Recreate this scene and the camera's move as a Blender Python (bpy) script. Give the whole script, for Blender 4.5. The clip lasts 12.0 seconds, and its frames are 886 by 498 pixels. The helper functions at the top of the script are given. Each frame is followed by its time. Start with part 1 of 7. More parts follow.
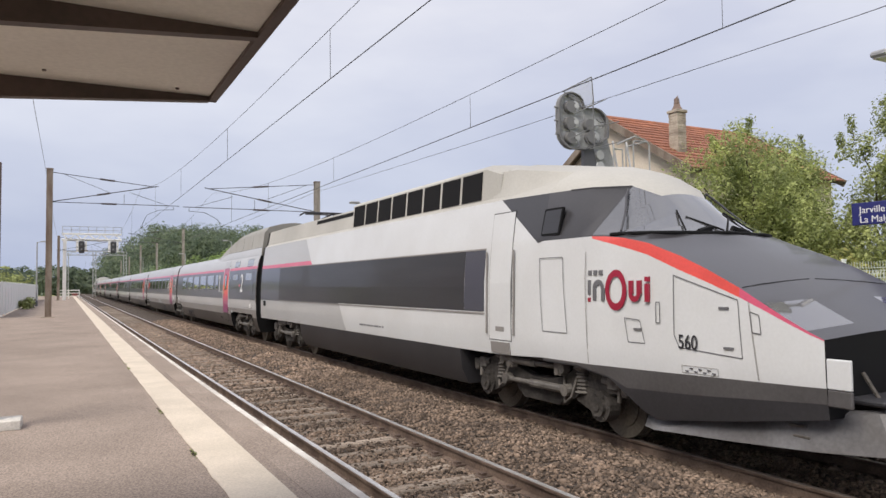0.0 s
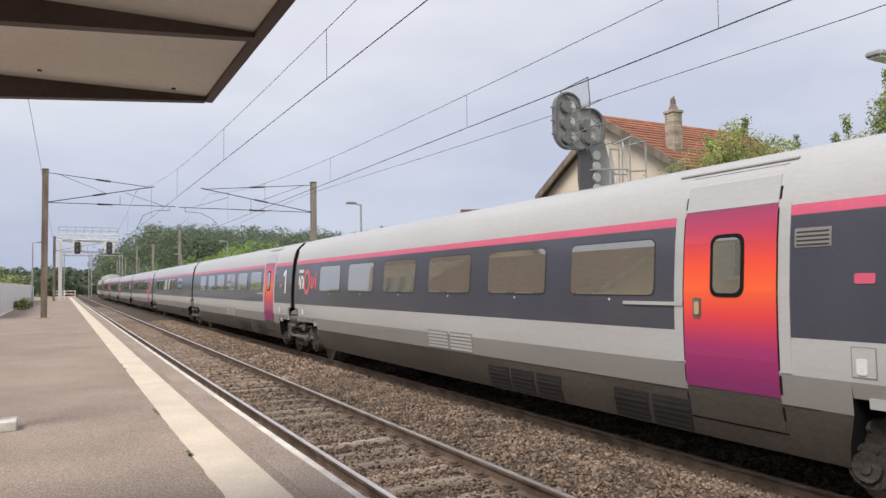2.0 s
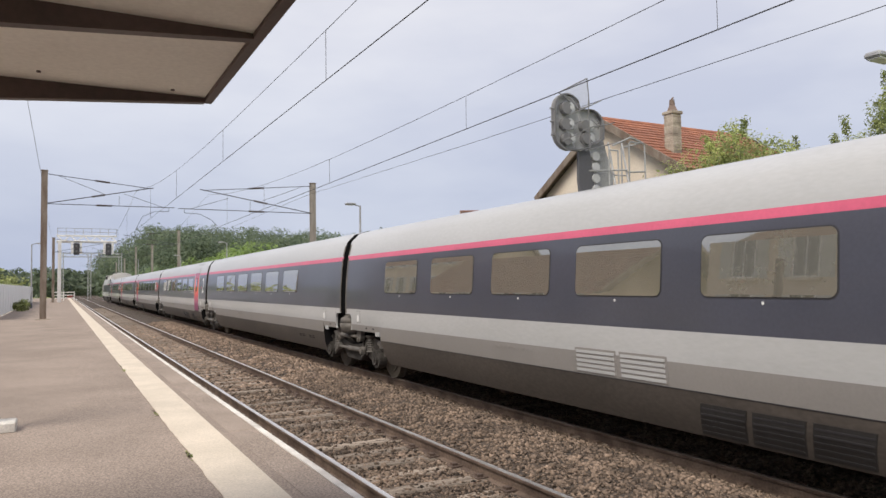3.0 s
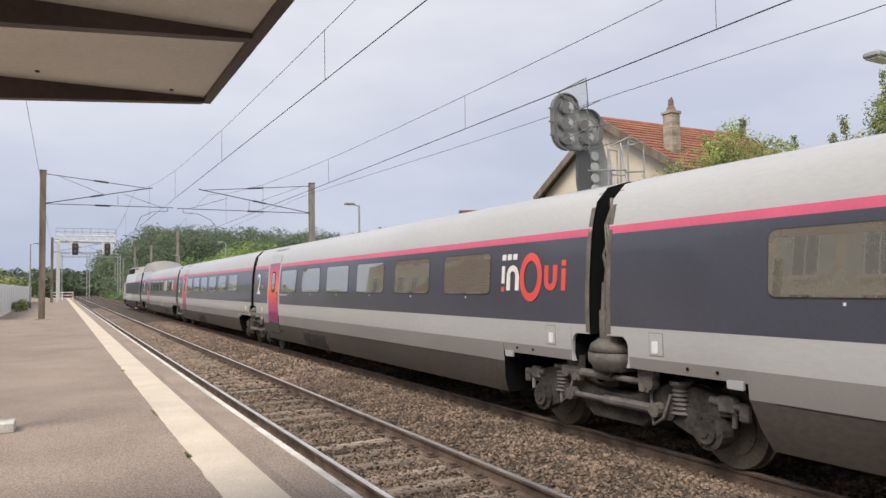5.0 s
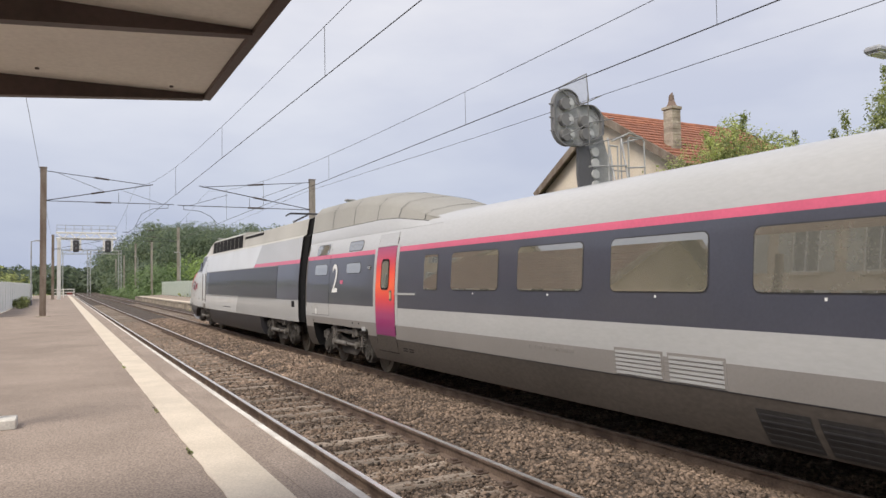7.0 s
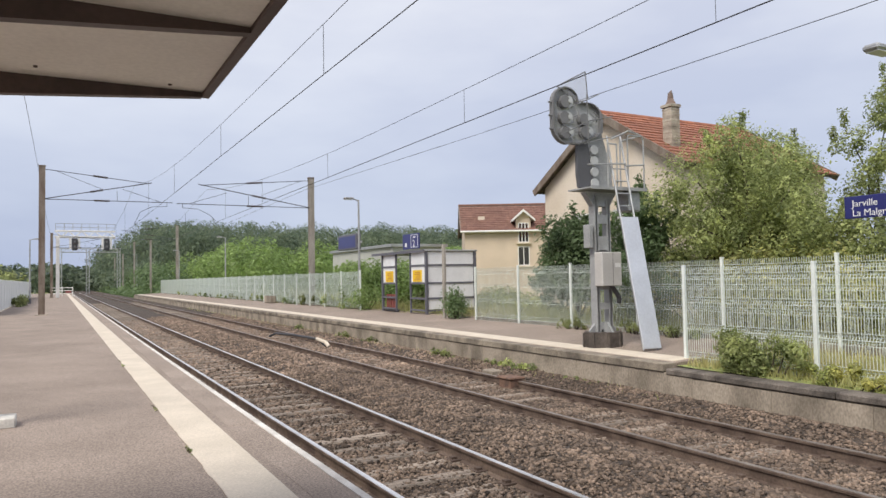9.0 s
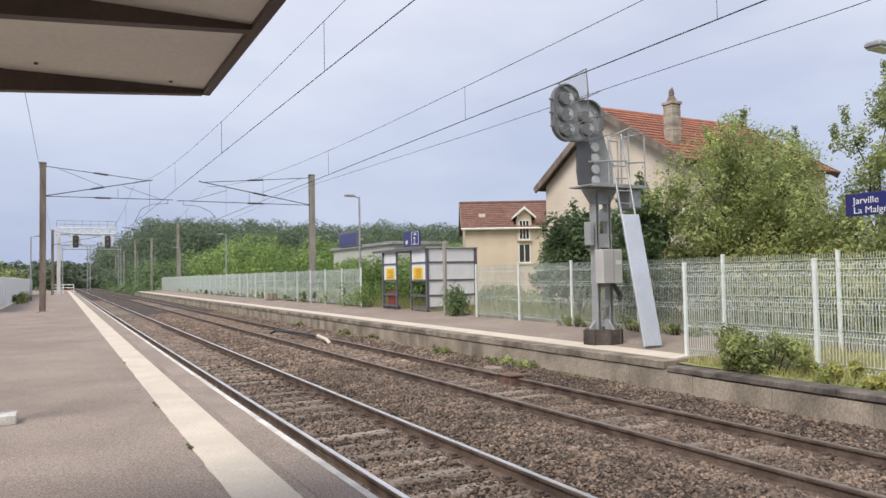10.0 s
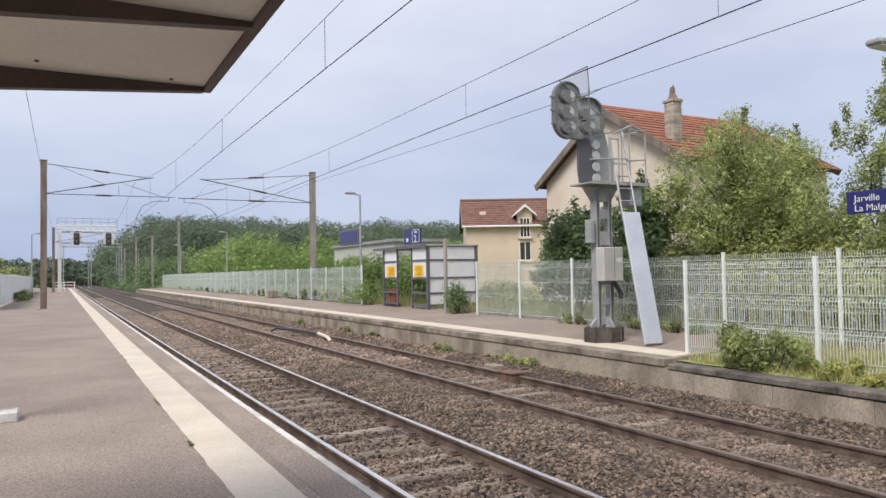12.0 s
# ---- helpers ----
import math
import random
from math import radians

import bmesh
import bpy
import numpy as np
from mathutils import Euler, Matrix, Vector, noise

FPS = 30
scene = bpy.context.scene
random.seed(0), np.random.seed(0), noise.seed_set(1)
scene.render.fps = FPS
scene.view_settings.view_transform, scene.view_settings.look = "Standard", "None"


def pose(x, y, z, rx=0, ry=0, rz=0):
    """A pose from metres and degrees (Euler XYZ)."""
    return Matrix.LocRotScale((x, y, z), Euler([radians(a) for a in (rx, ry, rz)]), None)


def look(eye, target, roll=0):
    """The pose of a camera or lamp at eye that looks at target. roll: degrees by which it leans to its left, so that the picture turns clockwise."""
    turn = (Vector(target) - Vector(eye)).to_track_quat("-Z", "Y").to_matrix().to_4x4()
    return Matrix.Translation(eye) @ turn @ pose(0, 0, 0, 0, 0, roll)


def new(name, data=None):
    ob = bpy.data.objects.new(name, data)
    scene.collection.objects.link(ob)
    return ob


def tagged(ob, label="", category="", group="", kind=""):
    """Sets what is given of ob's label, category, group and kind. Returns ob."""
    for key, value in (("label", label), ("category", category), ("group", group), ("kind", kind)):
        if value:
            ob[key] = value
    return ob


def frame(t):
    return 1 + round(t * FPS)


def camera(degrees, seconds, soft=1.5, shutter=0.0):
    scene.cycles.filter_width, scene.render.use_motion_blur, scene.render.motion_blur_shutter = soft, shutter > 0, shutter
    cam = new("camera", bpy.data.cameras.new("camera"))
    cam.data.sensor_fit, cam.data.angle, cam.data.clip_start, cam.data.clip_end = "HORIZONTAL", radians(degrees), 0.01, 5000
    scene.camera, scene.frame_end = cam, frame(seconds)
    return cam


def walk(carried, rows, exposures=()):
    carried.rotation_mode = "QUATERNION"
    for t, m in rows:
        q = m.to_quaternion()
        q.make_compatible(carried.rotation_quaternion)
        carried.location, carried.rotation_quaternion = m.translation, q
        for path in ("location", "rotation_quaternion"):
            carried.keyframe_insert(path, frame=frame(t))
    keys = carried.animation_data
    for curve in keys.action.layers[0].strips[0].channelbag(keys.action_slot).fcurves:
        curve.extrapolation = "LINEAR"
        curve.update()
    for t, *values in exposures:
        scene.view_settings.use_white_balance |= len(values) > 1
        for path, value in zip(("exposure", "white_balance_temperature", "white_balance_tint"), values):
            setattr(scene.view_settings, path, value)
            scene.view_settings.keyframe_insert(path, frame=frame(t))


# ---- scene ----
# Railway station: tracks run along +Y, X goes across them, z = 0 is the rail top.
EYE = (0.0, 0.0, 2.122)
cam = camera(64.11, 12.0)


def turned(yaw, pitch, roll):
    """Camera pose: yaw right of +Y, pitch up, roll, in degrees."""
    f = Vector((math.sin(radians(yaw)) * math.cos(radians(pitch)), math.cos(radians(yaw)) * math.cos(radians(pitch)), math.sin(radians(pitch))))
    return look(EYE, Vector(EYE) + 10 * f, roll)


walk(cam, [(t, turned(a, b, c)) for t, a, b, c in (
    (0.0, 28.08, 2.702, -0.76), (0.5, 28.166, 2.714, -0.80), (1.0, 28.237, 2.713, -0.825), (1.5, 28.284, 2.711, -0.835),
    (2.0, 28.347, 2.715, -0.84), (2.5, 28.383, 2.750, -0.84), (3.0, 28.405, 2.80, -0.866), (5.0, 28.486, 2.785, -0.90),
    (5.5, 28.468, 2.751, -0.97), (6.0, 28.463, 2.695, -1.00), (6.5, 28.45, 2.622, -1.01), (7.0, 28.434, 2.482, -1.02),
    (9.0, 28.51, 2.323, -1.06), (9.5, 28.454, 2.243, -1.06), (10.0, 28.447, 2.101, -1.037), (10.5, 28.442, 1.971, -1.03),
    (11.0, 28.455, 1.912, -1.02), (11.5, 28.439, 1.91, -1.02), (12.0, 28.386, 1.912, -1.012))],
     exposures=((0.0, 0.3, 6900, 10), (2.5, 0.3, 7010, 9), (7.0, 0.3, 7050, 9), (9.0, 0.3, 6730, 8), (10.5, 0.3, 6560, 9), (12.0, 0.3, 6550, 9)))

# ---------------------------------------------------------------- light
world = bpy.data.worlds.new("overcast_sky")
scene.world = world
world.use_nodes = True
wn, wl = world.node_tree.nodes, world.node_tree.links
wn.clear()
w_out = wn.new("ShaderNodeOutputWorld")
w_bg = wn.new("ShaderNodeBackground")
w_sky = wn.new("ShaderNodeTexSky")
w_sky.sky_type, w_sky.sun_disc = "NISHITA", False
w_sky.sun_elevation, w_sky.sun_rotation = radians(49), radians(242)
w_sky.air_density, w_sky.dust_density = 1.4, 3.0
w_tc = wn.new("ShaderNodeTexCoord")
w_map = wn.new("ShaderNodeMapping")
w_map.inputs["Scale"].default_value = (1.0, 1.0, 3.2)
w_noise = wn.new("ShaderNodeTexNoise")
w_noise.inputs["Scale"].default_value, w_noise.inputs["Detail"].default_value = 2.3, 5.0
w_noise.inputs["Roughness"].default_value = 0.5
w_ramp = wn.new("ShaderNodeValToRGB")
w_ramp.color_ramp.elements[0].position, w_ramp.color_ramp.elements[0].color = 0.33, (5.3, 5.65, 7.1, 1)
w_ramp.color_ramp.elements[1].position, w_ramp.color_ramp.elements[1].color = 0.68, (7.0, 7.25, 8.3, 1)
w_mix = wn.new("ShaderNodeMix")
w_mix.data_type = "RGBA"
w_mix.inputs[0].default_value = 0.9
wl.new(w_tc.outputs["Generated"], w_map.inputs["Vector"])
wl.new(w_map.outputs[0], w_noise.inputs["Vector"])
wl.new(w_noise.outputs["Fac"], w_ramp.inputs["Fac"])
wl.new(w_sky.outputs[0], w_mix.inputs[6])
wl.new(w_ramp.outputs["Color"], w_mix.inputs[7])
# the cloud deck grows bluer and dimmer towards the horizon, all round
w_sep = wn.new("ShaderNodeSeparateXYZ")
w_grad = wn.new("ShaderNodeValToRGB")
w_grad.color_ramp.elements[0].position, w_grad.color_ramp.elements[0].color = 0.0, (0.68, 0.755, 0.88, 1)
w_grad.color_ramp.elements[1].position, w_grad.color_ramp.elements[1].color = 0.42, (1.06, 1.05, 1.03, 1)
w_mul = wn.new("ShaderNodeMix")
w_mul.data_type, w_mul.blend_type = "RGBA", "MULTIPLY"
w_mul.inputs[0].default_value = 1.0
wl.new(w_tc.outputs["Generated"], w_sep.inputs[0])
wl.new(w_sep.outputs["Z"], w_grad.inputs["Fac"])
wl.new(w_mix.outputs[2], w_mul.inputs[6])
wl.new(w_grad.outputs["Color"], w_mul.inputs[7])
wl.new(w_mul.outputs[2], w_bg.inputs["Color"])
w_bg.inputs["Strength"].default_value = 0.1
wl.new(w_bg.outputs[0], w_out.inputs["Surface"])

sun = new("sun", bpy.data.lights.new("sun", "SUN"))
sun.data.energy, sun.data.angle, sun.data.color = 2.8, radians(30), (1.0, 0.955, 0.90)
sun.matrix_world = look((0, 0, 54), (42, 22, 0))

# ---------------------------------------------------------------- materials


def material(name, base, rough=0.6, metal=0.0, var=0.25, scale=6.0, fine=60.0, bump=0.15, second=None, isl=0.0, coat=0.0, stretch=None, spec=0.5, bump_dist=0.01):
    """Procedural surface: a base colour varied by coarse stains and fine grain, with relief from the grain."""
    m = bpy.data.materials.new(name)
    m.use_nodes = True
    n, l = m.node_tree.nodes, m.node_tree.links
    b = n["Principled BSDF"]
    b.inputs["Roughness"].default_value, b.inputs["Metallic"].default_value = rough, metal
    b.inputs["Coat Weight"].default_value = coat
    b.inputs["Coat Roughness"].default_value = 0.08
    b.inputs["Specular IOR Level"].default_value = spec
    tc = n.new("ShaderNodeTexCoord")
    vec = tc.outputs["Object"]
    if stretch:
        mp = n.new("ShaderNodeMapping")
        mp.inputs["Scale"].default_value = stretch
        l.new(vec, mp.inputs["Vector"])
        vec = mp.outputs[0]
    big, small = n.new("ShaderNodeTexNoise"), n.new("ShaderNodeTexNoise")
    big.inputs["Scale"].default_value, big.inputs["Detail"].default_value = scale, 4.0
    small.inputs["Scale"].default_value, small.inputs["Detail"].default_value = fine, 3.0
    l.new(vec, big.inputs["Vector"]), l.new(vec, small.inputs["Vector"])
    r1 = n.new("ShaderNodeValToRGB")
    other = second or tuple(c * (1 - 2 * var) for c in base)
    r1.color_ramp.elements[0].position, r1.color_ramp.elements[0].color = 0.36, (*other, 1)
    r1.color_ramp.elements[1].position, r1.color_ramp.elements[1].color = 0.64, (*base, 1)
    l.new(big.outputs["Fac"], r1.inputs["Fac"])
    hsv = n.new("ShaderNodeHueSaturation")
    mr = n.new("ShaderNodeMapRange")
    mr.inputs["From Min"].default_value, mr.inputs["From Max"].default_value = 0.3, 0.7
    mr.inputs["To Min"].default_value, mr.inputs["To Max"].default_value = 1 - var, 1 + var
    l.new(small.outputs["Fac"], mr.inputs["Value"])
    val = mr.outputs[0]
    if isl:
        geo = n.new("ShaderNodeNewGeometry")
        obi = n.new("ShaderNodeObjectInfo")
        add = n.new("ShaderNodeMath")
        add.operation = "ADD"
        l.new(geo.outputs["Random Per Island"], add.inputs[0]), l.new(obi.outputs["Random"], add.inputs[1])
        mr2 = n.new("ShaderNodeMapRange")
        mr2.inputs["From Max"].default_value = 2.0
        mr2.inputs["To Min"].default_value, mr2.inputs["To Max"].default_value = 1 - isl, 1 + isl
        l.new(add.outputs[0], mr2.inputs["Value"])
        mul = n.new("ShaderNodeMath")
        mul.operation = "MULTIPLY"
        l.new(val, mul.inputs[0]), l.new(mr2.outputs[0], mul.inputs[1])
        val = mul.outputs[0]
    l.new(r1.outputs["Color"], hsv.inputs["Color"]), l.new(val, hsv.inputs["Value"])
    l.new(hsv.outputs["Color"], b.inputs["Base Color"])
    if bump:
        bp = n.new("ShaderNodeBump")
        bp.inputs["Strength"].default_value, bp.inputs["Distance"].default_value = bump, bump_dist
        l.new(small.outputs["Fac"], bp.inputs["Height"])
        l.new(bp.outputs[0], b.inputs["Normal"])
    return m


def plain(name, base, rough=0.5, metal=0.0, spec=0.5, coat=0.0):
    return material(name, base, rough, metal, var=0.05, scale=2.0, fine=25.0, bump=0.02, coat=coat, spec=spec)


def glass(name, tint, rough=0.02, ior=1.9):
    """Dark tinted glazing seen from outside: a dim body under a clear reflecting face."""
    m = plain(name, tint, rough)
    b = m.node_tree.nodes["Principled BSDF"]
    b.inputs["IOR"].default_value = ior
    b.inputs["Coat Weight"].default_value, b.inputs["Coat IOR"].default_value = 1.0, ior
    b.inputs["Coat Roughness"].default_value = 0.01
    return m


def foliage(name, a, b2, isl=0.45, clump=0.5):
    m = material(name, a, 0.55, var=0.2, scale=clump, fine=5.0, bump=0.0, second=b2, isl=isl)
    n, l = m.node_tree.nodes, m.node_tree.links
    p, tr, mx = n["Principled BSDF"], n.new("ShaderNodeBsdfTranslucent"), n.new("ShaderNodeMixShader")
    l.new(p.inputs["Base Color"].links[0].from_socket, tr.inputs["Color"])
    mx.inputs[0].default_value = 0.5
    l.new(p.outputs[0], mx.inputs[1]), l.new(tr.outputs[0], mx.inputs[2])
    l.new(mx.outputs[0], n["Material Output"].inputs["Surface"])
    return m


M_ASPHALT = material("worn_asphalt", (0.30, 0.24, 0.20), 0.92, var=0.42, scale=0.7, fine=55, bump=0.6, second=(0.235, 0.187, 0.155))
M_STRIPE = material("cream_line_paint", (0.63, 0.55, 0.45), 0.75, var=0.12, scale=1.6, fine=60, bump=0.15, second=(0.55, 0.48, 0.39))
M_EDGE = material("brown_worn_edge_asphalt", (0.325, 0.262, 0.218), 0.92, var=0.42, scale=1.1, fine=55, bump=0.6, second=(0.25, 0.20, 0.166))
M_WHITE_LINE = material("white_line_paint", (0.72, 0.69, 0.64), 0.7, var=0.12, scale=3, fine=60, bump=0.1, second=(0.5, 0.47, 0.43))
M_CONCRETE = material("stained_concrete", (0.36, 0.305, 0.245), 0.9, var=0.25, scale=1.7, fine=40, bump=0.4, second=(0.165, 0.138, 0.108), isl=0.06, stretch=(0.9, 0.9, 0.5))
M_COPING = material("old_coping_concrete", (0.30, 0.255, 0.20), 0.9, var=0.25, scale=2.0, fine=50, bump=0.4, second=(0.12, 0.10, 0.08))
M_COPING_DARK = material("lichen_dark_coping", (0.17, 0.145, 0.125), 0.95, var=0.3, scale=3.0, fine=45, bump=0.5, second=(0.065, 0.055, 0.048), isl=0.2)
# bed coloured darker than the stones: the shade in their gaps is painted in
M_BALLAST_BED = material("gap_shaded_ballast_bed", (0.085, 0.064, 0.05), 0.95, var=0.45, scale=9, fine=26, bump=0.9, second=(0.055, 0.043, 0.036), bump_dist=0.05)
M_STONE = material("ballast_stone", (0.27, 0.198, 0.15), 0.95, var=0.3, scale=1.2, fine=40, bump=0.2, second=(0.15, 0.11, 0.085), isl=0.95)
M_SLEEPER = material("weathered_sleeper_wood", (0.30, 0.245, 0.20), 0.92, var=0.35, scale=3, fine=40, bump=0.7, second=(0.15, 0.12, 0.095), isl=0.5, stretch=(0.4, 5, 5))
M_RAIL_RUST = material("rusty_rail_steel", (0.16, 0.115, 0.09), 0.8, metal=0.2, var=0.25, scale=3, fine=40, bump=0.2, second=(0.075, 0.05, 0.04))
M_RAIL_SHINE = material("polished_rail_head", (0.95, 0.93, 0.90), 0.40, metal=1.0, var=0.08, scale=2, fine=60, bump=0.03)
M_RAIL_DULL = material("dull_rail_head", (0.34, 0.29, 0.26), 0.5, metal=0.6, var=0.15, scale=2, fine=60, bump=0.05)
M_GRASS = material("meadow_grass", (0.33, 0.355, 0.135), 0.95, var=0.3, scale=0.5, fine=6, bump=0.8, second=(0.22, 0.255, 0.09), bump_dist=0.1)
M_BLADE = foliage("grass_blades", (0.42, 0.46, 0.17), (0.50, 0.45, 0.22))
M_LEAF = foliage("tree_leaves", (0.45, 0.49, 0.20), (0.16, 0.195, 0.075), 0.75, 2.2)
M_LEAF_YELLOW = foliage("yellowing_leaves", (0.58, 0.54, 0.19), (0.32, 0.36, 0.12), 0.6, 2.0)
M_LEAF_DARK = foliage("dark_leaves", (0.17, 0.24, 0.11), (0.11, 0.165, 0.075))
M_LEAF_FRESH = foliage("fresh_shrub_leaves", (0.25, 0.34, 0.115), (0.16, 0.235, 0.075), 0.6)
M_LEAF_FAR = foliage("far_wood_leaves", (0.165, 0.205, 0.125), (0.085, 0.12, 0.085), 0.4, 0.25)
M_BARK = material("bark", (0.10, 0.08, 0.06), 0.95, var=0.3, scale=4, fine=30, bump=0.6)
M_FENCE = plain("white_fence_coating", (0.72, 0.76, 0.73), 0.45)
M_FENCE_PANEL = plain("bright_white_panel", (0.86, 0.87, 0.87), 0.4)
M_FENCE_OLD = material("chalky_fence_coating", (0.66, 0.72, 0.68), 0.55, var=0.1, scale=3, fine=30, bump=0.05)
M_MAST = material("rusty_mast_steel", (0.24, 0.20, 0.165), 0.8, metal=0.2, var=0.25, scale=1.2, fine=30, bump=0.15, second=(0.15, 0.11, 0.085), stretch=(3, 3, 0.7))
M_ARM = plain("slate_arm_steel", (0.085, 0.09, 0.10), 0.6, 0.3)
M_MAST_GREY = material("weathered_grey_mast", (0.36, 0.33, 0.295), 0.8, metal=0.1, var=0.2, scale=1.2, fine=30, bump=0.15, second=(0.25, 0.22, 0.19), stretch=(3, 3, 0.7))
M_GALV = material("galvanised_steel", (0.42, 0.43, 0.44), 0.5, metal=0.55, var=0.12, scale=3, fine=30, bump=0.05, second=(0.33, 0.33, 0.335))
M_ALU = plain("brushed_aluminium_guard", (0.62, 0.64, 0.68), 0.42, 0.6)
M_DARK = plain("dark_grey_paint", (0.045, 0.045, 0.05), 0.5)
M_WIRE = plain("copper_wire_dark", (0.05, 0.05, 0.055), 0.6, 0.3)
M_INSULATOR = plain("brown_insulator", (0.06, 0.045, 0.04), 0.3)
M_BROWN = material("brown_canopy_steel", (0.085, 0.055, 0.05), 0.5, var=0.15, scale=2, fine=30, bump=0.05)
M_CEIL = material("canopy_panel", (0.84, 0.81, 0.75), 0.7, var=0.05, scale=0.9, fine=35, bump=0.06, second=(0.76, 0.73, 0.67))
M_BLOCK = material("white_concrete_block", (0.66, 0.63, 0.58), 0.8, var=0.12, scale=6, fine=50, bump=0.15)
# ---------------------------------------------------------------- helpers for building


def mesh_of(name, verts, faces, mats, idx=None, smooth=False):
    me = bpy.data.meshes.new(name)
    me.from_pydata([tuple(v) for v in verts], [], [tuple(f) for f in faces])
    for m in mats if isinstance(mats, (list, tuple)) else [mats]:
        me.materials.append(m)
    if idx is not None:
        me.polygons.foreach_set("material_index", np.asarray(idx, dtype=np.int32))
    if smooth:
        me.polygons.foreach_set("use_smooth", [True] * len(me.polygons))
    me.update()
    return me


def bm_mesh(name, bm, mat, smooth=False):
    bmesh.ops.recalc_face_normals(bm, faces=bm.faces)
    me = bpy.data.meshes.new(name)
    bm.to_mesh(me)
    bm.free()
    for m in mat if isinstance(mat, (list, tuple)) else [mat]:
        me.materials.append(m)
    if smooth:
        me.polygons.foreach_set("use_smooth", [True] * len(me.polygons))
    return me


def part(name, bm, mat, parent, label="", smooth=False):
    """Links a bmesh or a mesh as one object under a thing or a part."""
    me = bm if isinstance(bm, bpy.types.Mesh) else bm_mesh(name, bm, mat, smooth)
    ob = new(name, me)
    ob.parent = parent
    if label:
        ob["label"] = label
    return ob


def thing(name, label, category, group="", kind="", m=None, bm=None, mat=None, smooth=False):
    ob = new(name, None if bm is None else (bm if isinstance(bm, bpy.types.Mesh) else bm_mesh(name, bm, mat, smooth)))
    if m is not None:
        ob.matrix_basis = m
    return tagged(ob, label, category, group, kind)


def box(bm, x0, x1, y0, y1, z0, z1, bevel=0.0, m=None):
    r = bmesh.ops.create_cube(bm, size=1.0)
    vs = r["verts"]
    bmesh.ops.scale(bm, vec=(x1 - x0, y1 - y0, z1 - z0), verts=vs)
    bmesh.ops.translate(bm, vec=((x0 + x1) / 2, (y0 + y1) / 2, (z0 + z1) / 2), verts=vs)
    if bevel:
        es = list({e for v in vs for e in v.link_edges})
        r2 = bmesh.ops.bevel(bm, geom=es, offset=bevel, segments=1, affect="EDGES")
        vs = list({v for f in r2["faces"] for v in f.verts} | {v for v in vs if v.is_valid})
    if m is not None:
        bmesh.ops.transform(bm, matrix=m, verts=vs)
    return bm


def rod(bm, a, b, r, n=8, r2=None):
    a, b = Vector(a), Vector(b)
    d = b - a
    q = d.to_track_quat("Z", "Y").to_matrix().to_4x4()
    bmesh.ops.create_cone(bm, cap_ends=True, segments=n, radius1=r, radius2=r if r2 is None else r2, depth=d.length, matrix=Matrix.Translation((a + b) / 2) @ q)
    return bm


def tube(bm, pts, r, n=6):
    for a, b in zip(pts[:-1], pts[1:]):
        rod(bm, a, b, r, n)
    return bm


def cubes(*specs, bevel=0.0):
    bm = bmesh.new()
    for s in specs:
        box(bm, *s, bevel=bevel)
    return bm


def prism(bm, outline, axis, a, b):
    """Extrudes a closed outline of (u, v) along an axis from a to b. axis x: (y, z); y: (x, z); z: (x, y)."""
    def at(u, v, w):
        return {"x": (w, u, v), "y": (u, w, v), "z": (u, v, w)}[axis]
    lo = [bm.verts.new(at(u, v, a)) for u, v in outline]
    hi = [bm.verts.new(at(u, v, b)) for u, v in outline]
    n = len(outline)
    bm.faces.new(lo), bm.faces.new(hi)
    for i in range(n):
        bm.faces.new((lo[i], lo[(i + 1) % n], hi[(i + 1) % n], hi[i]))
    return bm


def sheet(x0, x1, y0, y1, z, nx, ny, amp=0.0, freq=0.3, zf=None):
    xs, ys = np.linspace(x0, x1, nx), np.linspace(y0, y1, ny)
    v = []
    for y in ys:
        for x in xs:
            h = z if zf is None else zf(x, y)
            v.append((x, y, h + amp * noise.noise((x * freq, y * freq, 0))))
    f = [(j * nx + i, j * nx + i + 1, (j + 1) * nx + i + 1, (j + 1) * nx + i) for j in range(ny - 1) for i in range(nx - 1)]
    return v, f


# ---------------------------------------------------------------- ground and platforms
X_A, X_B = 3.671, 7.47     # centre lines of the two tracks
HALF = 0.7535              # half the distance between rail heads
P_EDGE = 2.0               # near platform edge
F_EDGE = 9.3               # far platform edge


def far_z(x):
    return 0.53 + 0.05 * (x - F_EDGE)


def hill(x, y):
    """Open ground: flat by the line, rising to a wooded ridge far off."""
    d = math.hypot(x - 20, y)
    h = -0.45
    if x > 14:
        h += min(1.0, (x - 14) / 3) * 0.9
    s = max(0.0, min(1.0, (y - 150) / 200)) * max(0.0, min(1.0, (x - 11) / 19))
    return h + 15.5 * s * s * (3 - 2 * s)


gv = []
gx = [-2500, -900, -300, -120, -60, -30, -9, 1.9, 9.6, 12.2, 13, 14, 15.5, 17, 20, 26, 35, 50, 70, 100, 140, 200, 300, 500, 900, 2500]
gy = [-2500, -800, -300, -100, -40, -15, -5, 0, 5, 10, 15, 20, 25, 30, 40, 55, 70, 90, 110, 130, 150, 170, 190, 210, 240, 270, 310, 350, 420, 600, 1000, 2500]
for yy in gy:
    for xx in gx:
        gv.append((xx, yy, hill(xx, yy)))
gf = [(j * len(gx) + i, j * len(gx) + i + 1, (j + 1) * len(gx) + i + 1, (j + 1) * len(gx) + i) for j in range(len(gy) - 1) for i in range(len(gx) - 1)]
tagged(new("ground", mesh_of("ground", gv, gf, M_GRASS, smooth=True)), "rough green meadow ground around the railway", "ground", kind="structure")

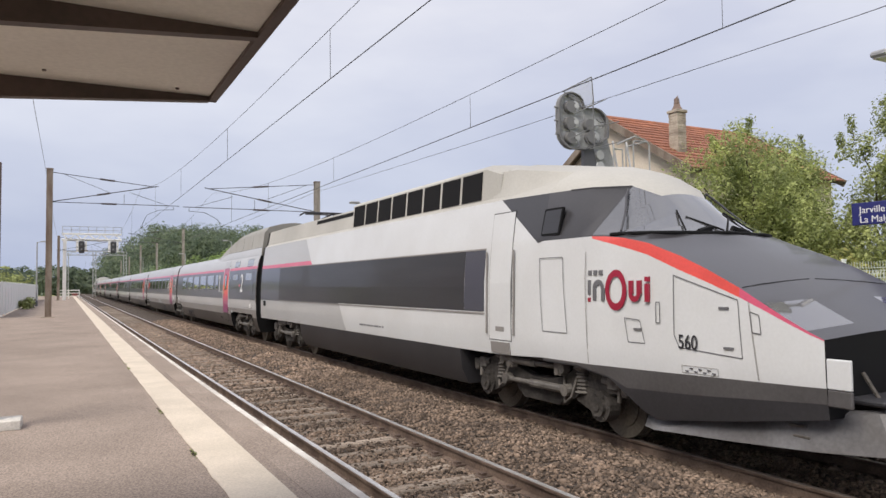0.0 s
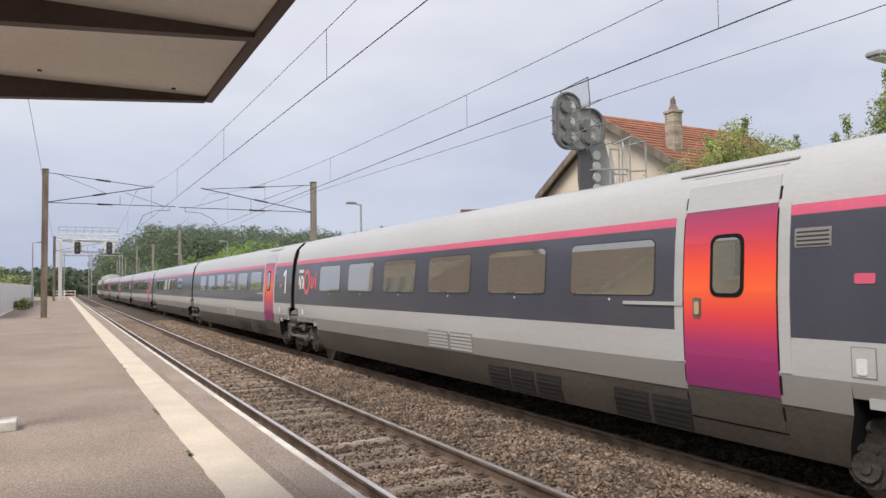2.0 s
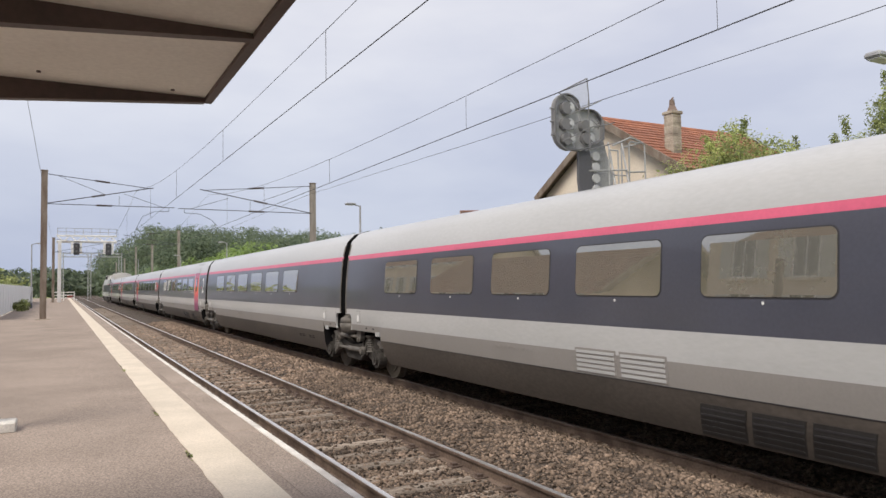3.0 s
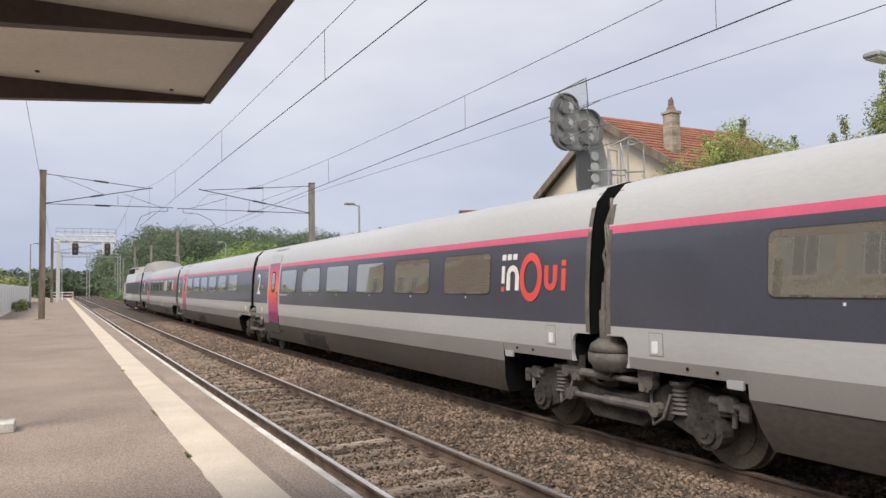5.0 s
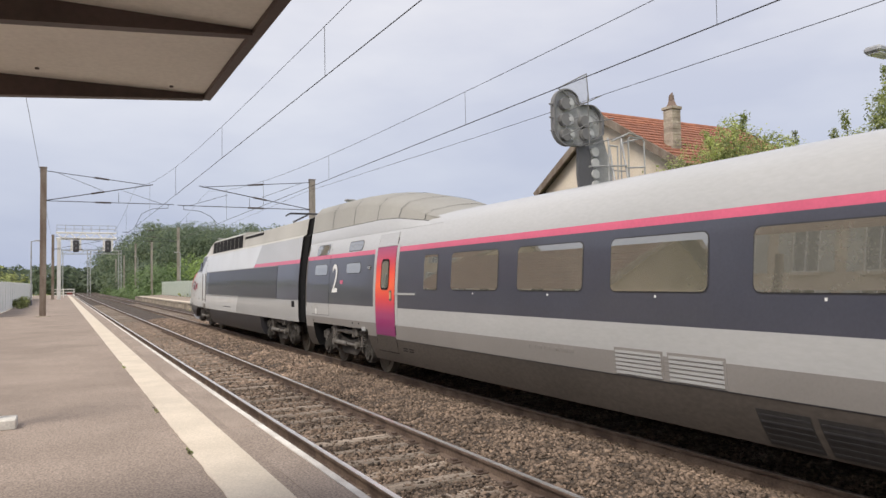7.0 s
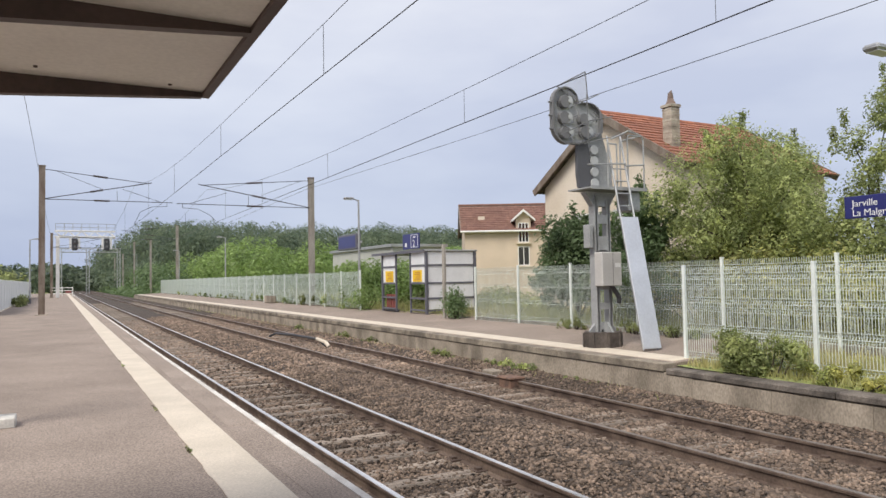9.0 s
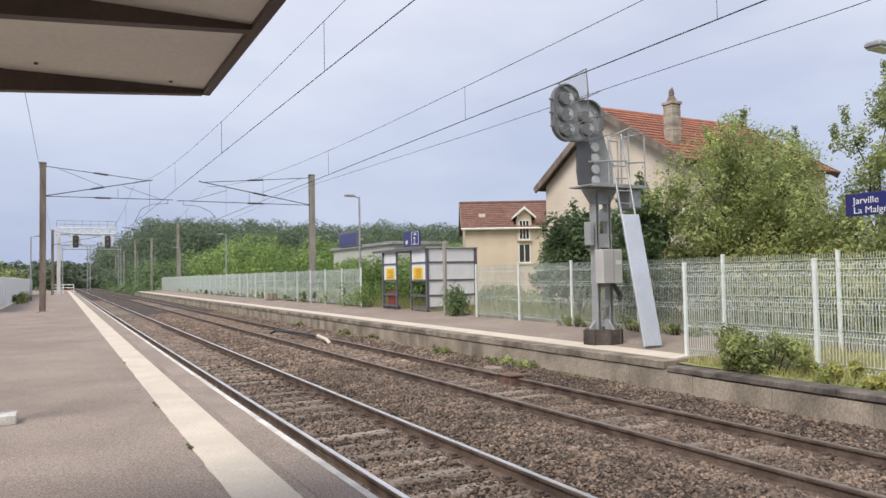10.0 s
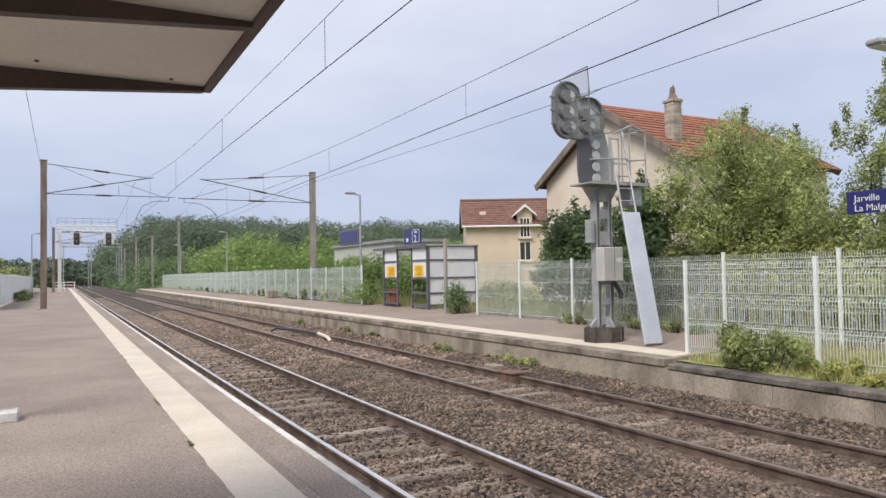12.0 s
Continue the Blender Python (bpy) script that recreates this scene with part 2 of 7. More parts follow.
# near platform: slab, coping, painted lines
bm = cubes((-9.0, 1.62, -40, 150, -0.5, 0.55))
near_platform = thing("platform_near", "grey worn asphalt station platform with painted edge lines", "platform", kind="structure", bm=bm, mat=M_ASPHALT)
for j in range(95):
    y0 = -40 + 2.0 * j
    part("coping_slab", cubes((1.625, P_EDGE, y0 + 0.004, y0 + 1.996, 0.30, 0.545 - 0.004 * (j % 2)), bevel=0.008), M_EDGE, near_platform)
part("edge_wall", cubes((1.66, P_EDGE - 0.06, -40, 150, -0.5, 0.30)), M_CONCRETE, near_platform)


def ragged(x0, x1, y0, y1, z, step, wob, seed, left_only=False):
    """A painted band with a slightly worn outline."""
    n = int((y1 - y0) / step)
    v, f = [], []
    for i in range(n + 1):
        y = y0 + i * (y1 - y0) / n
        a = x0 + wob * (noise.noise((y * 1.7, seed, 0)) + 0.5 * noise.noise((y * 6, seed, 3)))
        b = x1 + (0 if left_only else 0.4 * wob * noise.noise((y * 2.1, seed, 7)))
        v += [(a, y, z), (b, y, z), (a, y, z - 0.03), (b, y, z - 0.03)]
        if i:
            k = 4 * i
            f += [(k - 4, k - 3, k + 1, k), (k - 2, k - 4, k, k + 2), (k - 3, k - 1, k + 3, k + 1)]
    return v, f


v, f = ragged(1.085, 1.525, -8, 150, 0.556, 0.12, 0.022, 3, True)
part("cream_line", mesh_of("cream_line", v, f, M_STRIPE), None, near_platform, "wide cream painted warning line, worn at one side")
v, f = ragged(1.925, 1.99, -8, 150, 0.552, 0.3, 0.006, 9)
part("joint", cubes((1.53, P_EDGE - 0.004, 4.53, 4.56, 0.4, 0.5495)), M_COPING_DARK, near_platform, "dark open joint across the edge strip")
part("repair_patch", cubes((1.56, 1.915, 3.1, 4.52, 0.4, 0.5485), bevel=0.004), M_EDGE, near_platform, "slightly darker asphalt repair")
part("edge_line", mesh_of("edge_line", v, f, M_WHITE_LINE), None, near_platform, "thin white edge line")

# far platform: retaining wall in concrete panels, coping, asphalt, painted band
F_Y0, F_Y1 = 9.1, 108.0
bm = bmesh.new()
prism(bm, [(F_EDGE + 0.05, -0.5), (12.75, -0.5), (12.75, far_z(12.75)), (F_EDGE + 0.3, far_z(F_EDGE + 0.3)), (F_EDGE + 0.05, 0.3)], "y", F_Y0, F_Y1)
far_platform = thing("platform_far", "grey asphalt platform with old concrete edge wall", "platform", kind="structure", bm=bm, mat=M_ASPHALT)
y = F_Y0
j = 0
while y < F_Y1:
    w = 1.5
    part("coping_slab", cubes((F_EDGE - 0.03, F_EDGE + 0.33, y + 0.006, y + w - 0.006, 0.41, 0.545), bevel=0.008), M_COPING, far_platform)
    y += w
    j += 1
y = -14.0
j = 0
while y < F_Y1:
    top = 0.398 if y >= F_Y0 - 1 else 0.345
    part("wall_panel", cubes((F_EDGE + 0.0, F_EDGE + 0.16, y + 0.003, y + 1.497, -0.6, top), bevel=0.005), M_CONCRETE, far_platform)
    y += 1.5
    j += 1
y = -14.0
while y < F_Y0 - 0.05:
    e = min(y + 2.0, F_Y0 - 0.03)
    part("coping_slab", cubes((F_EDGE - 0.02, F_EDGE + 0.36, y + 0.006, e - 0.006, 0.36, 0.47), bevel=0.02), M_COPING_DARK, far_platform)
    y += 2.0
bm = bmesh.new()
prism(bm, [(F_EDGE + 0.36, far_z(F_EDGE + 0.36) + 0.012), (F_EDGE + 0.84, far_z(F_EDGE + 0.84) + 0.012), (F_EDGE + 0.84, 0.4), (F_EDGE + 0.36, 0.4)], "y", F_Y0 + 0.12, F_Y1)
part("cream_line", bm, M_STRIPE, far_platform, "wide cream painted warning line")
# verge past the platform end
v, f = sheet(F_EDGE + 0.3, 13.5, -14, F_Y0, 0.5, 22, 60, 0.10, 0.9, lambda x, y: 0.44 + 0.10 * min(1, (x - 9.6) / 1.0))
tagged(new("verge", mesh_of("verge", v, f, M_GRASS, smooth=True)), "overgrown earth verge behind the concrete wall", "verge", kind="structure")

# ---------------------------------------------------------------- track
Z_BED = -0.20


def bed_z(x, y):
    """Ballast surface: low between the rails, heaped between the two tracks and against the walls."""
    da, db = abs(x - X_A), abs(x - X_B)
    d = min(da, db)
    z = -0.172 if x < 5.6 else -0.16
    if d > 0.9:
        z += 0.14 * min(1, (d - 0.9) / 0.6)
    if x > X_B + 1.0:
        z += 0.05
    return z


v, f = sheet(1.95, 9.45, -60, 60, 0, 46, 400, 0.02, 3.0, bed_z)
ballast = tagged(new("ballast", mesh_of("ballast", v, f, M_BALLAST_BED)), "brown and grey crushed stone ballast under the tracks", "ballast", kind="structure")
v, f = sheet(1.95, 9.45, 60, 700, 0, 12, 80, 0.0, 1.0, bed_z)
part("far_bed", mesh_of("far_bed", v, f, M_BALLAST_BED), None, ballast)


def stones(count, x0, x1, y0, y1, size, seed, skip):
    """Loose crushed stones: squashed irregular octahedra scattered over the bed."""
    rng = np.random.default_rng(seed)
    base = np.array([(1, 0, 0), (0, 1, 0), (-1, 0, 0), (0, -1, 0), (0.55, 0.5, 0.75), (-0.5, 0.1, 0.8), (0.1, -0.1, -0.8)], float)
    tri = np.array([(0, 1, 4), (1, 2, 5), (1, 5, 4), (2, 3, 5), (3, 0, 4), (3, 4, 5), (1, 0, 6), (2, 1, 6), (3, 2, 6), (0, 3, 6)])
    x = rng.uniform(x0, x1, count)
    y = y0 + (y1 - y0) * rng.uniform(0, 1, count) ** 1.25
    keep = np.array([not skip(a) for a in x])
    x, y = x[keep], y[keep]
    n = len(x)
    z = np.array([bed_z(a, b) for a, b in zip(x, y)])
    s = size * rng.lognormal(0, 0.32, n)
    v = base[None] * (1 + rng.uniform(-0.35, 0.35, (n, 7, 3))) * s[:, None, None] * np.stack([np.ones(n), rng.uniform(0.6, 1, n), rng.uniform(0.5, 0.95, n)], 1)[:, None]
    a, t = rng.uniform(0, 6.28, n), rng.uniform(-0.7, 0.7, n)
    ca, sa, ct, st = np.cos(a), np.sin(a), np.cos(t), np.sin(t)
    vy, vz = v[..., 1] * ct[:, None] - v[..., 2] * st[:, None], v[..., 1] * st[:, None] + v[..., 2] * ct[:, None]
    vx = v[..., 0] * ca[:, None] - vy * sa[:, None]
    vy = v[..., 0] * sa[:, None] + vy * ca[:, None]
    out = np.stack([vx + x[:, None], vy + y[:, None], vz + (z + 0.25 * s)[:, None]], 2).reshape(-1, 3)
    faces = (tri[None] + 7 * np.arange(n)[:, None, None]).reshape(-1, 3)
    me = bpy.data.meshes.new("stones")
    me.vertices.add(len(out)), me.vertices.foreach_set("co", out.ravel())
    me.loops.add(faces.size), me.loops.foreach_set("vertex_index", faces.ravel().astype(np.int32))
    me.polygons.add(len(faces)), me.polygons.foreach_set("loop_start", np.arange(0, faces.size, 3, dtype=np.int32))
    me.materials.append(M_STONE)
    me.update(calc_edges=True)
    return me


def on_rail(x):
    return any(abs(x - c - s * HALF) < 0.075 for c in (X_A, X_B) for s in (-1, 1))


tagged(part("loose_stones", stones(80000, 2.05, 9.25, 2.8, 17, 0.0235, 5, on_rail), None, ballast), kind="stuff")
strewn = stones(4200, X_A - 1.25, X_A + 1.25, 2.8, 20, 0.021, 8, lambda x: on_rail(x) or abs(abs(x - X_A) - HALF) < 0.16)
strewn.transform(Matrix.Translation((0, 0, 0.022)))
tagged(part("loose_stones", strewn, None, ballast), kind="stuff")
tagged(part("loose_stones", stones(32000, 2.05, 9.25, 16, 48, 0.033, 6, on_rail), None, ballast), kind="stuff")


def rail_outline(cx):
    h = [(-0.07, -0.172), (0.07, -0.172), (0.07, -0.162), (0.012, -0.14), (0.009, -0.05), (0.034, -0.038), (0.036, -0.012), (0.026, -0.002)]
    return [(cx + a, b) for a, b in h] + [(cx - a, b) for a, b in reversed(h[2:])]


def track(cx, head, name, label):
    root = thing(name, label, "railway track", "railway tracks", kind="structure")
    for s in (-1, 1):
        bm = bmesh.new()
        prism(bm, rail_outline(cx + s * HALF), "y", -60, 700)
        r = part("rail", bm, M_RAIL_RUST, root, "rust brown steel rail")
        bm = cubes((cx + s * HALF - 0.03, cx + s * HALF + 0.03, -60, 700, -0.006, 0.001))
        part("rail_head", bm, head, r, "worn rail head")
    bm = bmesh.new()
    box(bm, -1.3, 1.3, -0.13, 0.13, -0.30, -0.145, bevel=0.015)
    me = bm_mesh("sleeper", bm, M_SLEEPER)
    bm = bmesh.new()
    for s in (-1, 1):
        box(bm, s * HALF - 0.17, s * HALF + 0.17, -0.085, 0.085, -0.18, -0.133)
        for q in (-1, 1):
            box(bm, s * HALF + q * 0.10 - 0.035, s * HALF + q * 0.10 + 0.035, -0.04, 0.04, -0.135, -0.105)
    clip = bm_mesh("chairs", bm, M_RAIL_RUST)
    rng = random.Random(int(cx * 100))
    for i in range(150):
        ob = part("sleeper", me, None, root)
        ob.location = (cx + rng.uniform(-0.02, 0.02), 1.2 + 0.60 * i, rng.uniform(-0.012, 0.006))
        ob.rotation_euler = (rng.uniform(-0.03, 0.03), rng.uniform(-0.006, 0.006), rng.uniform(-0.025, 0.025))
        if i < 60:
            c = part("rail_chairs", clip, None, root)
            c.location = (cx, 1.2 + 0.60 * i, 0)
    return root


track(X_A, M_RAIL_SHINE, "track_near", "railway track on wooden sleepers with shiny rails")
track(X_B, M_RAIL_DULL, "track_far", "railway track on wooden sleepers with brown rails")
# ---------------------------------------------------------------- train
M_T_LIGHT = material("pale_grey_coach_paint", (0.425, 0.43, 0.44), 0.35, var=0.04, scale=0.8, fine=30, bump=0.02, second=(0.385, 0.39, 0.397), coat=0.4, stretch=(1, 0.3, 1))
M_T_WHITE = material("white_coach_paint", (0.595, 0.61, 0.625), 0.3, var=0.025, scale=0.8, fine=30, bump=0.01, second=(0.555, 0.565, 0.575), coat=0.4)
M_T_MID = material("mid_grey_coach_paint", (0.235, 0.222, 0.215), 0.45, var=0.035, scale=1.0, fine=30, bump=0.03, coat=0.2)
M_T_SKIRT = material("dirty_dark_skirt_paint", (0.070, 0.059, 0.052), 0.6, var=0.18, scale=0.8, fine=25, bump=0.05, second=(0.05, 0.042, 0.037), stretch=(1, 0.5, 1))
M_T_DARK = material("near_black_skirt_paint", (0.036, 0.035, 0.039), 0.45, var=0.12, scale=0.8, fine=25, bump=0.04)
M_T_LAMP = glass("headlamp_cover", (0.13, 0.13, 0.14), ior=1.5)
M_T_SILL = material("dark_grey_sill_paint", (0.085, 0.081, 0.083), 0.45, var=0.1, scale=0.9, fine=25, bump=0.03)
M_T_BLUE = material("slate_blue_coach_paint", (0.062, 0.066, 0.09), 0.3, var=0.06, scale=0.8, fine=30, bump=0.02, coat=0.5)
M_T_PINK = plain("pink_stripe_paint", (0.62, 0.105, 0.19), 0.35, coat=0.3)
M_T_RED = plain("coral_red_paint", (0.72, 0.095, 0.085), 0.3, coat=0.4)
M_T_CRIMSON = plain("dark_red_paint", (0.30, 0.012, 0.04), 0.35, coat=0.3)
M_T_HOOD = material("charcoal_hood_paint", (0.044, 0.043, 0.048), 0.34, var=0.06, scale=1, fine=30, bump=0.02, coat=0.3)
M_T_ROOF = material("grey_roof_panel", (0.29, 0.282, 0.258), 0.55, var=0.06, scale=0.5, fine=25, bump=0.03, second=(0.245, 0.237, 0.215))
M_T_CABROOF = material("pale_grey_loco_roof", (0.43, 0.42, 0.39), 0.5, var=0.05, scale=0.5, fine=25, bump=0.02, second=(0.36, 0.35, 0.325))
M_T_BLACK = plain("black_rubber_and_gaps", (0.008, 0.008, 0.009), 0.8, spec=0.2)
# pale body colour stands in for the lit coach interior, which isn't modelled
M_T_GLASS = glass("interior_lit_coach_glass", (0.15, 0.145, 0.12), ior=2.3)
M_T_GRILLE = material("dark_louvred_grille", (0.026, 0.024, 0.024), 0.6, var=0.15, scale=2, fine=20, bump=0.3, stretch=(1, 8, 0.2))
M_T_BOGIE = material("grimy_bogie_steel", (0.078, 0.070, 0.064), 0.75, metal=0.3, var=0.3, scale=3, fine=25, bump=0.2)
M_T_STEEL = material("bright_bogie_steel", (0.20, 0.185, 0.17), 0.55, metal=0.4, var=0.2, scale=4, fine=25, bump=0.1)
M_T_DRUM = material("grey_brown_rubber_spring", (0.15, 0.135, 0.122), 0.7, var=0.2, scale=3, fine=25, bump=0.1)
M_T_WHEEL = material("dusty_wheel_steel", (0.17, 0.15, 0.125), 0.6, metal=0.3, var=0.2, scale=3, fine=25, bump=0.1)
M_T_HANDLE = plain("worn_yellow_handle", (0.50, 0.38, 0.20), 0.45)
M_T_APRON = material("scuffed_grey_apron", (0.16, 0.16, 0.17), 0.36, var=0.15, scale=1.5, fine=25, bump=0.05, second=(0.10, 0.095, 0.095))
M_T_PANEL = material("slate_louvred_panel", (0.030, 0.030, 0.035), 0.4, var=0.1, scale=1, fine=20, bump=0.15, stretch=(1, 0.5, 6), coat=0.3)
M_T_GREY = plain("grey_marking", (0.13, 0.13, 0.14), 0.45)
M_T_MARK = plain("white_marking", (0.75, 0.75, 0.75), 0.4)
M_T_INK = plain("dark_marking", (0.03, 0.03, 0.035), 0.5)


def door_paint():
    """Door paint: plum at the top, orange at the handle, magenta below."""
    m = plain("sunset_door_paint", (0.8, 0.1, 0.05), 0.35, coat=0.4)
    n, l = m.node_tree.nodes, m.node_tree.links
    tc, sp, rp = n.new("ShaderNodeTexCoord"), n.new("ShaderNodeSeparateXYZ"), n.new("ShaderNodeValToRGB")
    mr = n.new("ShaderNodeMapRange")
    mr.inputs["From Min"].default_value, mr.inputs["From Max"].default_value = 1.05, 2.9
    l.new(tc.outputs["Object"], sp.inputs[0]), l.new(sp.outputs["Z"], mr.inputs["Value"]), l.new(mr.outputs[0], rp.inputs["Fac"])
    e = rp.color_ramp.elements
    e[0].position, e[0].color = 0.0, (0.22, 0.03, 0.13, 1)
    e[1].position, e[1].color = 1.0, (0.26, 0.035, 0.12, 1)
    for p, c in ((0.2, (0.36, 0.03, 0.14, 1)), (0.38, (0.75, 0.06, 0.06, 1)), (0.52, (0.9, 0.13, 0.045, 1)), (0.66, (0.85, 0.085, 0.045, 1)), (0.85, (0.48, 0.04, 0.10, 1))):
        x = e.new(p)
        x.color = c
    l.new(rp.outputs["Color"], n["Principled BSDF"].inputs["Base Color"])
    return m


M_T_DOOR = door_paint()

COACH = [(1.27, 0.42), (1.37, 0.65), (1.425, 0.92), (1.447, 1.21), (1.452, 1.56), (1.445, 1.97), (1.405, 2.50), (1.378, 2.71), (1.365, 2.81), (1.275, 3.16), (1.08, 3.36), (0.70, 3.46), (0.0, 3.50)]
COACH_MATS = [0, 0, 1, 2, 3, 3, 3, 4, 2, 2, 2, 2]   # per band from the bottom up
POWER = [(1.25, 0.36), (1.38, 0.62), (1.43, 0.98), (1.45, 1.15), (1.45, 1.60), (1.44, 2.10), (1.39, 2.67), (1.375, 2.78), (1.28, 3.43), (1.18, 3.50), (1.09, 3.96), (0.70, 4.08), (0.0, 4.12)]


def side_at(z, prof=COACH):
    return float(np.interp(z, [p[1] for p in prof], [p[0] for p in prof]))


def loft(name, rings, mats, pick, cap0=None, cap1=None, angle=35):
    """Skin over half rings (x, y, z from the bottom edge to the top centre), mirrored. pick(i, k) gives the material of a band."""
    verts, faces, idx = [], [], []
    K = len(rings[0])
    for r in rings:
        verts += [(-x, y, z) for x, y, z in r] + [(x, y, z) for x, y, z in reversed(r[:-1])]
    N = 2 * K - 1
    for i in range(len(rings) - 1):
        for j in range(N - 1):
            k = j if j < K - 1 else N - 2 - j
            m = pick(i, k)
            if m is None:
                continue
            a = i * N + j
            faces.append((a, a + 1, a + N + 1, a + N))
            idx.append(m)
        faces.append((i * N, i * N + N, i * N + 2 * N - 1, i * N + N - 1))
        idx.append(0)
    for c, i in ((cap0, 0), (cap1, len(rings) - 1)):
        if c is not None:
            faces.append(tuple(range(i * N, i * N + N)))
            idx.append(c)
    me = mesh_of(name, verts, faces, mats, idx, smooth=True)
    bm = bmesh.new()
    bm.from_mesh(me)
    bmesh.ops.recalc_face_normals(bm, faces=bm.faces)
    bm.to_mesh(me)
    bm.free()
    me.set_sharp_from_angle(angle=radians(angle))
    return me


def patch(y0, y1, z0, z1, side, prof=COACH, off=0.006, r=0.0, rows=6, mats=None, slant=0.0, wf=None):
    """A panel lying on the car side: rounded corners of radius r, slightly proud, with a rim. slant leans its top along y."""
    zs = list(np.linspace(z0 + r, z1 - r, rows))
    if r:
        a = [r * (1 - math.cos(t)) for t in np.linspace(0, math.pi / 2, 5)]
        zs = [z0 + q for q in a[:-1]] + zs + [z1 - q for q in reversed(a[:-1])]
    v, f = [], []
    for z in zs:
        d = min(z - z0, z1 - z)
        ins = r - math.sqrt(max(0.0, r * r - (r - d) ** 2)) if r and d < r else 0.0
        x, sh = side_at(z, prof), slant * (z - z0) / (z1 - z0)
        x0, x1 = (x, x) if wf is None else (x * wf(y0), x * wf(y1))
        v += [(side * (x0 - 0.02), y0 + ins + sh, z), (side * (x0 + off), y0 + ins + sh, z), (side * (x1 + off), y1 - ins + sh, z), (side * (x1 - 0.02), y1 - ins + sh, z)]
    for i in range(len(zs) - 1):
        for k in range(3):
            a = 4 * i + k
            q = (a, a + 1, a + 5, a + 4)
            f.append(q if side < 0 else q[::-1])
    f += [(0, 3, 2, 1), (len(v) - 4, len(v) - 3, len(v) - 2, len(v) - 1)]
    return mesh_of("patch", v, f, mats)


def numeral(car, text, y, z, size, side, mat, prof=COACH, name="marking"):
    cu = bpy.data.curves.new(name, "FONT")
    cu.body, cu.size, cu.align_x, cu.extrude, cu.offset = text, size, "CENTER", 0.003, size * 0.006
    cu.materials.append(mat)
    ob = new(name, cu)
    ob.parent = car
    tilt = side_at(z + size * 0.35, prof)
    lean = math.atan2(side_at(z, prof) - side_at(z + size * 0.7, prof), size * 0.7)
    ax = Vector((0, side, 0))
    up = Vector((-side * math.sin(lean), 0, math.cos(lean)))
    nrm = ax.cross(up)
    ob.matrix_basis = Matrix.Translation((side * (tilt + 0.012 + 0.35 * size * math.tan(lean)), y, z)) @ Matrix((ax, up, nrm)).transposed().to_4x4() @ Matrix.Diagonal((0.86, 1, 1, 1))
    return ob


def strips(car, name, quads, y, z, w, side, prof, mat):
    """Flat quads on the car side, given as corner pairs (along, up) in units of w."""
    v, f = [], []
    for q in quads:
        f.append(tuple(range(len(v), len(v) + 4)))
        for a, b in q:
            v.append((side * (side_at(z + b * w, prof) + 0.010), y + side * a * w, z + b * w))
    return part(name, mesh_of(name, v, f, mat), None, car)


def one(car, y, z, size, side):
    strips(car, "class_numeral", [((0.03, 0), (0.15, 0), (0.15, 0.36), (0.03, 0.36)), ((0.03, 0.36), (0.15, 0.36), (0.15, 0.72), (0.03, 0.72)), ((-0.17, 0.50), (0.03, 0.58), (0.03, 0.72), (-0.17, 0.61))], y, z, size, side, COACH, M_T_MARK)


def bow(cu_, cv, ro, ri, a0, a1, n=12):
    """A bent band as quads."""
    an = [radians(a0 + (a1 - a0) * i / n) for i in range(n + 1)]
    return [((cu_ + ro * math.cos(a), cv + ro * math.sin(a)), (cu_ + ro * math.cos(b), cv + ro * math.sin(b)), (cu_ + ri * math.cos(b), cv + ri * math.sin(b)), (cu_ + ri * math.cos(a), cv + ri * math.sin(a))) for a, b in zip(an, an[1:])]


def emblem(car, y, z, w, side, prof, ink, ring, small):
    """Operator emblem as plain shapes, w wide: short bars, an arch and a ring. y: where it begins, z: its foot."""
    d, h = side, 0.215 * w

    def bar(a, b, c, e, mat):
        ya, yb = sorted((y + d * a * w, y + d * b * w))
        part("emblem_bar", patch(ya, yb, z + c * h, z + e * h, side, prof, 0.009, mats=mat), None, car)
    bar(0.00, 0.06, 1.3, 1.55, small)
    bar(0.09, 0.15, 1.3, 1.55, small)
    bar(0.18, 0.24, 1.3, 1.55, small)
    bar(0.00, 0.045, 0.3, 1.05, ink)
    bar(0.00, 0.045, -0.05, 0.15, ring)
    bar(0.085, 0.14, 0.0, 0.62, ink)
    bar(0.225, 0.28, 0.0, 0.62, ink)
    strips(car, "emblem_arch", bow(0.1825, 0.62 * 0.215, 0.0975, 0.0425, 0, 180), y, z, w, side, prof, ink)
    bar(0.665, 0.72, 0.38, 1.0, ring)
    bar(0.785, 0.84, 0.38, 1.0, ring)
    strips(car, "emblem_arch", bow(0.7525, 0.40 * 0.215, 0.0875, 0.0325, 180, 360), y, z, w, side, prof, ring)
    bar(0.90, 0.955, 0.0, 0.85, ring)
    bar(0.90, 0.955, 0.95, 1.18, ring)
    n, v, f = 40, [], []
    for i in range(n):
        a = 2 * math.pi * i / n
        for rr, ry in ((0.142, 0.102), (0.215, 0.168)):
            zz = z + h * 0.55 + w * rr * math.sin(a)
            yy = y + d * w * (0.465 + ry * math.cos(a))
            v.append((side * (side_at(zz, prof) + 0.009), yy, zz))
    f = [(2 * i, 2 * i + 1, (2 * i + 3) % (2 * n), (2 * i + 2) % (2 * n)) for i in range(n)]
    part("emblem_ring", mesh_of("emblem_ring", v, f, ring), None, car)


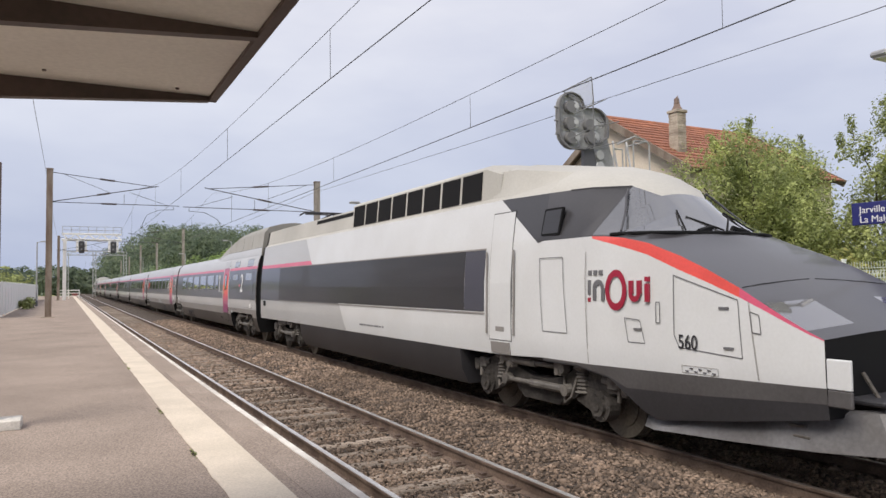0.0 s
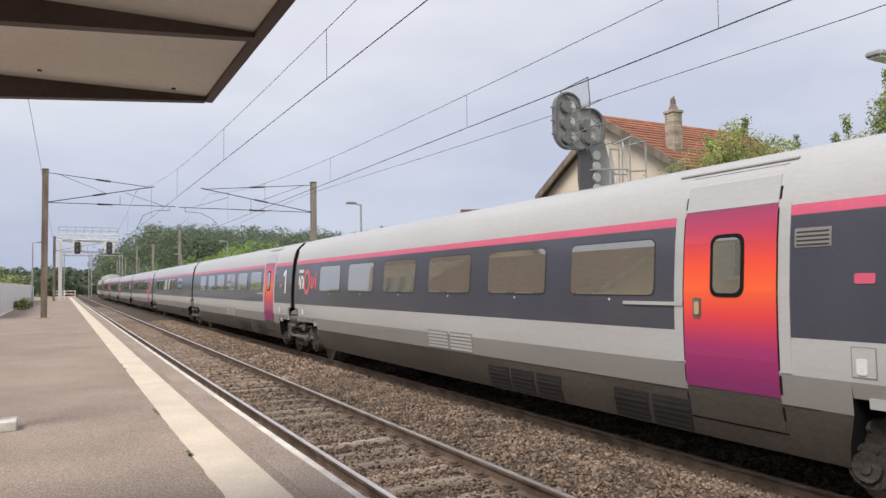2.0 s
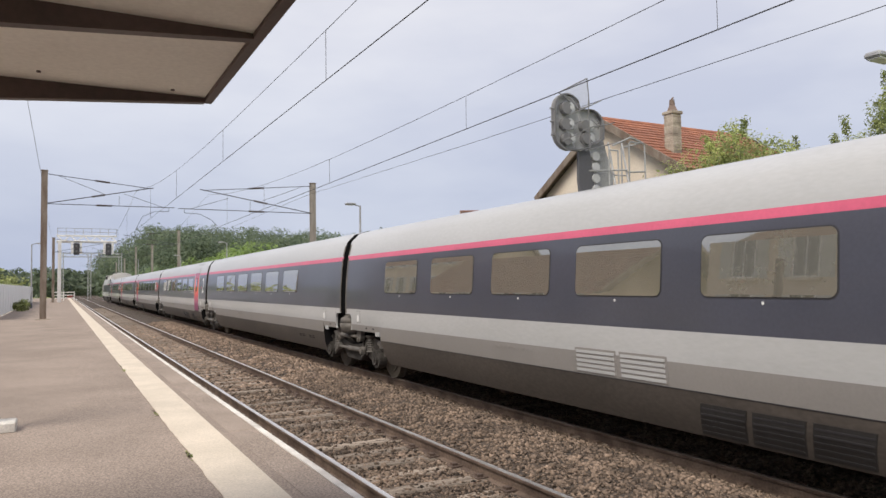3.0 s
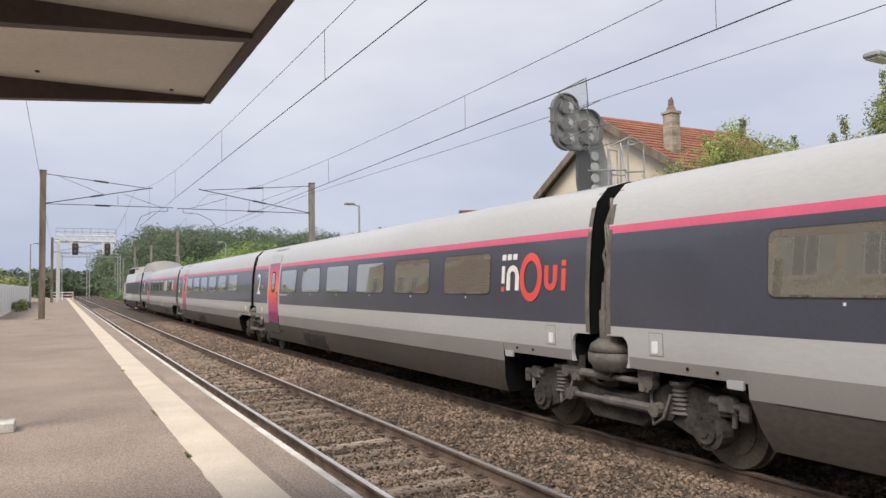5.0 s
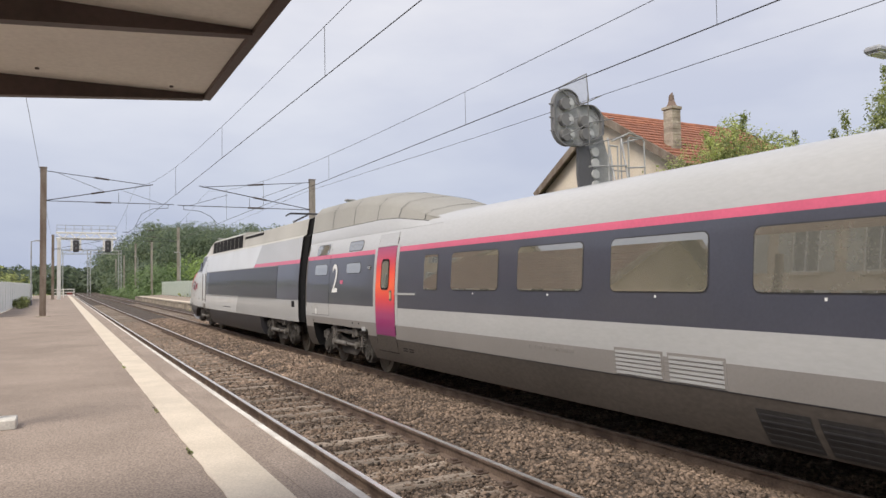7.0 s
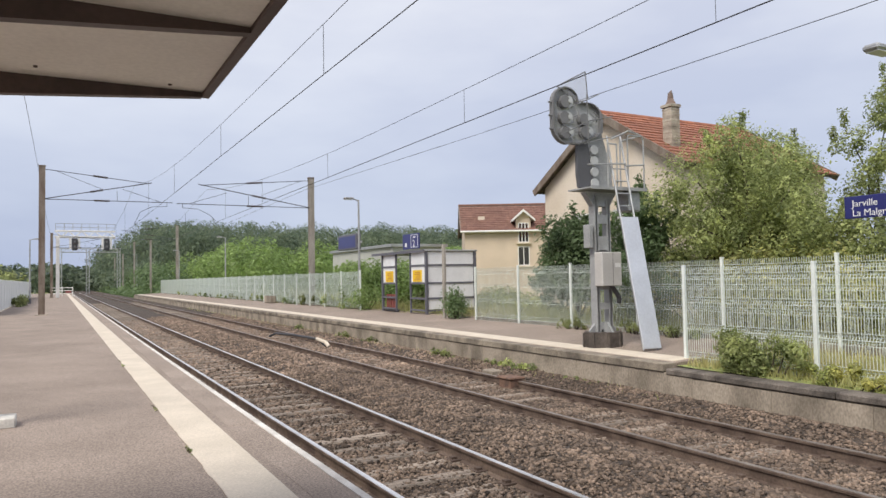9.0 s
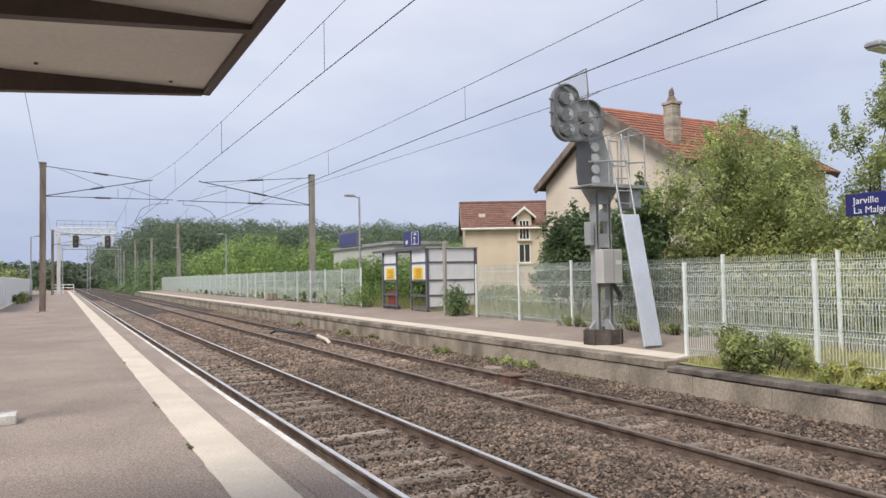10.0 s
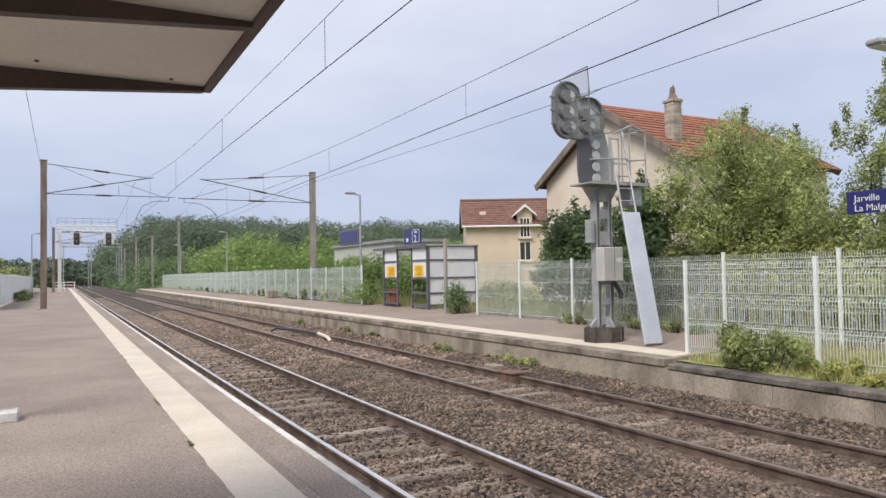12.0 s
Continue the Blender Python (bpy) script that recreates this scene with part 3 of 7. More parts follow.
def wheel_mesh():
    bm = bmesh.new()
    for x0, x1, r in ((-0.07, 0.06, 0.45), (0.055, 0.085, 0.475), (-0.09, -0.05, 0.30), (-0.16, -0.08, 0.13)):
        rod(bm, (x0, 0, 0), (x1, 0, 0), r, 28)
    return bm_mesh("wheel", bm, M_T_WHEEL)


WHEEL = wheel_mesh()


def turned_body(prof, n):
    """A solid of revolution about z through (radius, height) points."""
    bm = bmesh.new()
    ring = [[bm.verts.new((r * math.cos(2 * math.pi * k / n), r * math.sin(2 * math.pi * k / n), z)) for k in range(n)] for r, z in prof]
    for a, b in zip(ring, ring[1:]):
        for k in range(n):
            bm.faces.new((a[k], a[(k + 1) % n], b[(k + 1) % n], b[k]))
    bm.faces.new(ring[0]), bm.faces.new(ring[-1])
    return bm


def bogie_meshes():
    """Shared meshes of a bogie: frame, spring, dampers, axle boxes, coils, rods, brackets, hoses."""
    out = {}
    bm = bmesh.new()
    for s in (-1, 1):
        prism(bm, [(-1.85, 0.66), (-1.5, 0.60), (-1.05, 0.66), (-0.72, 0.52), (-0.45, 0.33), (0.45, 0.33), (0.72, 0.52), (1.05, 0.66), (1.5, 0.60), (1.85, 0.66), (1.8, 0.80), (1.25, 0.92), (0.85, 0.90), (0.5, 0.74), (0.2, 0.68), (-0.2, 0.68), (-0.5, 0.74), (-0.85, 0.90), (-1.25, 0.92), (-1.8, 0.80)], "x", s * 1.02, s * 1.17)
    for y in (-0.45, 0.45):
        box(bm, -1.0, 1.0, y - 0.12, y + 0.12, 0.40, 0.66)
    bmesh.ops.bevel(bm, geom=list(bm.edges), offset=0.015, segments=1, affect="EDGES")
    out["frame"] = bm_mesh("bogie_frame", bm, M_T_BOGIE)
    bm = turned_body([(0.29, -0.06), (0.30, 0.0), (0.345, 0.05), (0.35, 0.165), (0.325, 0.17), (0.325, 0.185), (0.345, 0.19), (0.31, 0.28), (0.22, 0.34), (0.15, 0.345), (0.13, 0.42)], 20)
    out["spring"] = bm_mesh("air_spring", bm, M_T_DRUM, True)
    bm = bmesh.new()
    rod(bm, (0, -0.8, 0.0), (0, 0.1, 0.0), 0.06, 10)
    rod(bm, (0, 0.1, 0.0), (0, 0.75, 0.0), 0.038, 10)
    for y in (-0.8, 0.75):
        rod(bm, (-0.07, y, 0), (0.05, y, 0), 0.085, 10)
    out["damper"] = bm_mesh("damper", bm, M_T_STEEL)
    bm = bmesh.new()        # axle box: bearing case with cover, swing arm and lugs
    rod(bm, (-0.10, 0, 0), (0.09, 0, 0), 0.20, 18)
    rod(bm, (-0.15, 0, 0), (-0.09, 0, 0), 0.13, 16)
    rod(bm, (-0.17, 0, 0), (-0.14, 0, 0), 0.06, 8)
    for k in range(6):
        a = k * math.pi / 3
        rod(bm, (-0.12, 0.165 * math.cos(a), 0.165 * math.sin(a)), (-0.09, 0.165 * math.cos(a), 0.165 * math.sin(a)), 0.018, 6)
    prism(bm, [(0.05, -0.16), (0.55, 0.02), (0.62, 0.14), (0.55, 0.24), (0.1, 0.18)], "x", -0.06, 0.06)
    rod(bm, (-0.10, 0.56, 0.13), (0.08, 0.56, 0.13), 0.10, 12)
    out["axle_box"] = bm_mesh("axle_box", bm, M_T_BOGIE)
    # ribbed spring between cups
    bm = turned_body([(0.13, -0.03)] + [(0.115 if k % 2 else 0.085, 0.025 * k) for k in range(12)] + [(0.14, 0.30), (0.14, 0.34)], 12)
    out["coil"] = bm_mesh("coil_spring", bm, M_T_STEEL)
    bm = bmesh.new()
    tube(bm, [(0, 0, 0.3), (-0.05, 0.08, 0.02), (-0.03, 0.25, -0.08), (0.03, 0.34, 0.1), (0.05, 0.36, 0.3)], 0.02, 6)
    out["hose"] = bm_mesh("hose", bm, M_T_DRUM)
    bm = bmesh.new()
    prism(bm, [(-0.10, 0.0), (0.05, 0.0), (0.17, 0.30), (0.17, 0.34), (-0.13, 0.34)], "x", -0.05, 0.05)
    rod(bm, (-0.07, -0.03, 0.05), (0.07, -0.03, 0.05), 0.05, 8)
    out["bracket"] = bm_mesh("spring_bracket", bm, M_T_DRUM)
    bm = bmesh.new()        # brake gear between wheel and frame
    box(bm, -0.05, 0.06, -0.10, 0.10, -0.05, 0.13, bevel=0.02)
    rod(bm, (0, -0.22, 0.06), (0, 0.24, 0.02), 0.05, 10)
    rod(bm, (-0.03, 0.05, -0.2), (0.02, 0.12, 0.1), 0.03, 8)
    box(bm, -0.04, 0.05, 0.16, 0.28, -0.12, 0.08, bevel=0.02)
    out["brake"] = bm_mesh("brake_gear", bm, M_T_STEEL)
    return out


BOGIE = bogie_meshes()


def bogie(car, y, base=1.5, spring=True):
    fr = part("bogie", BOGIE["frame"], None, car, "grimy dark steel bogie")
    fr.location = (0, y, 0)

    def put(name, key, x, yy, z, turn=0.0):
        o = part(name, BOGIE[key], None, fr)
        o.location, o.rotation_euler = (x, yy, z), (0, 0, turn)
    for s in (-1, 1):
        for q in (-1, 1):
            w = part("wheel", WHEEL, None, fr)
            w.location, w.rotation_euler = (s * 0.75, q * base, 0.46), (0, 0, math.pi if s > 0 else 0)
            a = part("axle_box", BOGIE["axle_box"], None, fr)
            a.location = (s * 1.14, q * base, 0.46)
            a.scale = (-s if s > 0 else 1, -q, 1)
            put("coil_spring", "coil", s * 1.16, q * (base - 0.42), 0.62)
            put("brake_gear", "brake", s * 1.16, q * (base + 0.22), 0.74, 0 if q > 0 else math.pi)
        if spring:
            put("air_spring", "spring", s * 1.17, 0, 1.04)
        for q in (-1, 1):
            put("spring_bracket", "bracket", s * 1.27, q * 0.66, 0.79, 0 if q > 0 else math.pi)
        put("damper", "damper", s * 1.27, 0.0, 0.60)
        put("tie_rod", "damper", s * 1.27, 0.05, 0.90, math.pi)
        put("hose", "hose", s * 1.25, -1.0, 0.50)
        put("hose", "hose", s * 1.25, 0.75, 0.52)
    return fr


def gangway(car, y0, y1, prof, inset, top):
    v = []
    rings = []
    n = 4
    for i in range(n + 1):
        y = y0 + (y1 - y0) * i / n
        g = inset + (0.05 if i % 2 else 0.0)
        rings.append([(max(0.0, x - g) if x else 0.0, y, min(z, top) - (0.04 if x < 1.0 else 0)) for x, z in prof if z > 0.85])
    part("gangway_bellows", loft("gangway", rings, [M_T_BLACK], lambda i, k: 0, 0, 0), None, car, "black rubber gangway bellows")
    m = (y0 + y1) / 2
    for s in (-1, 1):
        bm = bmesh.new()
        rod(bm, (s * 1.30, m + 0.05, 1.2), (s * 1.30, m + 0.05, 1.75), 0.065, 10)
        rod(bm, (s * 1.30, m + 0.05, 1.75), (s * 1.28, m + 0.04, 2.1), 0.04, 10)
        part("inter_car_damper", bm, M_T_DRUM, car)
        for k, (a, b) in enumerate(((-0.08, 0.06), (0.07, -0.05), (0.0, 0.09))):
            bm = bmesh.new()
            tube(bm, [(s * 1.10, m + a, 3.2), (s * 1.20, m + b, 2.85), (s * 1.26, m + a, 2.45), (s * 1.27, m + b, 2.05 - 0.1 * k), (s * 1.22, m - 0.06, 1.7 - 0.1 * k)], 0.02, 6)
            part("jumper_cable", bm, M_T_STEEL, car)
        part("upper_buffer", rod(bmesh.new(), (s * 1.0, y0, 3.12), (s * 1.0, y1, 3.12), 0.07, 10), M_T_BOGIE, car)


def coach(length, front_cut, rear_cut, windows, door=None, label="", rev=False, number_at=None, logo_at=None, fairing=False, vents=()):
    """A passenger coach. y runs from -length/2 (towards the nose of the train) to +length/2."""
    car = thing("passenger_coach", label, "train car", "cars of the high-speed train")
    h, g = length / 2, 0.16
    mats = [M_T_SKIRT, M_T_MID, M_T_LIGHT, M_T_BLUE, M_T_PINK, M_T_BLACK]

    def ring(y, low):
        return [(x, y, max(z, low)) for x, z in COACH]
    segs = [(-h + 0.54, -h + front_cut, 1.07), (-h + front_cut, h - rear_cut, 0.42), (h - rear_cut, h - 0.54, 1.07), (-h + g, -h + 0.54, 1.44), (h - 0.54, h - g, 1.44)]
    if fairing:   # the end coach has a short skirt before its own bogie
        segs = [(-h + 0.48, -h + 1.1, 0.42), (-h + front_cut, h - rear_cut, 0.42), (h - rear_cut, h - 0.54, 1.07), (-h + 1.1, -h + front_cut, 1.04), (h - 0.54, h - g, 1.44)]
    for i, (a, b, low) in enumerate(segs):
        rings = [ring(a, low), ring(b, low)]
        if i == 1:  # slanted ends of the skirt
            rings = [[(x, a + 0.28 * max(0, 0.92 - z), z) for x, z in COACH], [(x, b - 0.28 * max(0, 0.92 - z), z) for x, z in COACH]]
        me = loft("body", rings, mats, lambda i, k: COACH_MATS[k], 5, 5)
        part("body" if i == 1 else "body_end", me, None, car)
    for s in (-1, 1):
        for (a, b, z0, z1) in windows:
            w = part("window", patch(a - h, b - h, z0, z1, s, COACH, 0.004, 0.09 if b - a > 0.6 else 0.05, mats=M_T_INK), None, car)
            part("pane", patch(a - h + 0.014, b - h - 0.014, z0 + 0.014, z1 - 0.014, s, COACH, 0.009, 0.08 if b - a > 0.6 else 0.04, mats=M_T_GLASS), None, w, "reflecting glass, its pale tint painted as the lit interior")
        if door:
            a, b = door[0] - h, door[1] - h
            part("door_surround", patch(a - 0.14, a - 0.02, 1.22, 2.86, s, COACH, 0.008, rows=24, mats=M_T_LIGHT), None, car)
            part("door_surround", patch(b + 0.02, b + 0.14, 1.22, 2.86, s, COACH, 0.008, rows=24, mats=M_T_LIGHT), None, car)
            part("door_gap", patch(a - 0.025, b + 0.025, 0.62, 3.24, s, COACH, 0.003, mats=M_T_BLACK, rows=12), None, car)
            dr = part("door", patch(a, b, 0.975, 2.84, s, COACH, 0.012, 0.0, rows=12, mats=M_T_DOOR), None, car, "sliding door fading from plum to orange to magenta")
            part("door_head", patch(a, b, 2.85, 3.22, s, COACH, 0.010, rows=5, mats=M_T_LIGHT), None, car)
            part("door_step", patch(a, b, 0.64, 0.965, s, COACH, 0.008, rows=5, mats=M_T_SKIRT), None, car)
            m = (a + b) / 2
            part("window", patch(m - 0.21, m + 0.21, 1.93, 2.58, s, COACH, 0.018, 0.1, mats=M_T_BLACK), None, dr)
            part("pane", patch(m - 0.17, m + 0.17, 1.97, 2.54, s, COACH, 0.022, 0.08, mats=M_T_GLASS), None, dr)
            e = b
            part("handle", patch(e - 0.24, e - 0.13, 1.70, 1.92, s, COACH, 0.018, 0.02, mats=M_T_DRUM), None, dr, "grey door handle plate")
            part("handle", patch(e - 0.215, e - 0.155, 1.74, 1.88, s, COACH, 0.026, 0.02, mats=M_T_HANDLE), None, dr, "worn yellow door handle")
            part("drip_rail", patch(a - 0.1, b + 0.25, 3.28, 3.30, s, COACH, 0.02, mats=M_T_MID, rows=2), None, car)
            part("step_rail", patch(b + 0.02, b + 0.95, 1.83, 1.87, s, COACH, 0.02, mats=M_T_LIGHT, rows=2), None, car)
        for (txt, yy) in number_at or ():
            if txt == "1":
                one(car, yy - h, 1.86, 1.0, s)
            else:
                numeral(car, txt, yy - h, 1.86, 1.0, s, M_T_MARK, name="class_numeral")
            if door and yy < door[0] and not fairing:
                gy = door[0] - 0.55 - h
                gr = part("side_grille", patch(gy, gy + 0.36, 2.40, 2.58, s, COACH, 0.006, 0.01, mats=M_T_MID), None, car)
                for q in range(4):
                    part("slat", patch(gy + 0.02, gy + 0.34, 2.415 + 0.04 * q, 2.43 + 0.04 * q, s, COACH, 0.009, rows=2, mats=M_T_INK), None, gr)
            if not door or yy < door[0]:
                part("emblem_patch", patch(yy - h - s * (-0.45 if rev else 0.45) - 0.09, yy - h - s * (-0.45 if rev else 0.45) + 0.09, 2.06, 2.15, s, COACH, 0.008, 0.02, mats=M_T_PINK), None, car)
        if logo_at is not None:
            emblem(car, logo_at - h - s * 0.825, 2.0, 1.65, s, COACH, M_T_MARK, M_T_RED, M_T_MARK)
        # registration as plain bars, grilles and hatches
        for i in range(9):
            yy = (11.1 if fairing else 10.5) + 0.12 * i - h
            part("registration_bar", patch(yy, yy + 0.06 + 0.02 * (i % 3), 1.12, 1.16, s, COACH, 0.006, rows=2, mats=M_T_MID), None, car)
        for yy in vents:
            yy -= h
            part("vent_grille", patch(yy, yy + 0.58, 0.45, 0.80, s, COACH, 0.008, rows=4, mats=M_T_GRILLE, slant=-0.08), None, car)
            for q in range(5):
                part("vent_slat", patch(yy + 0.01 - 0.016 * q, yy + 0.56 - 0.016 * q, 0.475 + 0.065 * q, 0.495 + 0.065 * q, s, COACH, 0.014, rows=2, mats=M_T_DARK), None, car)
        for i in range(4):
            yy = front_cut + 0.9 + 0.28 * i + (0.3 if i > 1 else 0) - h
            for zz in (0.70, 0.745):
                part("vent_slot", patch(yy, yy + 0.2, zz, zz + 0.02, s, COACH, 0.004, rows=2, mats=M_T_BLACK), None, car)
        for yy in (1.32, length - 1.05):
            part("lamp_box", patch(yy - h - 0.05, yy - h + 0.17, 1.25, 1.52, s, COACH, 0.004, 0.01, rows=3, mats=M_T_MID), None, car)
            part("lamp_recess", patch(yy - h - 0.04, yy - h + 0.16, 1.26, 1.51, s, COACH, 0.007, 0.01, rows=3, mats=M_T_LIGHT), None, car)
            part("lamp_handle", patch(yy - h + 0.03, yy - h + 0.12, 1.28, 1.42, s, COACH, 0.016, 0.02, rows=3, mats=M_T_MARK), None, car)
        # grey end posts beside the gangway, rounded shoulders beside the spring
        for a in ((-h + 0.48 if fairing else -h + g), h - g - 0.075):
            part("end_post", patch(a, a + 0.075, 1.46, 3.28, s, COACH, 0.004, rows=10, mats=M_T_DRUM), None, car, "dull grey end post")
        for a, q in (((-h + 0.54, 1),) if not fairing else ()) + ((h - 0.54, -1),):
            bm = bmesh.new()
            prism(bm, [(a, 1.07), (a, 1.44), (a - q * 0.10, 1.44), (a - q * 0.045, 1.40), (a - q * 0.015, 1.33), (a - q * 0.015, 1.16), (a - q * 0.05, 1.07)], "x", s * 1.40, s * 1.446)
            part("shoulder", bm, M_T_LIGHT, car)
        for a in (-h + front_cut - 0.55, -h + front_cut - 0.95, h - rear_cut + 0.35, h - rear_cut + 0.75):
            part("drain_hole", patch(a, a + 0.035, 1.13, 1.165, s, COACH, 0.005, 0.01, rows=2, mats=M_T_BLACK), None, car)
        for a in (-h + front_cut - 0.35, h - rear_cut + 0.05):
            part("jacking_plate", patch(a, a + 0.2, 1.0, 1.09, s, COACH, 0.012, 0.01, rows=2, mats=M_T_LIGHT), None, car)
        for a, b, z0, z1 in windows:
            if b - a > 1.2:
                part("window_lamp", patch((a + b) / 2 - h - 0.012, (a + b) / 2 - h + 0.012, z0 - 0.06, z0 - 0.03, s, COACH, 0.008, 0.004, rows=2, mats=M_T_MARK), None, car)
        part("skirt_seam", patch(-h + front_cut + 0.3, h - rear_cut - 0.3, 0.912, 0.922, s, COACH, 0.005, rows=2, mats=M_T_INK), None, car)
    if fairing:
        rings, reach = [], 0.86 if rev else 1.0
        spots = ((0.45, 1.0), (1.2, 1.0), (3.4, 0.98), (5.0, 0.90), (6.2, 0.74), (7.2, 0.55), (8.2, 0.30), (9.0, 0.10), (9.6, 0.0))
        spots = [(a * reach if a > 1 else a, k * (0.95 if rev else 1.0)) for a, k in spots]

        def dome(y, k, off=0.0):
            sh = 3.20 + 0.27 * min(1.0, 1.6 * k)
            return [(1.262 + off, y, 3.18), (1.225 - 0.1 * (1 - min(1, 2.2 * k)) + off, y, sh), (1.215 - 0.1 * (1 - min(1, 2.2 * k)) + off, y, sh + 0.012), (1.14 + off, y, 3.26 + 0.74 * k), (0.95 + off, y, 3.32 + 0.90 * k + off), (0.5, y, 3.42 + 0.92 * k + off), (0.0, y, 3.47 + 0.92 * k + off)]
        for a, k in spots:
            rings.append(dome(-h + a, k))
        fa = part("roof_fairing", loft("roof_fairing", rings, [M_T_ROOF, M_T_LIGHT, M_T_BLACK], lambda i, k: 1 if k == 0 else 2 if k == 1 else 0, 0, 0, 40), None, car, "grey roof fairing panels")
        for a in (2.1, 3.6, 5.05, 6.2, 7.3):
            k = float(np.interp(a, [q[0] for q in spots], [q[1] for q in spots]))
            part("panel_joint", loft("panel_joint", [dome(-h + a, k, 0.005)[2:], dome(-h + a + 0.025, k, 0.005)[2:]], [M_T_INK], lambda i, k: 0), None, fa)
    gangway(car, h - g - 0.02, h + g + 0.02, COACH, 0.36, 3.3)
    return car


POS = ((0.0, 25.1), (0.8, 7.6), (1.5, -7.6), (2.5, -30.0), (3.0, -41.35), (5.0, -87.2), (6.5, -121.0), (7.2, -136.57), (9.0, -177.0), (12.0, -244.5))


def train_y(t):
    """Place along the line of the joint behind the leading power car."""
    return float(np.interp(t, [p[0] for p in POS], [p[1] for p in POS]))


def power_car(label, unit, stretch):
    L = 22.15
    car = thing("power_car", label, "train car", "cars of the high-speed train")
    h = L / 2
    P = POWER
    mats = [M_T_DARK, M_T_WHITE, M_T_LIGHT, M_T_BLUE, M_T_PINK, M_T_CABROOF, M_T_HOOD, M_T_RED, glass("windscreen_glass", (0.09, 0.092, 0.10), ior=1.8), M_T_BLACK, M_T_LAMP, M_T_SILL]

    def split(s, z):   # slanted colour joint between the grey tail and the white body
        return 8.53 + (1.60 - z) * 0.76 if z < 1.65 else (max(5.2, 6.1 - (z - 2.67) * 1.6) if z > 2.6 else 7.3)
    rings = []

    def bottom(s):
        return 0.98 if s < 5.0 or s > 14.8 else 0.36
    ss = [0.25, 0.8, 4.99, 5.01, 8.3, 14.79, 14.81, 15.4, 16.2, 17.3]

    def top_at(s, z):   # the roof dips over the cab
        return z if z < 3.45 else 3.45 + (z - 3.45) * float(np.interp(s, [15.3, 16.2, 17.3], [1.0, 0.90, 0.68]))
    nose = [17.3, 17.7, 18.05, 18.4, 18.7, 19.0, 19.22, 19.42, 19.9, 20.3, 20.7, 20.97, 21.2, 21.42, 21.58]

    def hc(s):
        return float(np.interp(s, [17.3, 17.8, 18.2, 18.5, 18.8, 19.15, 19.42, 20.3, 20.7, 20.95, 21.2, 21.45, 21.6], [3.87, 3.79, 3.64, 3.46, 3.20, 2.91, 2.70, 2.28, 2.05, 1.92, 1.785, 1.66, 1.585]))

    def zc(s):
        return float(np.interp(s, [17.3, 18.4, 18.9, 19.4, 19.86, 20.29, 20.75, 21.08, 21.33, 21.62, 22.15], [2.70, 2.70, 2.665, 2.565, 2.41, 2.23, 2.0, 1.80, 1.66, 1.52, 1.40]))

    def wd(s):
        return float(np.interp(s, [17.3, 18.5, 19.4, 20.4, 21.5, 22.25], [1.0, 0.995, 0.975, 0.94, 0.87, 0.76]))

    def wy(y):
        return wd(h - y)

    def arc_x(s, z):
        c, top = zc(s), hc(s)
        ex = float(np.interp(s, [17.3, 18.05, 18.6, 19.4, 22.0], [0.30, 0.42, 0.75, 1.0, 1.0]))
        return side_at(c, P) * wd(s) * max(0.0, 1 - ((z - c) / (top - c)) ** (1 / ex if ex < 1 else 1.25)) ** (0.5 if ex < 1 else 0.62)

    def nose_ring(s):
        c, top, w, r = zc(s), hc(s), wd(s), []
        st = float(np.interp(s, [17.7, 18.4, 18.9, 19.4, 19.87, 20.29, 20.7, 21.1, 21.6], [0.02, 0.03, 0.11, 0.14, 0.165, 0.14, 0.10, 0.05, 0.012]))
        lo = float(np.interp(s, [18.1, 18.75, 19.0, 19.35, 20.5, 21.6, 22.2], [0.98, 0.88, 0.70, 0.45, 0.62, 0.80, 0.85]))
        zd = max(lo + 0.02, float(np.interp(s, [19.0, 20.0, 21.5], [0.80, 0.84, 0.94])))
        zw = max(zd + 0.02, float(np.interp(s, [18.3, 20.3, 21.6], [1.03, 1.07, 1.09])))
        for z in [lo, zd, zw, 1.2, min(1.36, c - 0.13), c - st]:
            r.append((side_at(z, P) * w, z))
        r.append((side_at(c, P) * w, c))
        lip = min(3.40, c + (top - c) * 0.93)
        base = max(c + 0.015, min(2.70 if s > 17.4 else 2.76, c + (top - c) * 0.8))
        for z in (base, lip, lip + (top - lip) * 0.4, lip + (top - lip) * 0.72, lip + (top - lip) * 0.93):
            r.append((arc_x(s, z), z))
        r.append((0.0, top))
        return [(x, h - s, z) for x, z in r]
    for s in ss:
        b = bottom(s)
        ring = []
        for x, z in P:
            sh = split(s, z) if s == 8.3 else (16.6 + (3.05 - z) * 1.5 if s == 16.2 and 2.6 < z < 3.46 else s)
            ring.append((x, h - sh, max(top_at(s, z), b)))
        rings.append(nose_ring(17.3) if s == 17.3 else ring)

    def pick(i, k):
        s = ss[i]
        if k < 2:
            return 0
        if k >= 8:
            return 5
        if s >= 16.2 and k in (6, 7):
            return 6
        if k in (4, 5):
            return 3 if s < 8.3 else 1
        if k == 6:
            return 4 if s < 7.9 else 1
        return 2 if s < 8.3 else 1
    part("body", loft("body", rings, mats, pick, 9, None, 30), None, car)
    # nose: crease from the cab side down to the coupler hatch, windscreen between roof lip and hood
    rings = [nose_ring(s) for s in nose]

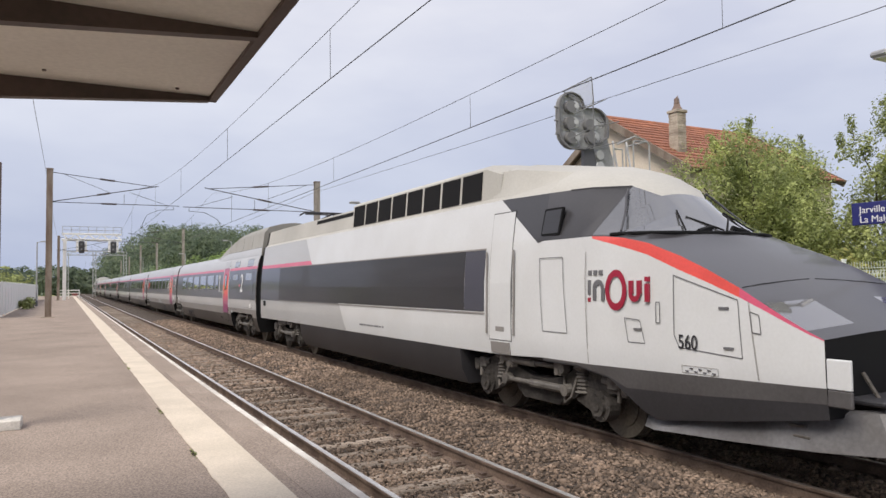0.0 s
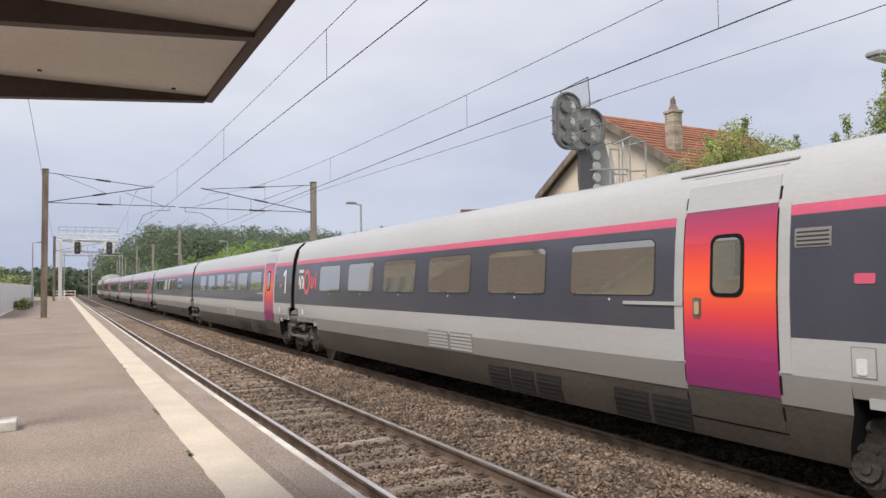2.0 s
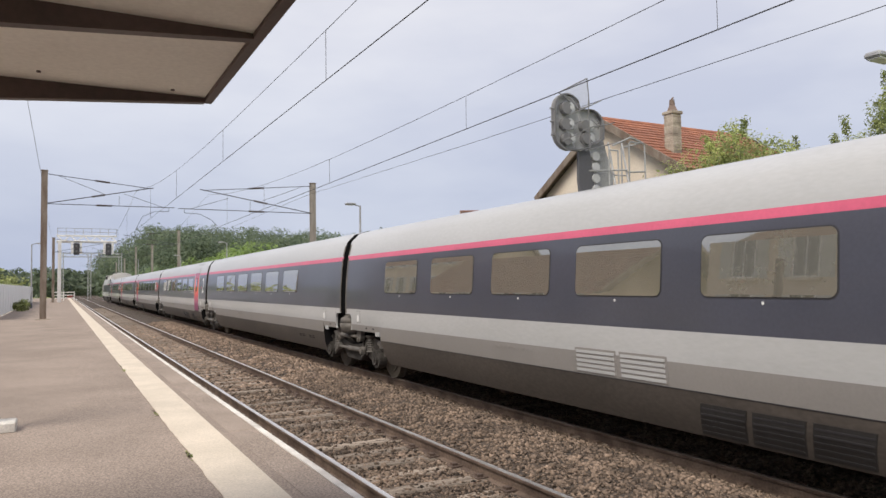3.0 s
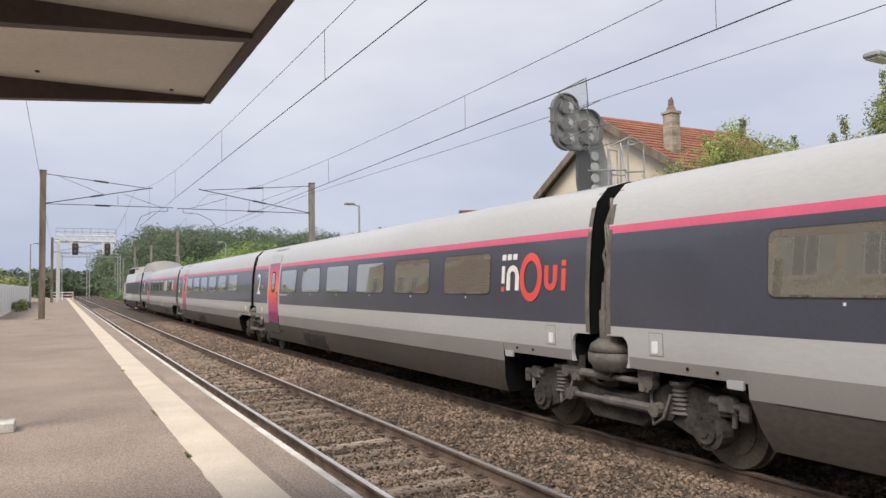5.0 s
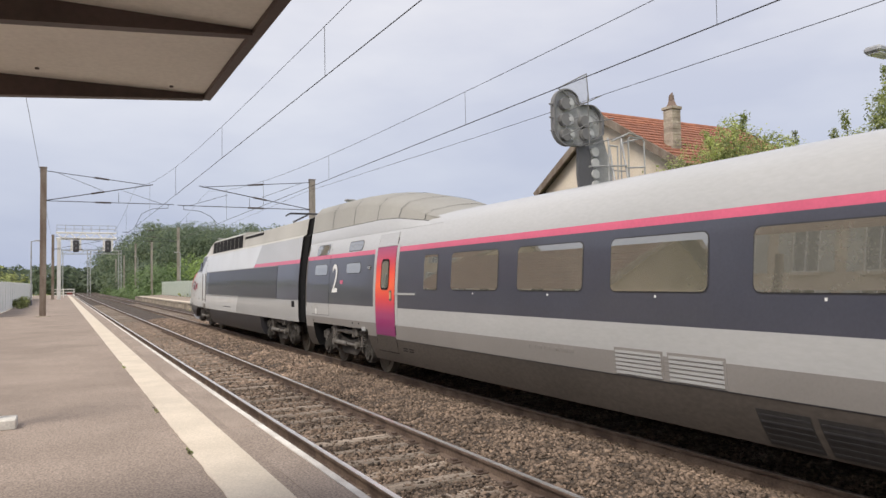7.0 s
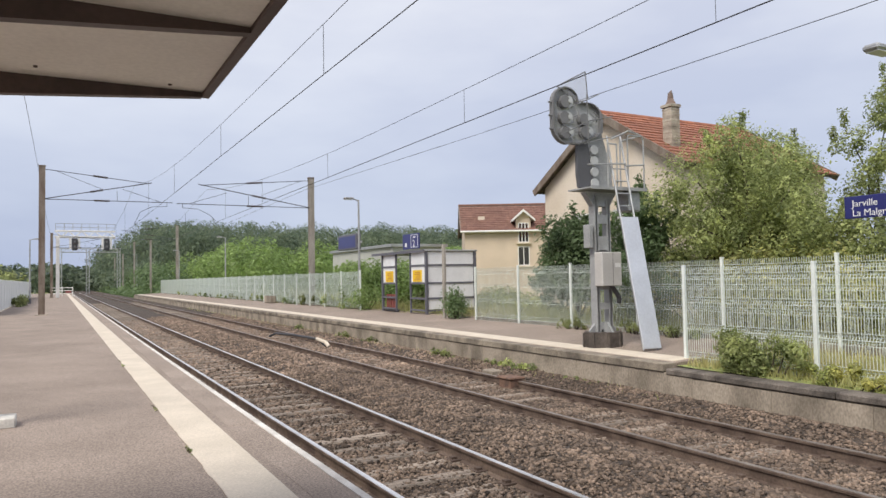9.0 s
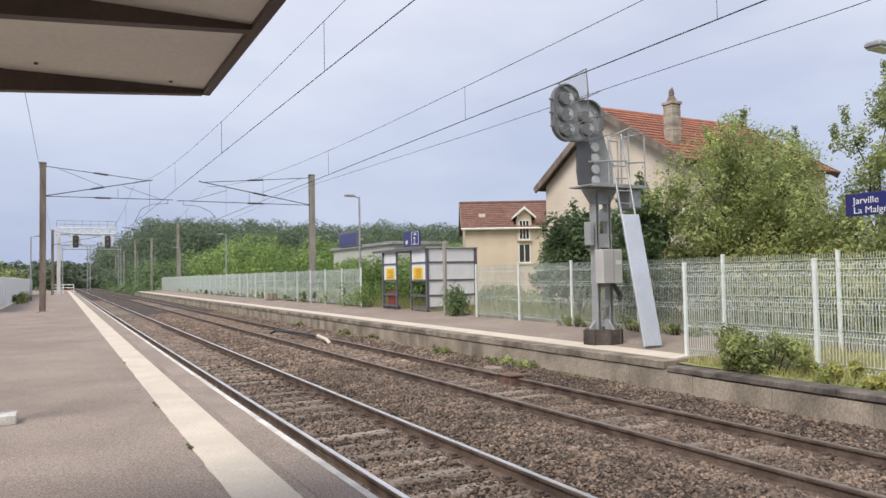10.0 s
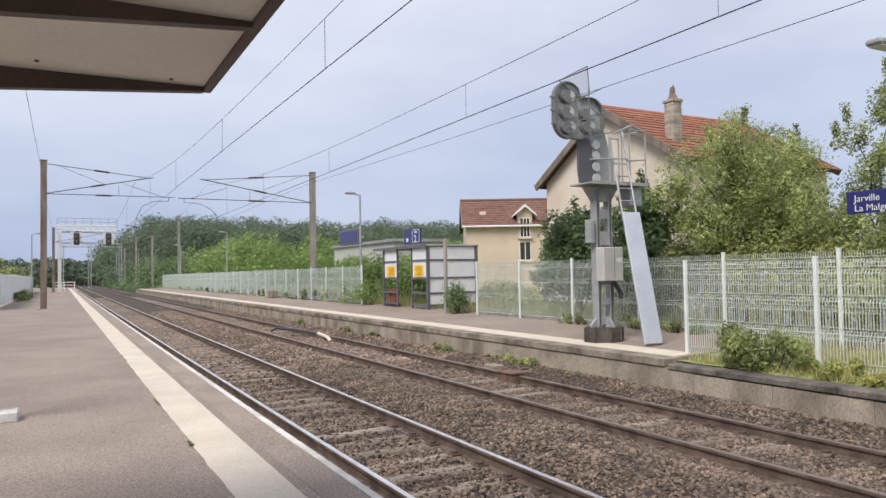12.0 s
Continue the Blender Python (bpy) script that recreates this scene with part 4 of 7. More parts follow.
    def pick2(i, k):
        s = nose[i]
        if k == 0:
            return 0
        if k == 1:
            return 11
        if k == 5:
            return 4 if s >= 20.69 else 7 if s >= 18.39 else 1
        if k < 5:
            return 1
        if k == 6:
            return 10 if 20.9 < s < 21.4 else 6
        if s < 18.39:
            return 6 if k == 7 else 5
        if s < 18.69:
            return 8 if k == 7 else 5
        return 8 if s < 19.41 else 6
    # flat black end cap paints the darkness inside the open coupler hatch
    part("nose", loft("nose", rings, mats, pick2, None, 9, 40), None, car, "wedge nose with charcoal hood and coral stripe")
    for s in (-1, 1):
        pts = [(s * (arc_x(q, 2.70) + 0.006), h - q, 2.703) for q in (18.75, 18.9, 19.05, 19.2, 19.33)] + [(0, h - 19.44, 2.71)]
        part("windscreen_seal", tube(bmesh.new(), pts, 0.022, 6), M_T_BLACK, car)
        part("roof_lip", tube(bmesh.new(), [(s * (arc_x(q, 3.40) + 0.002), h - q, 3.405) for q in (17.7, 18.05, 18.4)], 0.006, 6), M_T_GREY, car)
        part("screen_pillar", tube(bmesh.new(), [(s * (arc_x(18.41 + 0.24 * k, 3.36 - 0.32 * k) + 0.004), h - 18.41 - 0.24 * k, 3.36 - 0.32 * k) for k in (0.0, 0.4, 0.8, 1.2, 1.6, 1.95)], 0.016, 6), M_T_HOOD, car)
        part("hood_hatch_line", tube(bmesh.new(), [(s * arc_x(20.6 + 0.1 * k, zc(20.6 + 0.1 * k) + (hc(20.6 + 0.1 * k) - zc(20.6 + 0.1 * k)) * f), h - 20.6 - 0.1 * k, zc(20.6 + 0.1 * k) + (hc(20.6 + 0.1 * k) - zc(20.6 + 0.1 * k)) * f + 0.002) for k, f in ((1.0, 0.1), (0.6, 0.5), (0.3, 0.8), (0.1, 0.95), (0.0, 0.995))], 0.005, 5), M_T_INK, car)
    # sloping apron: two bent steel sheets meeting at the centre
    edge = [(1.20, 19.2, 0.44, 0.33), (1.17, 20.4, 0.64, 0.40), (1.10, 21.3, 0.79, 0.46), (0.95, 21.95, 0.89, 0.51), (0.55, 22.35, 0.93, 0.54), (0.0, 22.45, 0.94, 0.54)]
    v, f = [], []
    for x, q, zt, zb in edge + [(-x, q, zt, zb) for x, q, zt, zb in edge[-2::-1]]:
        v += [(x * 0.90, h - q + 0.16, zt), (x * 0.96, h - q + 0.08, zt - 0.02), (x * 1.04, h - q - 0.10, zb), (x * 0.98, h - q + 0.12, zb)]
    n = len(v) // 4
    for i in range(n - 1):
        f += [(4 * i + k, 4 * i + (k + 1) % 4, 4 * i + 4 + (k + 1) % 4, 4 * i + 4 + k) for k in range(4)]
    f += [(0, 3, 2, 1), (4 * n - 4, 4 * n - 3, 4 * n - 2, 4 * n - 1)]
    part("front_apron", mesh_of("front_apron", v, f, M_T_APRON), None, car, "grey sloping front apron")
    for s in (-1, 1):
        for k in (0, 1):
            part("apron_step", cubes((min(s * 1.02, s * 1.13), max(s * 1.02, s * 1.13), h - 21.25 - 0.05 * k, h - 21.07 - 0.05 * k, 0.66 - 0.10 * k, 0.685 - 0.10 * k), bevel=0.006), M_T_DRUM, car)
    bm = bmesh.new()
    rod(bm, (0, h - 21.4, 1.0), (0, h - 22.35, 1.0), 0.16, 12)
    rod(bm, (0, h - 22.2, 1.0), (0, h - 22.5, 1.0), 0.28, 20)
    part("coupler", bm, M_T_BOGIE, car)
    part("coupler_ring", rod(bmesh.new(), (0, h - 22.5, 1.0), (0, h - 22.55, 1.0), 0.24, 20), M_T_DRUM, car)
    part("coupler_bowl", cubes((-0.95, 0.95, h - 21.95, h - 21.585, 0.93, 0.99), bevel=0.02), M_T_INK, car)
    part("coupler_hose", tube(bmesh.new(), [(-0.7, h - 21.6, 1.2), (-0.75, h - 21.8, 0.95), (-0.6, h - 22.0, 0.82), (-0.3, h - 22.2, 0.85)], 0.02, 6), M_T_BOGIE, car)

    def lines(name, pts, s, mat, wide=0.011):
        """Thin closed seam on the nose side through (along, height) corners."""
        vs, fs = [], []
        for (a, za), (b, zb) in zip(pts, pts[1:] + pts[:1]):
            d = math.hypot(b - a, zb - za)
            u, w = -(zb - za) / d * wide / 2, (b - a) / d * wide / 2
            for k in range(4):
                p0, p1 = k / 4, (k + 1) / 4
                base_ = len(vs)
                for p, sg in ((p0, 1), (p1, 1), (p1, -1), (p0, -1)):
                    q, z = a + (b - a) * p + sg * u, za + (zb - za) * p + sg * w
                    vs.append((s * (side_at(z, P) * wd(q) + 0.006), h - q, z))
                fs.append((base_, base_ + 1, base_ + 2, base_ + 3))
        part(name, mesh_of(name, vs, fs, mat), None, car)
    HOUSING = [(1.186, 3.47), (1.135, 4.04), (1.0, 4.12), (0.5, 4.16), (0.0, 4.17)]
    hr = [[(x * (1 if k < 2 else 0.99), h - q, z - (0 if k < 2 else 0.15 if z > 3.6 else 0)) for x, z in HOUSING] for k, q in enumerate((8.8, 15.3, 15.8))]
    part("louvre_housing", loft("louvre_housing", hr, [M_T_CABROOF], lambda i, k: 0, 0, 0, 35), None, car, "pale grey raised roof housing")
    for s in (-1, 1):
        # long louvred panel along the machine room
        part("side_grille", patch(h - 15.0, h - 2.7, 1.64, 2.64, s, P, 0.008, mats=M_T_PANEL), None, car, "long dark louvred side panel")
        part("side_panel", patch(h - 15.68, h - 15.02, 1.64, 2.64, s, P, 0.010, mats=M_T_BLUE), None, car)
        for z in (1.61, 2.655):
            part("grille_trim", patch(h - 15.69, h - 2.7, z - 0.012, z + 0.012, s, P, 0.014, rows=2, mats=M_T_MID), None, car)
        for i in range(8):
            a = h - 15.25 + 0.80 * i
            part("roof_louvre", patch(a + 0.05, a + 0.75, 3.52, 4.01, s, HOUSING, 0.012, rows=3, mats=M_T_BLACK), None, car, "black louvre in the roof fairing")
        part("pantograph_slot", patch(h - 8.7, h - 5.7, 3.82, 3.92, s, P, 0.006, rows=2, mats=M_T_BLACK), None, car)
        # cab door with rails
        part("door_gap", patch(h - 16.50, h - 15.84, 1.2, 3.22, s, P, 0.003, rows=10, mats=M_T_INK), None, car)
        d = part("door", patch(h - 16.485, h - 15.855, 1.215, 3.205, s, P, 0.009, rows=10, mats=M_T_WHITE), None, car)
        part("handle", patch(h - 16.3, h - 16.05, 1.35, 1.42, s, P, 0.015, rows=2, mats=M_T_MID), None, d)
        for y in (h - 16.58, h - 15.78):
            bm = bmesh.new()
            rod(bm, (s * 1.47, y, 1.3), (s * 1.44, y, 2.6), 0.02, 6)
            part("hand_rail", bm, M_T_MID, car)
        part("cab_step", patch(h - 16.45, h - 15.9, 1.0, 1.18, s, P, 0.02, rows=2, mats=M_T_MID), None, car)
        # side window of the cab
        part("window", patch(h - 17.68, h - 17.24, 2.77, 3.16, s, P, 0.014, 0.02, mats=M_T_BLACK, slant=-0.05), None, car)
        part("pane", patch(h - 17.65, h - 17.27, 2.80, 3.13, s, P, 0.018, 0.015, mats=M_T_PANEL, slant=-0.05), None, car)
        # hatches and marks
        for pts in (((17.23, 2.45), (17.78, 2.45), (17.90, 1.41), (17.33, 1.41)), ((19.04, 1.66), (19.30, 1.64), (19.38, 1.37), (19.10, 1.37)), ((19.83, 2.17), (20.68, 1.90), (20.72, 1.30), (19.90, 1.36), (19.83, 1.50)), ((20.82, 1.78), (20.92, 1.75), (20.94, 1.56), (20.84, 1.57)), ((19.56, 1.86), (19.62, 1.86), (19.62, 1.62), (19.56, 1.62))):
            lines("hatch_seam", list(pts), s, M_T_GREY)
        for pts in (((18.28, 2.5), (18.29, 2.5), (18.34, 1.05), (18.33, 1.05)), ((20.80, 1.88), (20.81, 1.88), (20.90, 1.10), (20.89, 1.10)), ((19.93, 1.165), (20.42, 1.165), (20.42, 1.085), (19.93, 1.085))):
            lines("panel_joint", list(pts), s, M_T_MID, 0.006)
        for a, z in ((20.45, 1.80), (20.50, 1.38), (19.20, 1.52)):
            part("hatch_latch", patch(h - a - 0.12, h - a, z, z + 0.025, s, P, 0.012, rows=2, mats=M_T_GREY, wf=wy), None, car)
        emblem(car, h - 18.34 if s < 0 else h - 19.52, 1.86, 1.18, s, [(x * 0.984, z) for x, z in P], M_T_GREY, M_T_CRIMSON, M_T_GREY)
        for q in range(7):
            part("label_bar", patch(h - 20.38 + 0.06 * q, h - 20.34 + 0.06 * q, 1.10 + 0.03 * (q % 2), 1.115 + 0.03 * (q % 2), s, P, 0.010, rows=2, mats=M_T_GREY, wf=wy), None, car)
        if unit:
            numeral(car, unit, h - 20.03, 1.35, 0.225, s, M_T_INK, [(x * 0.955, z) for x, z in P], "unit_number")
        for i in range(10):
            part("registration_bar", patch(h - 11.4 + 0.15 * i, h - 11.32 + 0.15 * i + 0.02 * (i % 3), 1.16, 1.20, s, P, 0.006, rows=2, mats=M_T_GREY), None, car)
        part("tail_box", patch(h - 0.95, h - 0.65, 1.4, 1.58, s, P, 0.008, rows=2, mats=M_T_BLACK), None, car)
        bm = bmesh.new()
        for (qa, za), (qb, zb) in (((19.32, 2.74), (18.98, 3.02)), ((19.40, 2.74), (19.10, 2.93))):
            rod(bm, (s * (arc_x(qa, za) + 0.03), h - qa, za), (s * (arc_x(qb, zb) + 0.03), h - qb, zb), 0.013, 5)
        rod(bm, (s * (arc_x(19.36, 2.73) + 0.02), h - 19.36, 2.72), (s * (arc_x(19.34, 2.76) + 0.04), h - 19.34, 2.78), 0.035, 6)
        part("wiper", bm, M_T_BLACK, car)
        bm = bmesh.new()
        box(bm, s * 1.245 - 0.02, s * 1.245 + 0.02, h - 21.84, h - 21.60, 1.09, 1.37, bevel=0.01)
        part("hatch_flap", bm, M_T_WHITE, car)
        part("hatch_flap", cubes((min(s * 1.22, s * 1.262), max(s * 1.22, s * 1.262), h - 21.84, h - 21.60, 0.93, 1.086), bevel=0.01), M_T_SILL, car)
    bogie(car, h - 3.0, 1.4, False)
    bogie(car, h - 16.85, 1.45, False)
    # folded pantograph between the roof fairings
    bm = bmesh.new()
    for s in (-1, 1):
        tube(bm, [(s * 0.5, h - 3.2, 4.05), (s * 0.35, h - 4.6, 4.22), (s * 0.2, h - 3.4, 4.36)], 0.03, 6)
        rod(bm, (s * 0.5, h - 3.2, 3.9), (s * 0.5, h - 3.2, 4.1), 0.07, 8)
    rod(bm, (-0.8, h - 3.4, 4.4), (0.8, h - 3.4, 4.4), 0.03, 6)
    rod(bm, (-0.7, h - 3.15, 4.38), (0.7, h - 3.15, 4.38), 0.03, 6)
    for s in (-1, 1):
        tube(bm, [(s * 0.8, h - 3.4, 4.4), (s * 0.95, h - 3.35, 4.3)], 0.025, 6)
    part("pantograph", bm, M_T_INK, car, "dark folded pantograph")
    car.scale = (1, stretch, 1)
    # joint to the first coach
    gangway(car, h - 0.28, h + 0.22, POWER, 0.06, 4.0)
    return car


W7 = [(a, a + 1.54, 1.93, 2.60) for a in (3.78, 5.88, 7.98, 10.08, 12.18, 14.30)]
W_END = [(7.74, 8.3, 1.93, 2.60)] + [(a, a + 1.53, 1.93, 2.60) for a in (8.8, 10.85, 12.9, 14.97, 17.03)]
W_TOP = [(1.24, 2.24, 2.28, 2.58), (1.24, 2.24, 2.81, 3.09), (3.61, 4.53, 2.30, 2.56), (3.61, 4.53, 2.83, 3.07), (4.92, 5.14, 2.37, 2.47)]
CARS = []
p1 = power_car("leading power car, white with charcoal hood and coral stripe", "560", 0.97)
CARS.append((p1, -22.15 / 2 * 0.97, 0))
y = 0.0
specs = [("2", True, False), ("1", False, True), ("1", False, False), ("", False, False), ("2", False, False), ("2", True, True), ("2", True, False), ("2", True, True)]
for i, (k, rev, logo) in enumerate(specs):
    if i in (0, 7):
        L = 21.0
        car = coach(L, 4.95, 2.2, W_END + W_TOP, (5.46, 6.44), "grey and slate blue end coach with pink stripe and roof fairing", number_at=[("2", 2.85)] + ([("1", 7.42)] if i == 0 else []), logo_at=19.65 if logo else None, fairing=True, rev=i == 7, vents=(15.0, 15.66, 16.32))
        bogie(car, -L / 2 + 3.15, 1.4, False)
        for s in (-1, 1):
            if i == 7:
                for a in (12.95, 13.82):
                    lv = part("louvre", patch(a - L / 2, a + 0.80 - L / 2, 0.93, 1.26, s, COACH, 0.006, rows=3, mats=M_T_MID), None, car)
                    for q in range(6):
                        part("louvre_slat", patch(a + 0.03 - L / 2, a + 0.77 - L / 2, 0.945 + 0.05 * q, 0.975 + 0.05 * q, s, COACH, 0.016, rows=2, mats=M_T_LIGHT), None, lv)
            part("hatch_seam", patch(1.05 - L / 2, 2.40 - L / 2, 1.26, 3.22, s, COACH, 0.002, 0.03, mats=M_T_INK, rows=10), None, car)
            part("hatch", patch(1.06 - L / 2, 2.39 - L / 2, 2.81, 3.21, s, COACH, 0.0035, 0.02, mats=M_T_LIGHT), None, car)
            part("hatch", patch(1.06 - L / 2, 2.39 - L / 2, 2.71, 2.81, s, COACH, 0.0035, mats=M_T_PINK, rows=2), None, car)
            part("hatch", patch(1.06 - L / 2, 2.39 - L / 2, 1.56, 2.71, s, COACH, 0.0035, mats=M_T_BLUE, rows=8), None, car)
            part("hatch", patch(1.06 - L / 2, 2.39 - L / 2, 1.27, 1.56, s, COACH, 0.0035, mats=M_T_LIGHT, rows=3), None, car)
        bogie(car, L / 2, 1.5)
        turn = 0 if i == 0 else 180
    else:
        L = 18.3
        bar = i == 3
        car = coach(L, 1.5, 2.2, [(a - 0.1, b - 0.1, z0, z1) for a, b, z0, z1 in W7] if rev else W7, None if bar else (2.2, 3.34), "grey and slate blue passenger coach with pink stripe" + ("" if bar else " and orange doors"), number_at=None if bar else [(k, 0.9)], logo_at=16.9 if logo else None, rev=rev, vents=() if bar else ((6.9, 7.5, 8.1) if i == 6 else (5.8, 6.45, 7.1)) if rev else (3.4, 4.05, 5.7, 6.35, 7.0))
        if i in (1, 2):
            for s in (-1, 1):
                for a in (7.92, 8.76):
                    lv = part("louvre", patch(a - L / 2, a + 0.78 - L / 2, 0.94, 1.26, s, COACH, 0.006, rows=3, mats=M_T_MID), None, car)
                    for q in range(5):
                        part("louvre_slat", patch(a + 0.03 - L / 2, a + 0.75 - L / 2, 0.955 + 0.06 * q, 0.99 + 0.06 * q, s, COACH, 0.014, rows=2, mats=M_T_LIGHT), None, lv)
        turn = 180 if rev else 0
        if i not in (6,):
            bogie(car, (L / 2) * (-1 if turn else 1), 1.5)
    CARS.append((car, y + L / 2, turn))
    y += L
p2 = power_car("trailing power car, white and slate with charcoal hood", "", 0.95)
CARS.append((p2, y + 22.15 / 2 * 0.95, 180))
# ---------------------------------------------------------------- station canopy and near platform
M_WALL = material("beige_render_wall", (0.58, 0.47, 0.37), 0.9, var=0.08, scale=0.7, fine=25, bump=0.12, second=(0.50, 0.405, 0.32))
M_WALL_B = material("pale_stone_wall", (0.63, 0.555, 0.465), 0.9, var=0.1, scale=0.8, fine=20, bump=0.15, second=(0.56, 0.475, 0.38))
M_TILE = material("orange_clay_tile", (0.36, 0.145, 0.085), 0.85, var=0.2, scale=2, fine=20, bump=0.2, second=(0.25, 0.105, 0.07), isl=0.3)
M_TILE_B = material("brown_clay_tile", (0.20, 0.105, 0.08), 0.85, var=0.2, scale=2, fine=20, bump=0.2, second=(0.16, 0.08, 0.06), isl=0.3)
M_FRAME_W = plain("white_window_frame", (0.75, 0.74, 0.72), 0.4)
M_PANE = glass("house_window_glass", (0.03, 0.032, 0.035), ior=1.6)
M_SHUTTER = plain("grey_shutter", (0.42, 0.42, 0.40), 0.6)
M_BLUE = plain("station_sign_blue", (0.018, 0.022, 0.14), 0.4, coat=0.3)
M_BLUE_D = plain("display_back_blue", (0.012, 0.016, 0.085), 0.5)
M_YELLOW = plain("yellow_poster", (0.80, 0.52, 0.02), 0.5)
M_SHELTER = plain("grey_shelter_frame", (0.115, 0.115, 0.14), 0.5)
M_FROST = plain("pale_shelter_panel", (0.72, 0.73, 0.75), 0.35)
M_REDWOOD = plain("red_bench", (0.22, 0.06, 0.05), 0.6)
M_SIGNAL = material("signal_grey_paint", (0.38, 0.385, 0.385), 0.6, var=0.1, scale=3, fine=25, bump=0.05, metal=0.2)
M_SIGNAL_D = plain("signal_dark_paint", (0.17, 0.17, 0.175), 0.6)
M_PLINTH = material("dark_brown_plinth", (0.10, 0.082, 0.07), 0.85, var=0.25, scale=4, fine=30, bump=0.3)
M_NECK = plain("dark_neck_paint", (0.10, 0.10, 0.11), 0.6)
M_CABINET = plain("cabinet_grey", (0.50, 0.48, 0.46), 0.5)
M_LENS = plain("pale_lamp_housing", (0.50, 0.51, 0.51), 0.4)


def tapered_beam(y):
    bm = bmesh.new()
    prism(bm, [(0.81, 3.352), (-2.8, 3.352), (-2.8, 3.02), (0.81, 3.325)], "y", y - 0.012, y + 0.012)
    prism(bm, [(0.81, 3.325), (-2.8, 3.02), (-2.8, 3.01), (0.81, 3.315)], "y", y - 0.03, y + 0.03)
    return bm


canopy = thing("platform_canopy", "cantilevered platform canopy, brown steel beams with off-white panels", "canopy", kind="structure")
for i in range(7):
    y = 4.73 - 1.315 * i
    part("beam", tapered_beam(y), M_BROWN, canopy)
    if i < 6:
        part("ceiling_panel", cubes((-2.8, 0.81, y - 1.315 + 0.01, y - 0.01, 3.35, 3.40)), M_CEIL, canopy)
part("edge_beam", cubes((0.81, 0.865, -3.2, 4.775, 3.325, 3.44), bevel=0.004), M_BROWN, canopy)
part("end_fascia", cubes((-2.8, 0.81, 4.745, 4.775, 3.335, 3.44)), M_BROWN, canopy)
part("roof_sheet", cubes((-2.8, 0.85, -3.2, 4.76, 3.445, 3.48)), M_GALV, canopy)
for x, y in ((0.60, 4.60), (-0.12, 4.52)):
    part("screw_cap", rod(bmesh.new(), (x, y, 3.342), (x, y, 3.352), 0.012, 10), M_BROWN, canopy)
for y in (-2.9, 0.9):
    part("post", cubes((-2.75, -2.6, y - 0.08, y + 0.08, 0.55, 3.05)), M_BROWN, canopy)

sign_post = thing("information_post", "dark brown sign post on a white concrete block", "sign post")
part("post", cubes((-0.78, -0.66, 9.36, 9.48, 0.62, 3.55)), M_BROWN, sign_post)
part("base_block", cubes((-0.90, -0.42, 9.22, 9.56, 0.545, 0.66), bevel=0.012), M_BLOCK, sign_post, "white concrete base block")

# ribbed pale fence on the far side of the near platform
m_ribs = bmesh.new()
out = [(0.02 if i % 2 else -0.02, i * 0.1) for i in range(26)]
prism(m_ribs, out + [(a + 0.008, b) for a, b in reversed(out)], "z", 0.0, 1.85)
rib_me = bm_mesh("ribbed_panel", m_ribs, M_FENCE_PANEL)
side_fence = thing("panel_fence", "long white ribbed panel fence beside the platform", "fence")
for i in range(24):
    p = part("panel", rib_me, None, side_fence)
    p.location = (-3.15, 44 + 2.52 * i, 0.62)
    part("post", cubes((-3.19, -3.11, 43.96 + 2.52 * i, 44.04 + 2.52 * i, 0.55, 2.52)), M_FENCE, side_fence)

# ---------------------------------------------------------------- overhead line


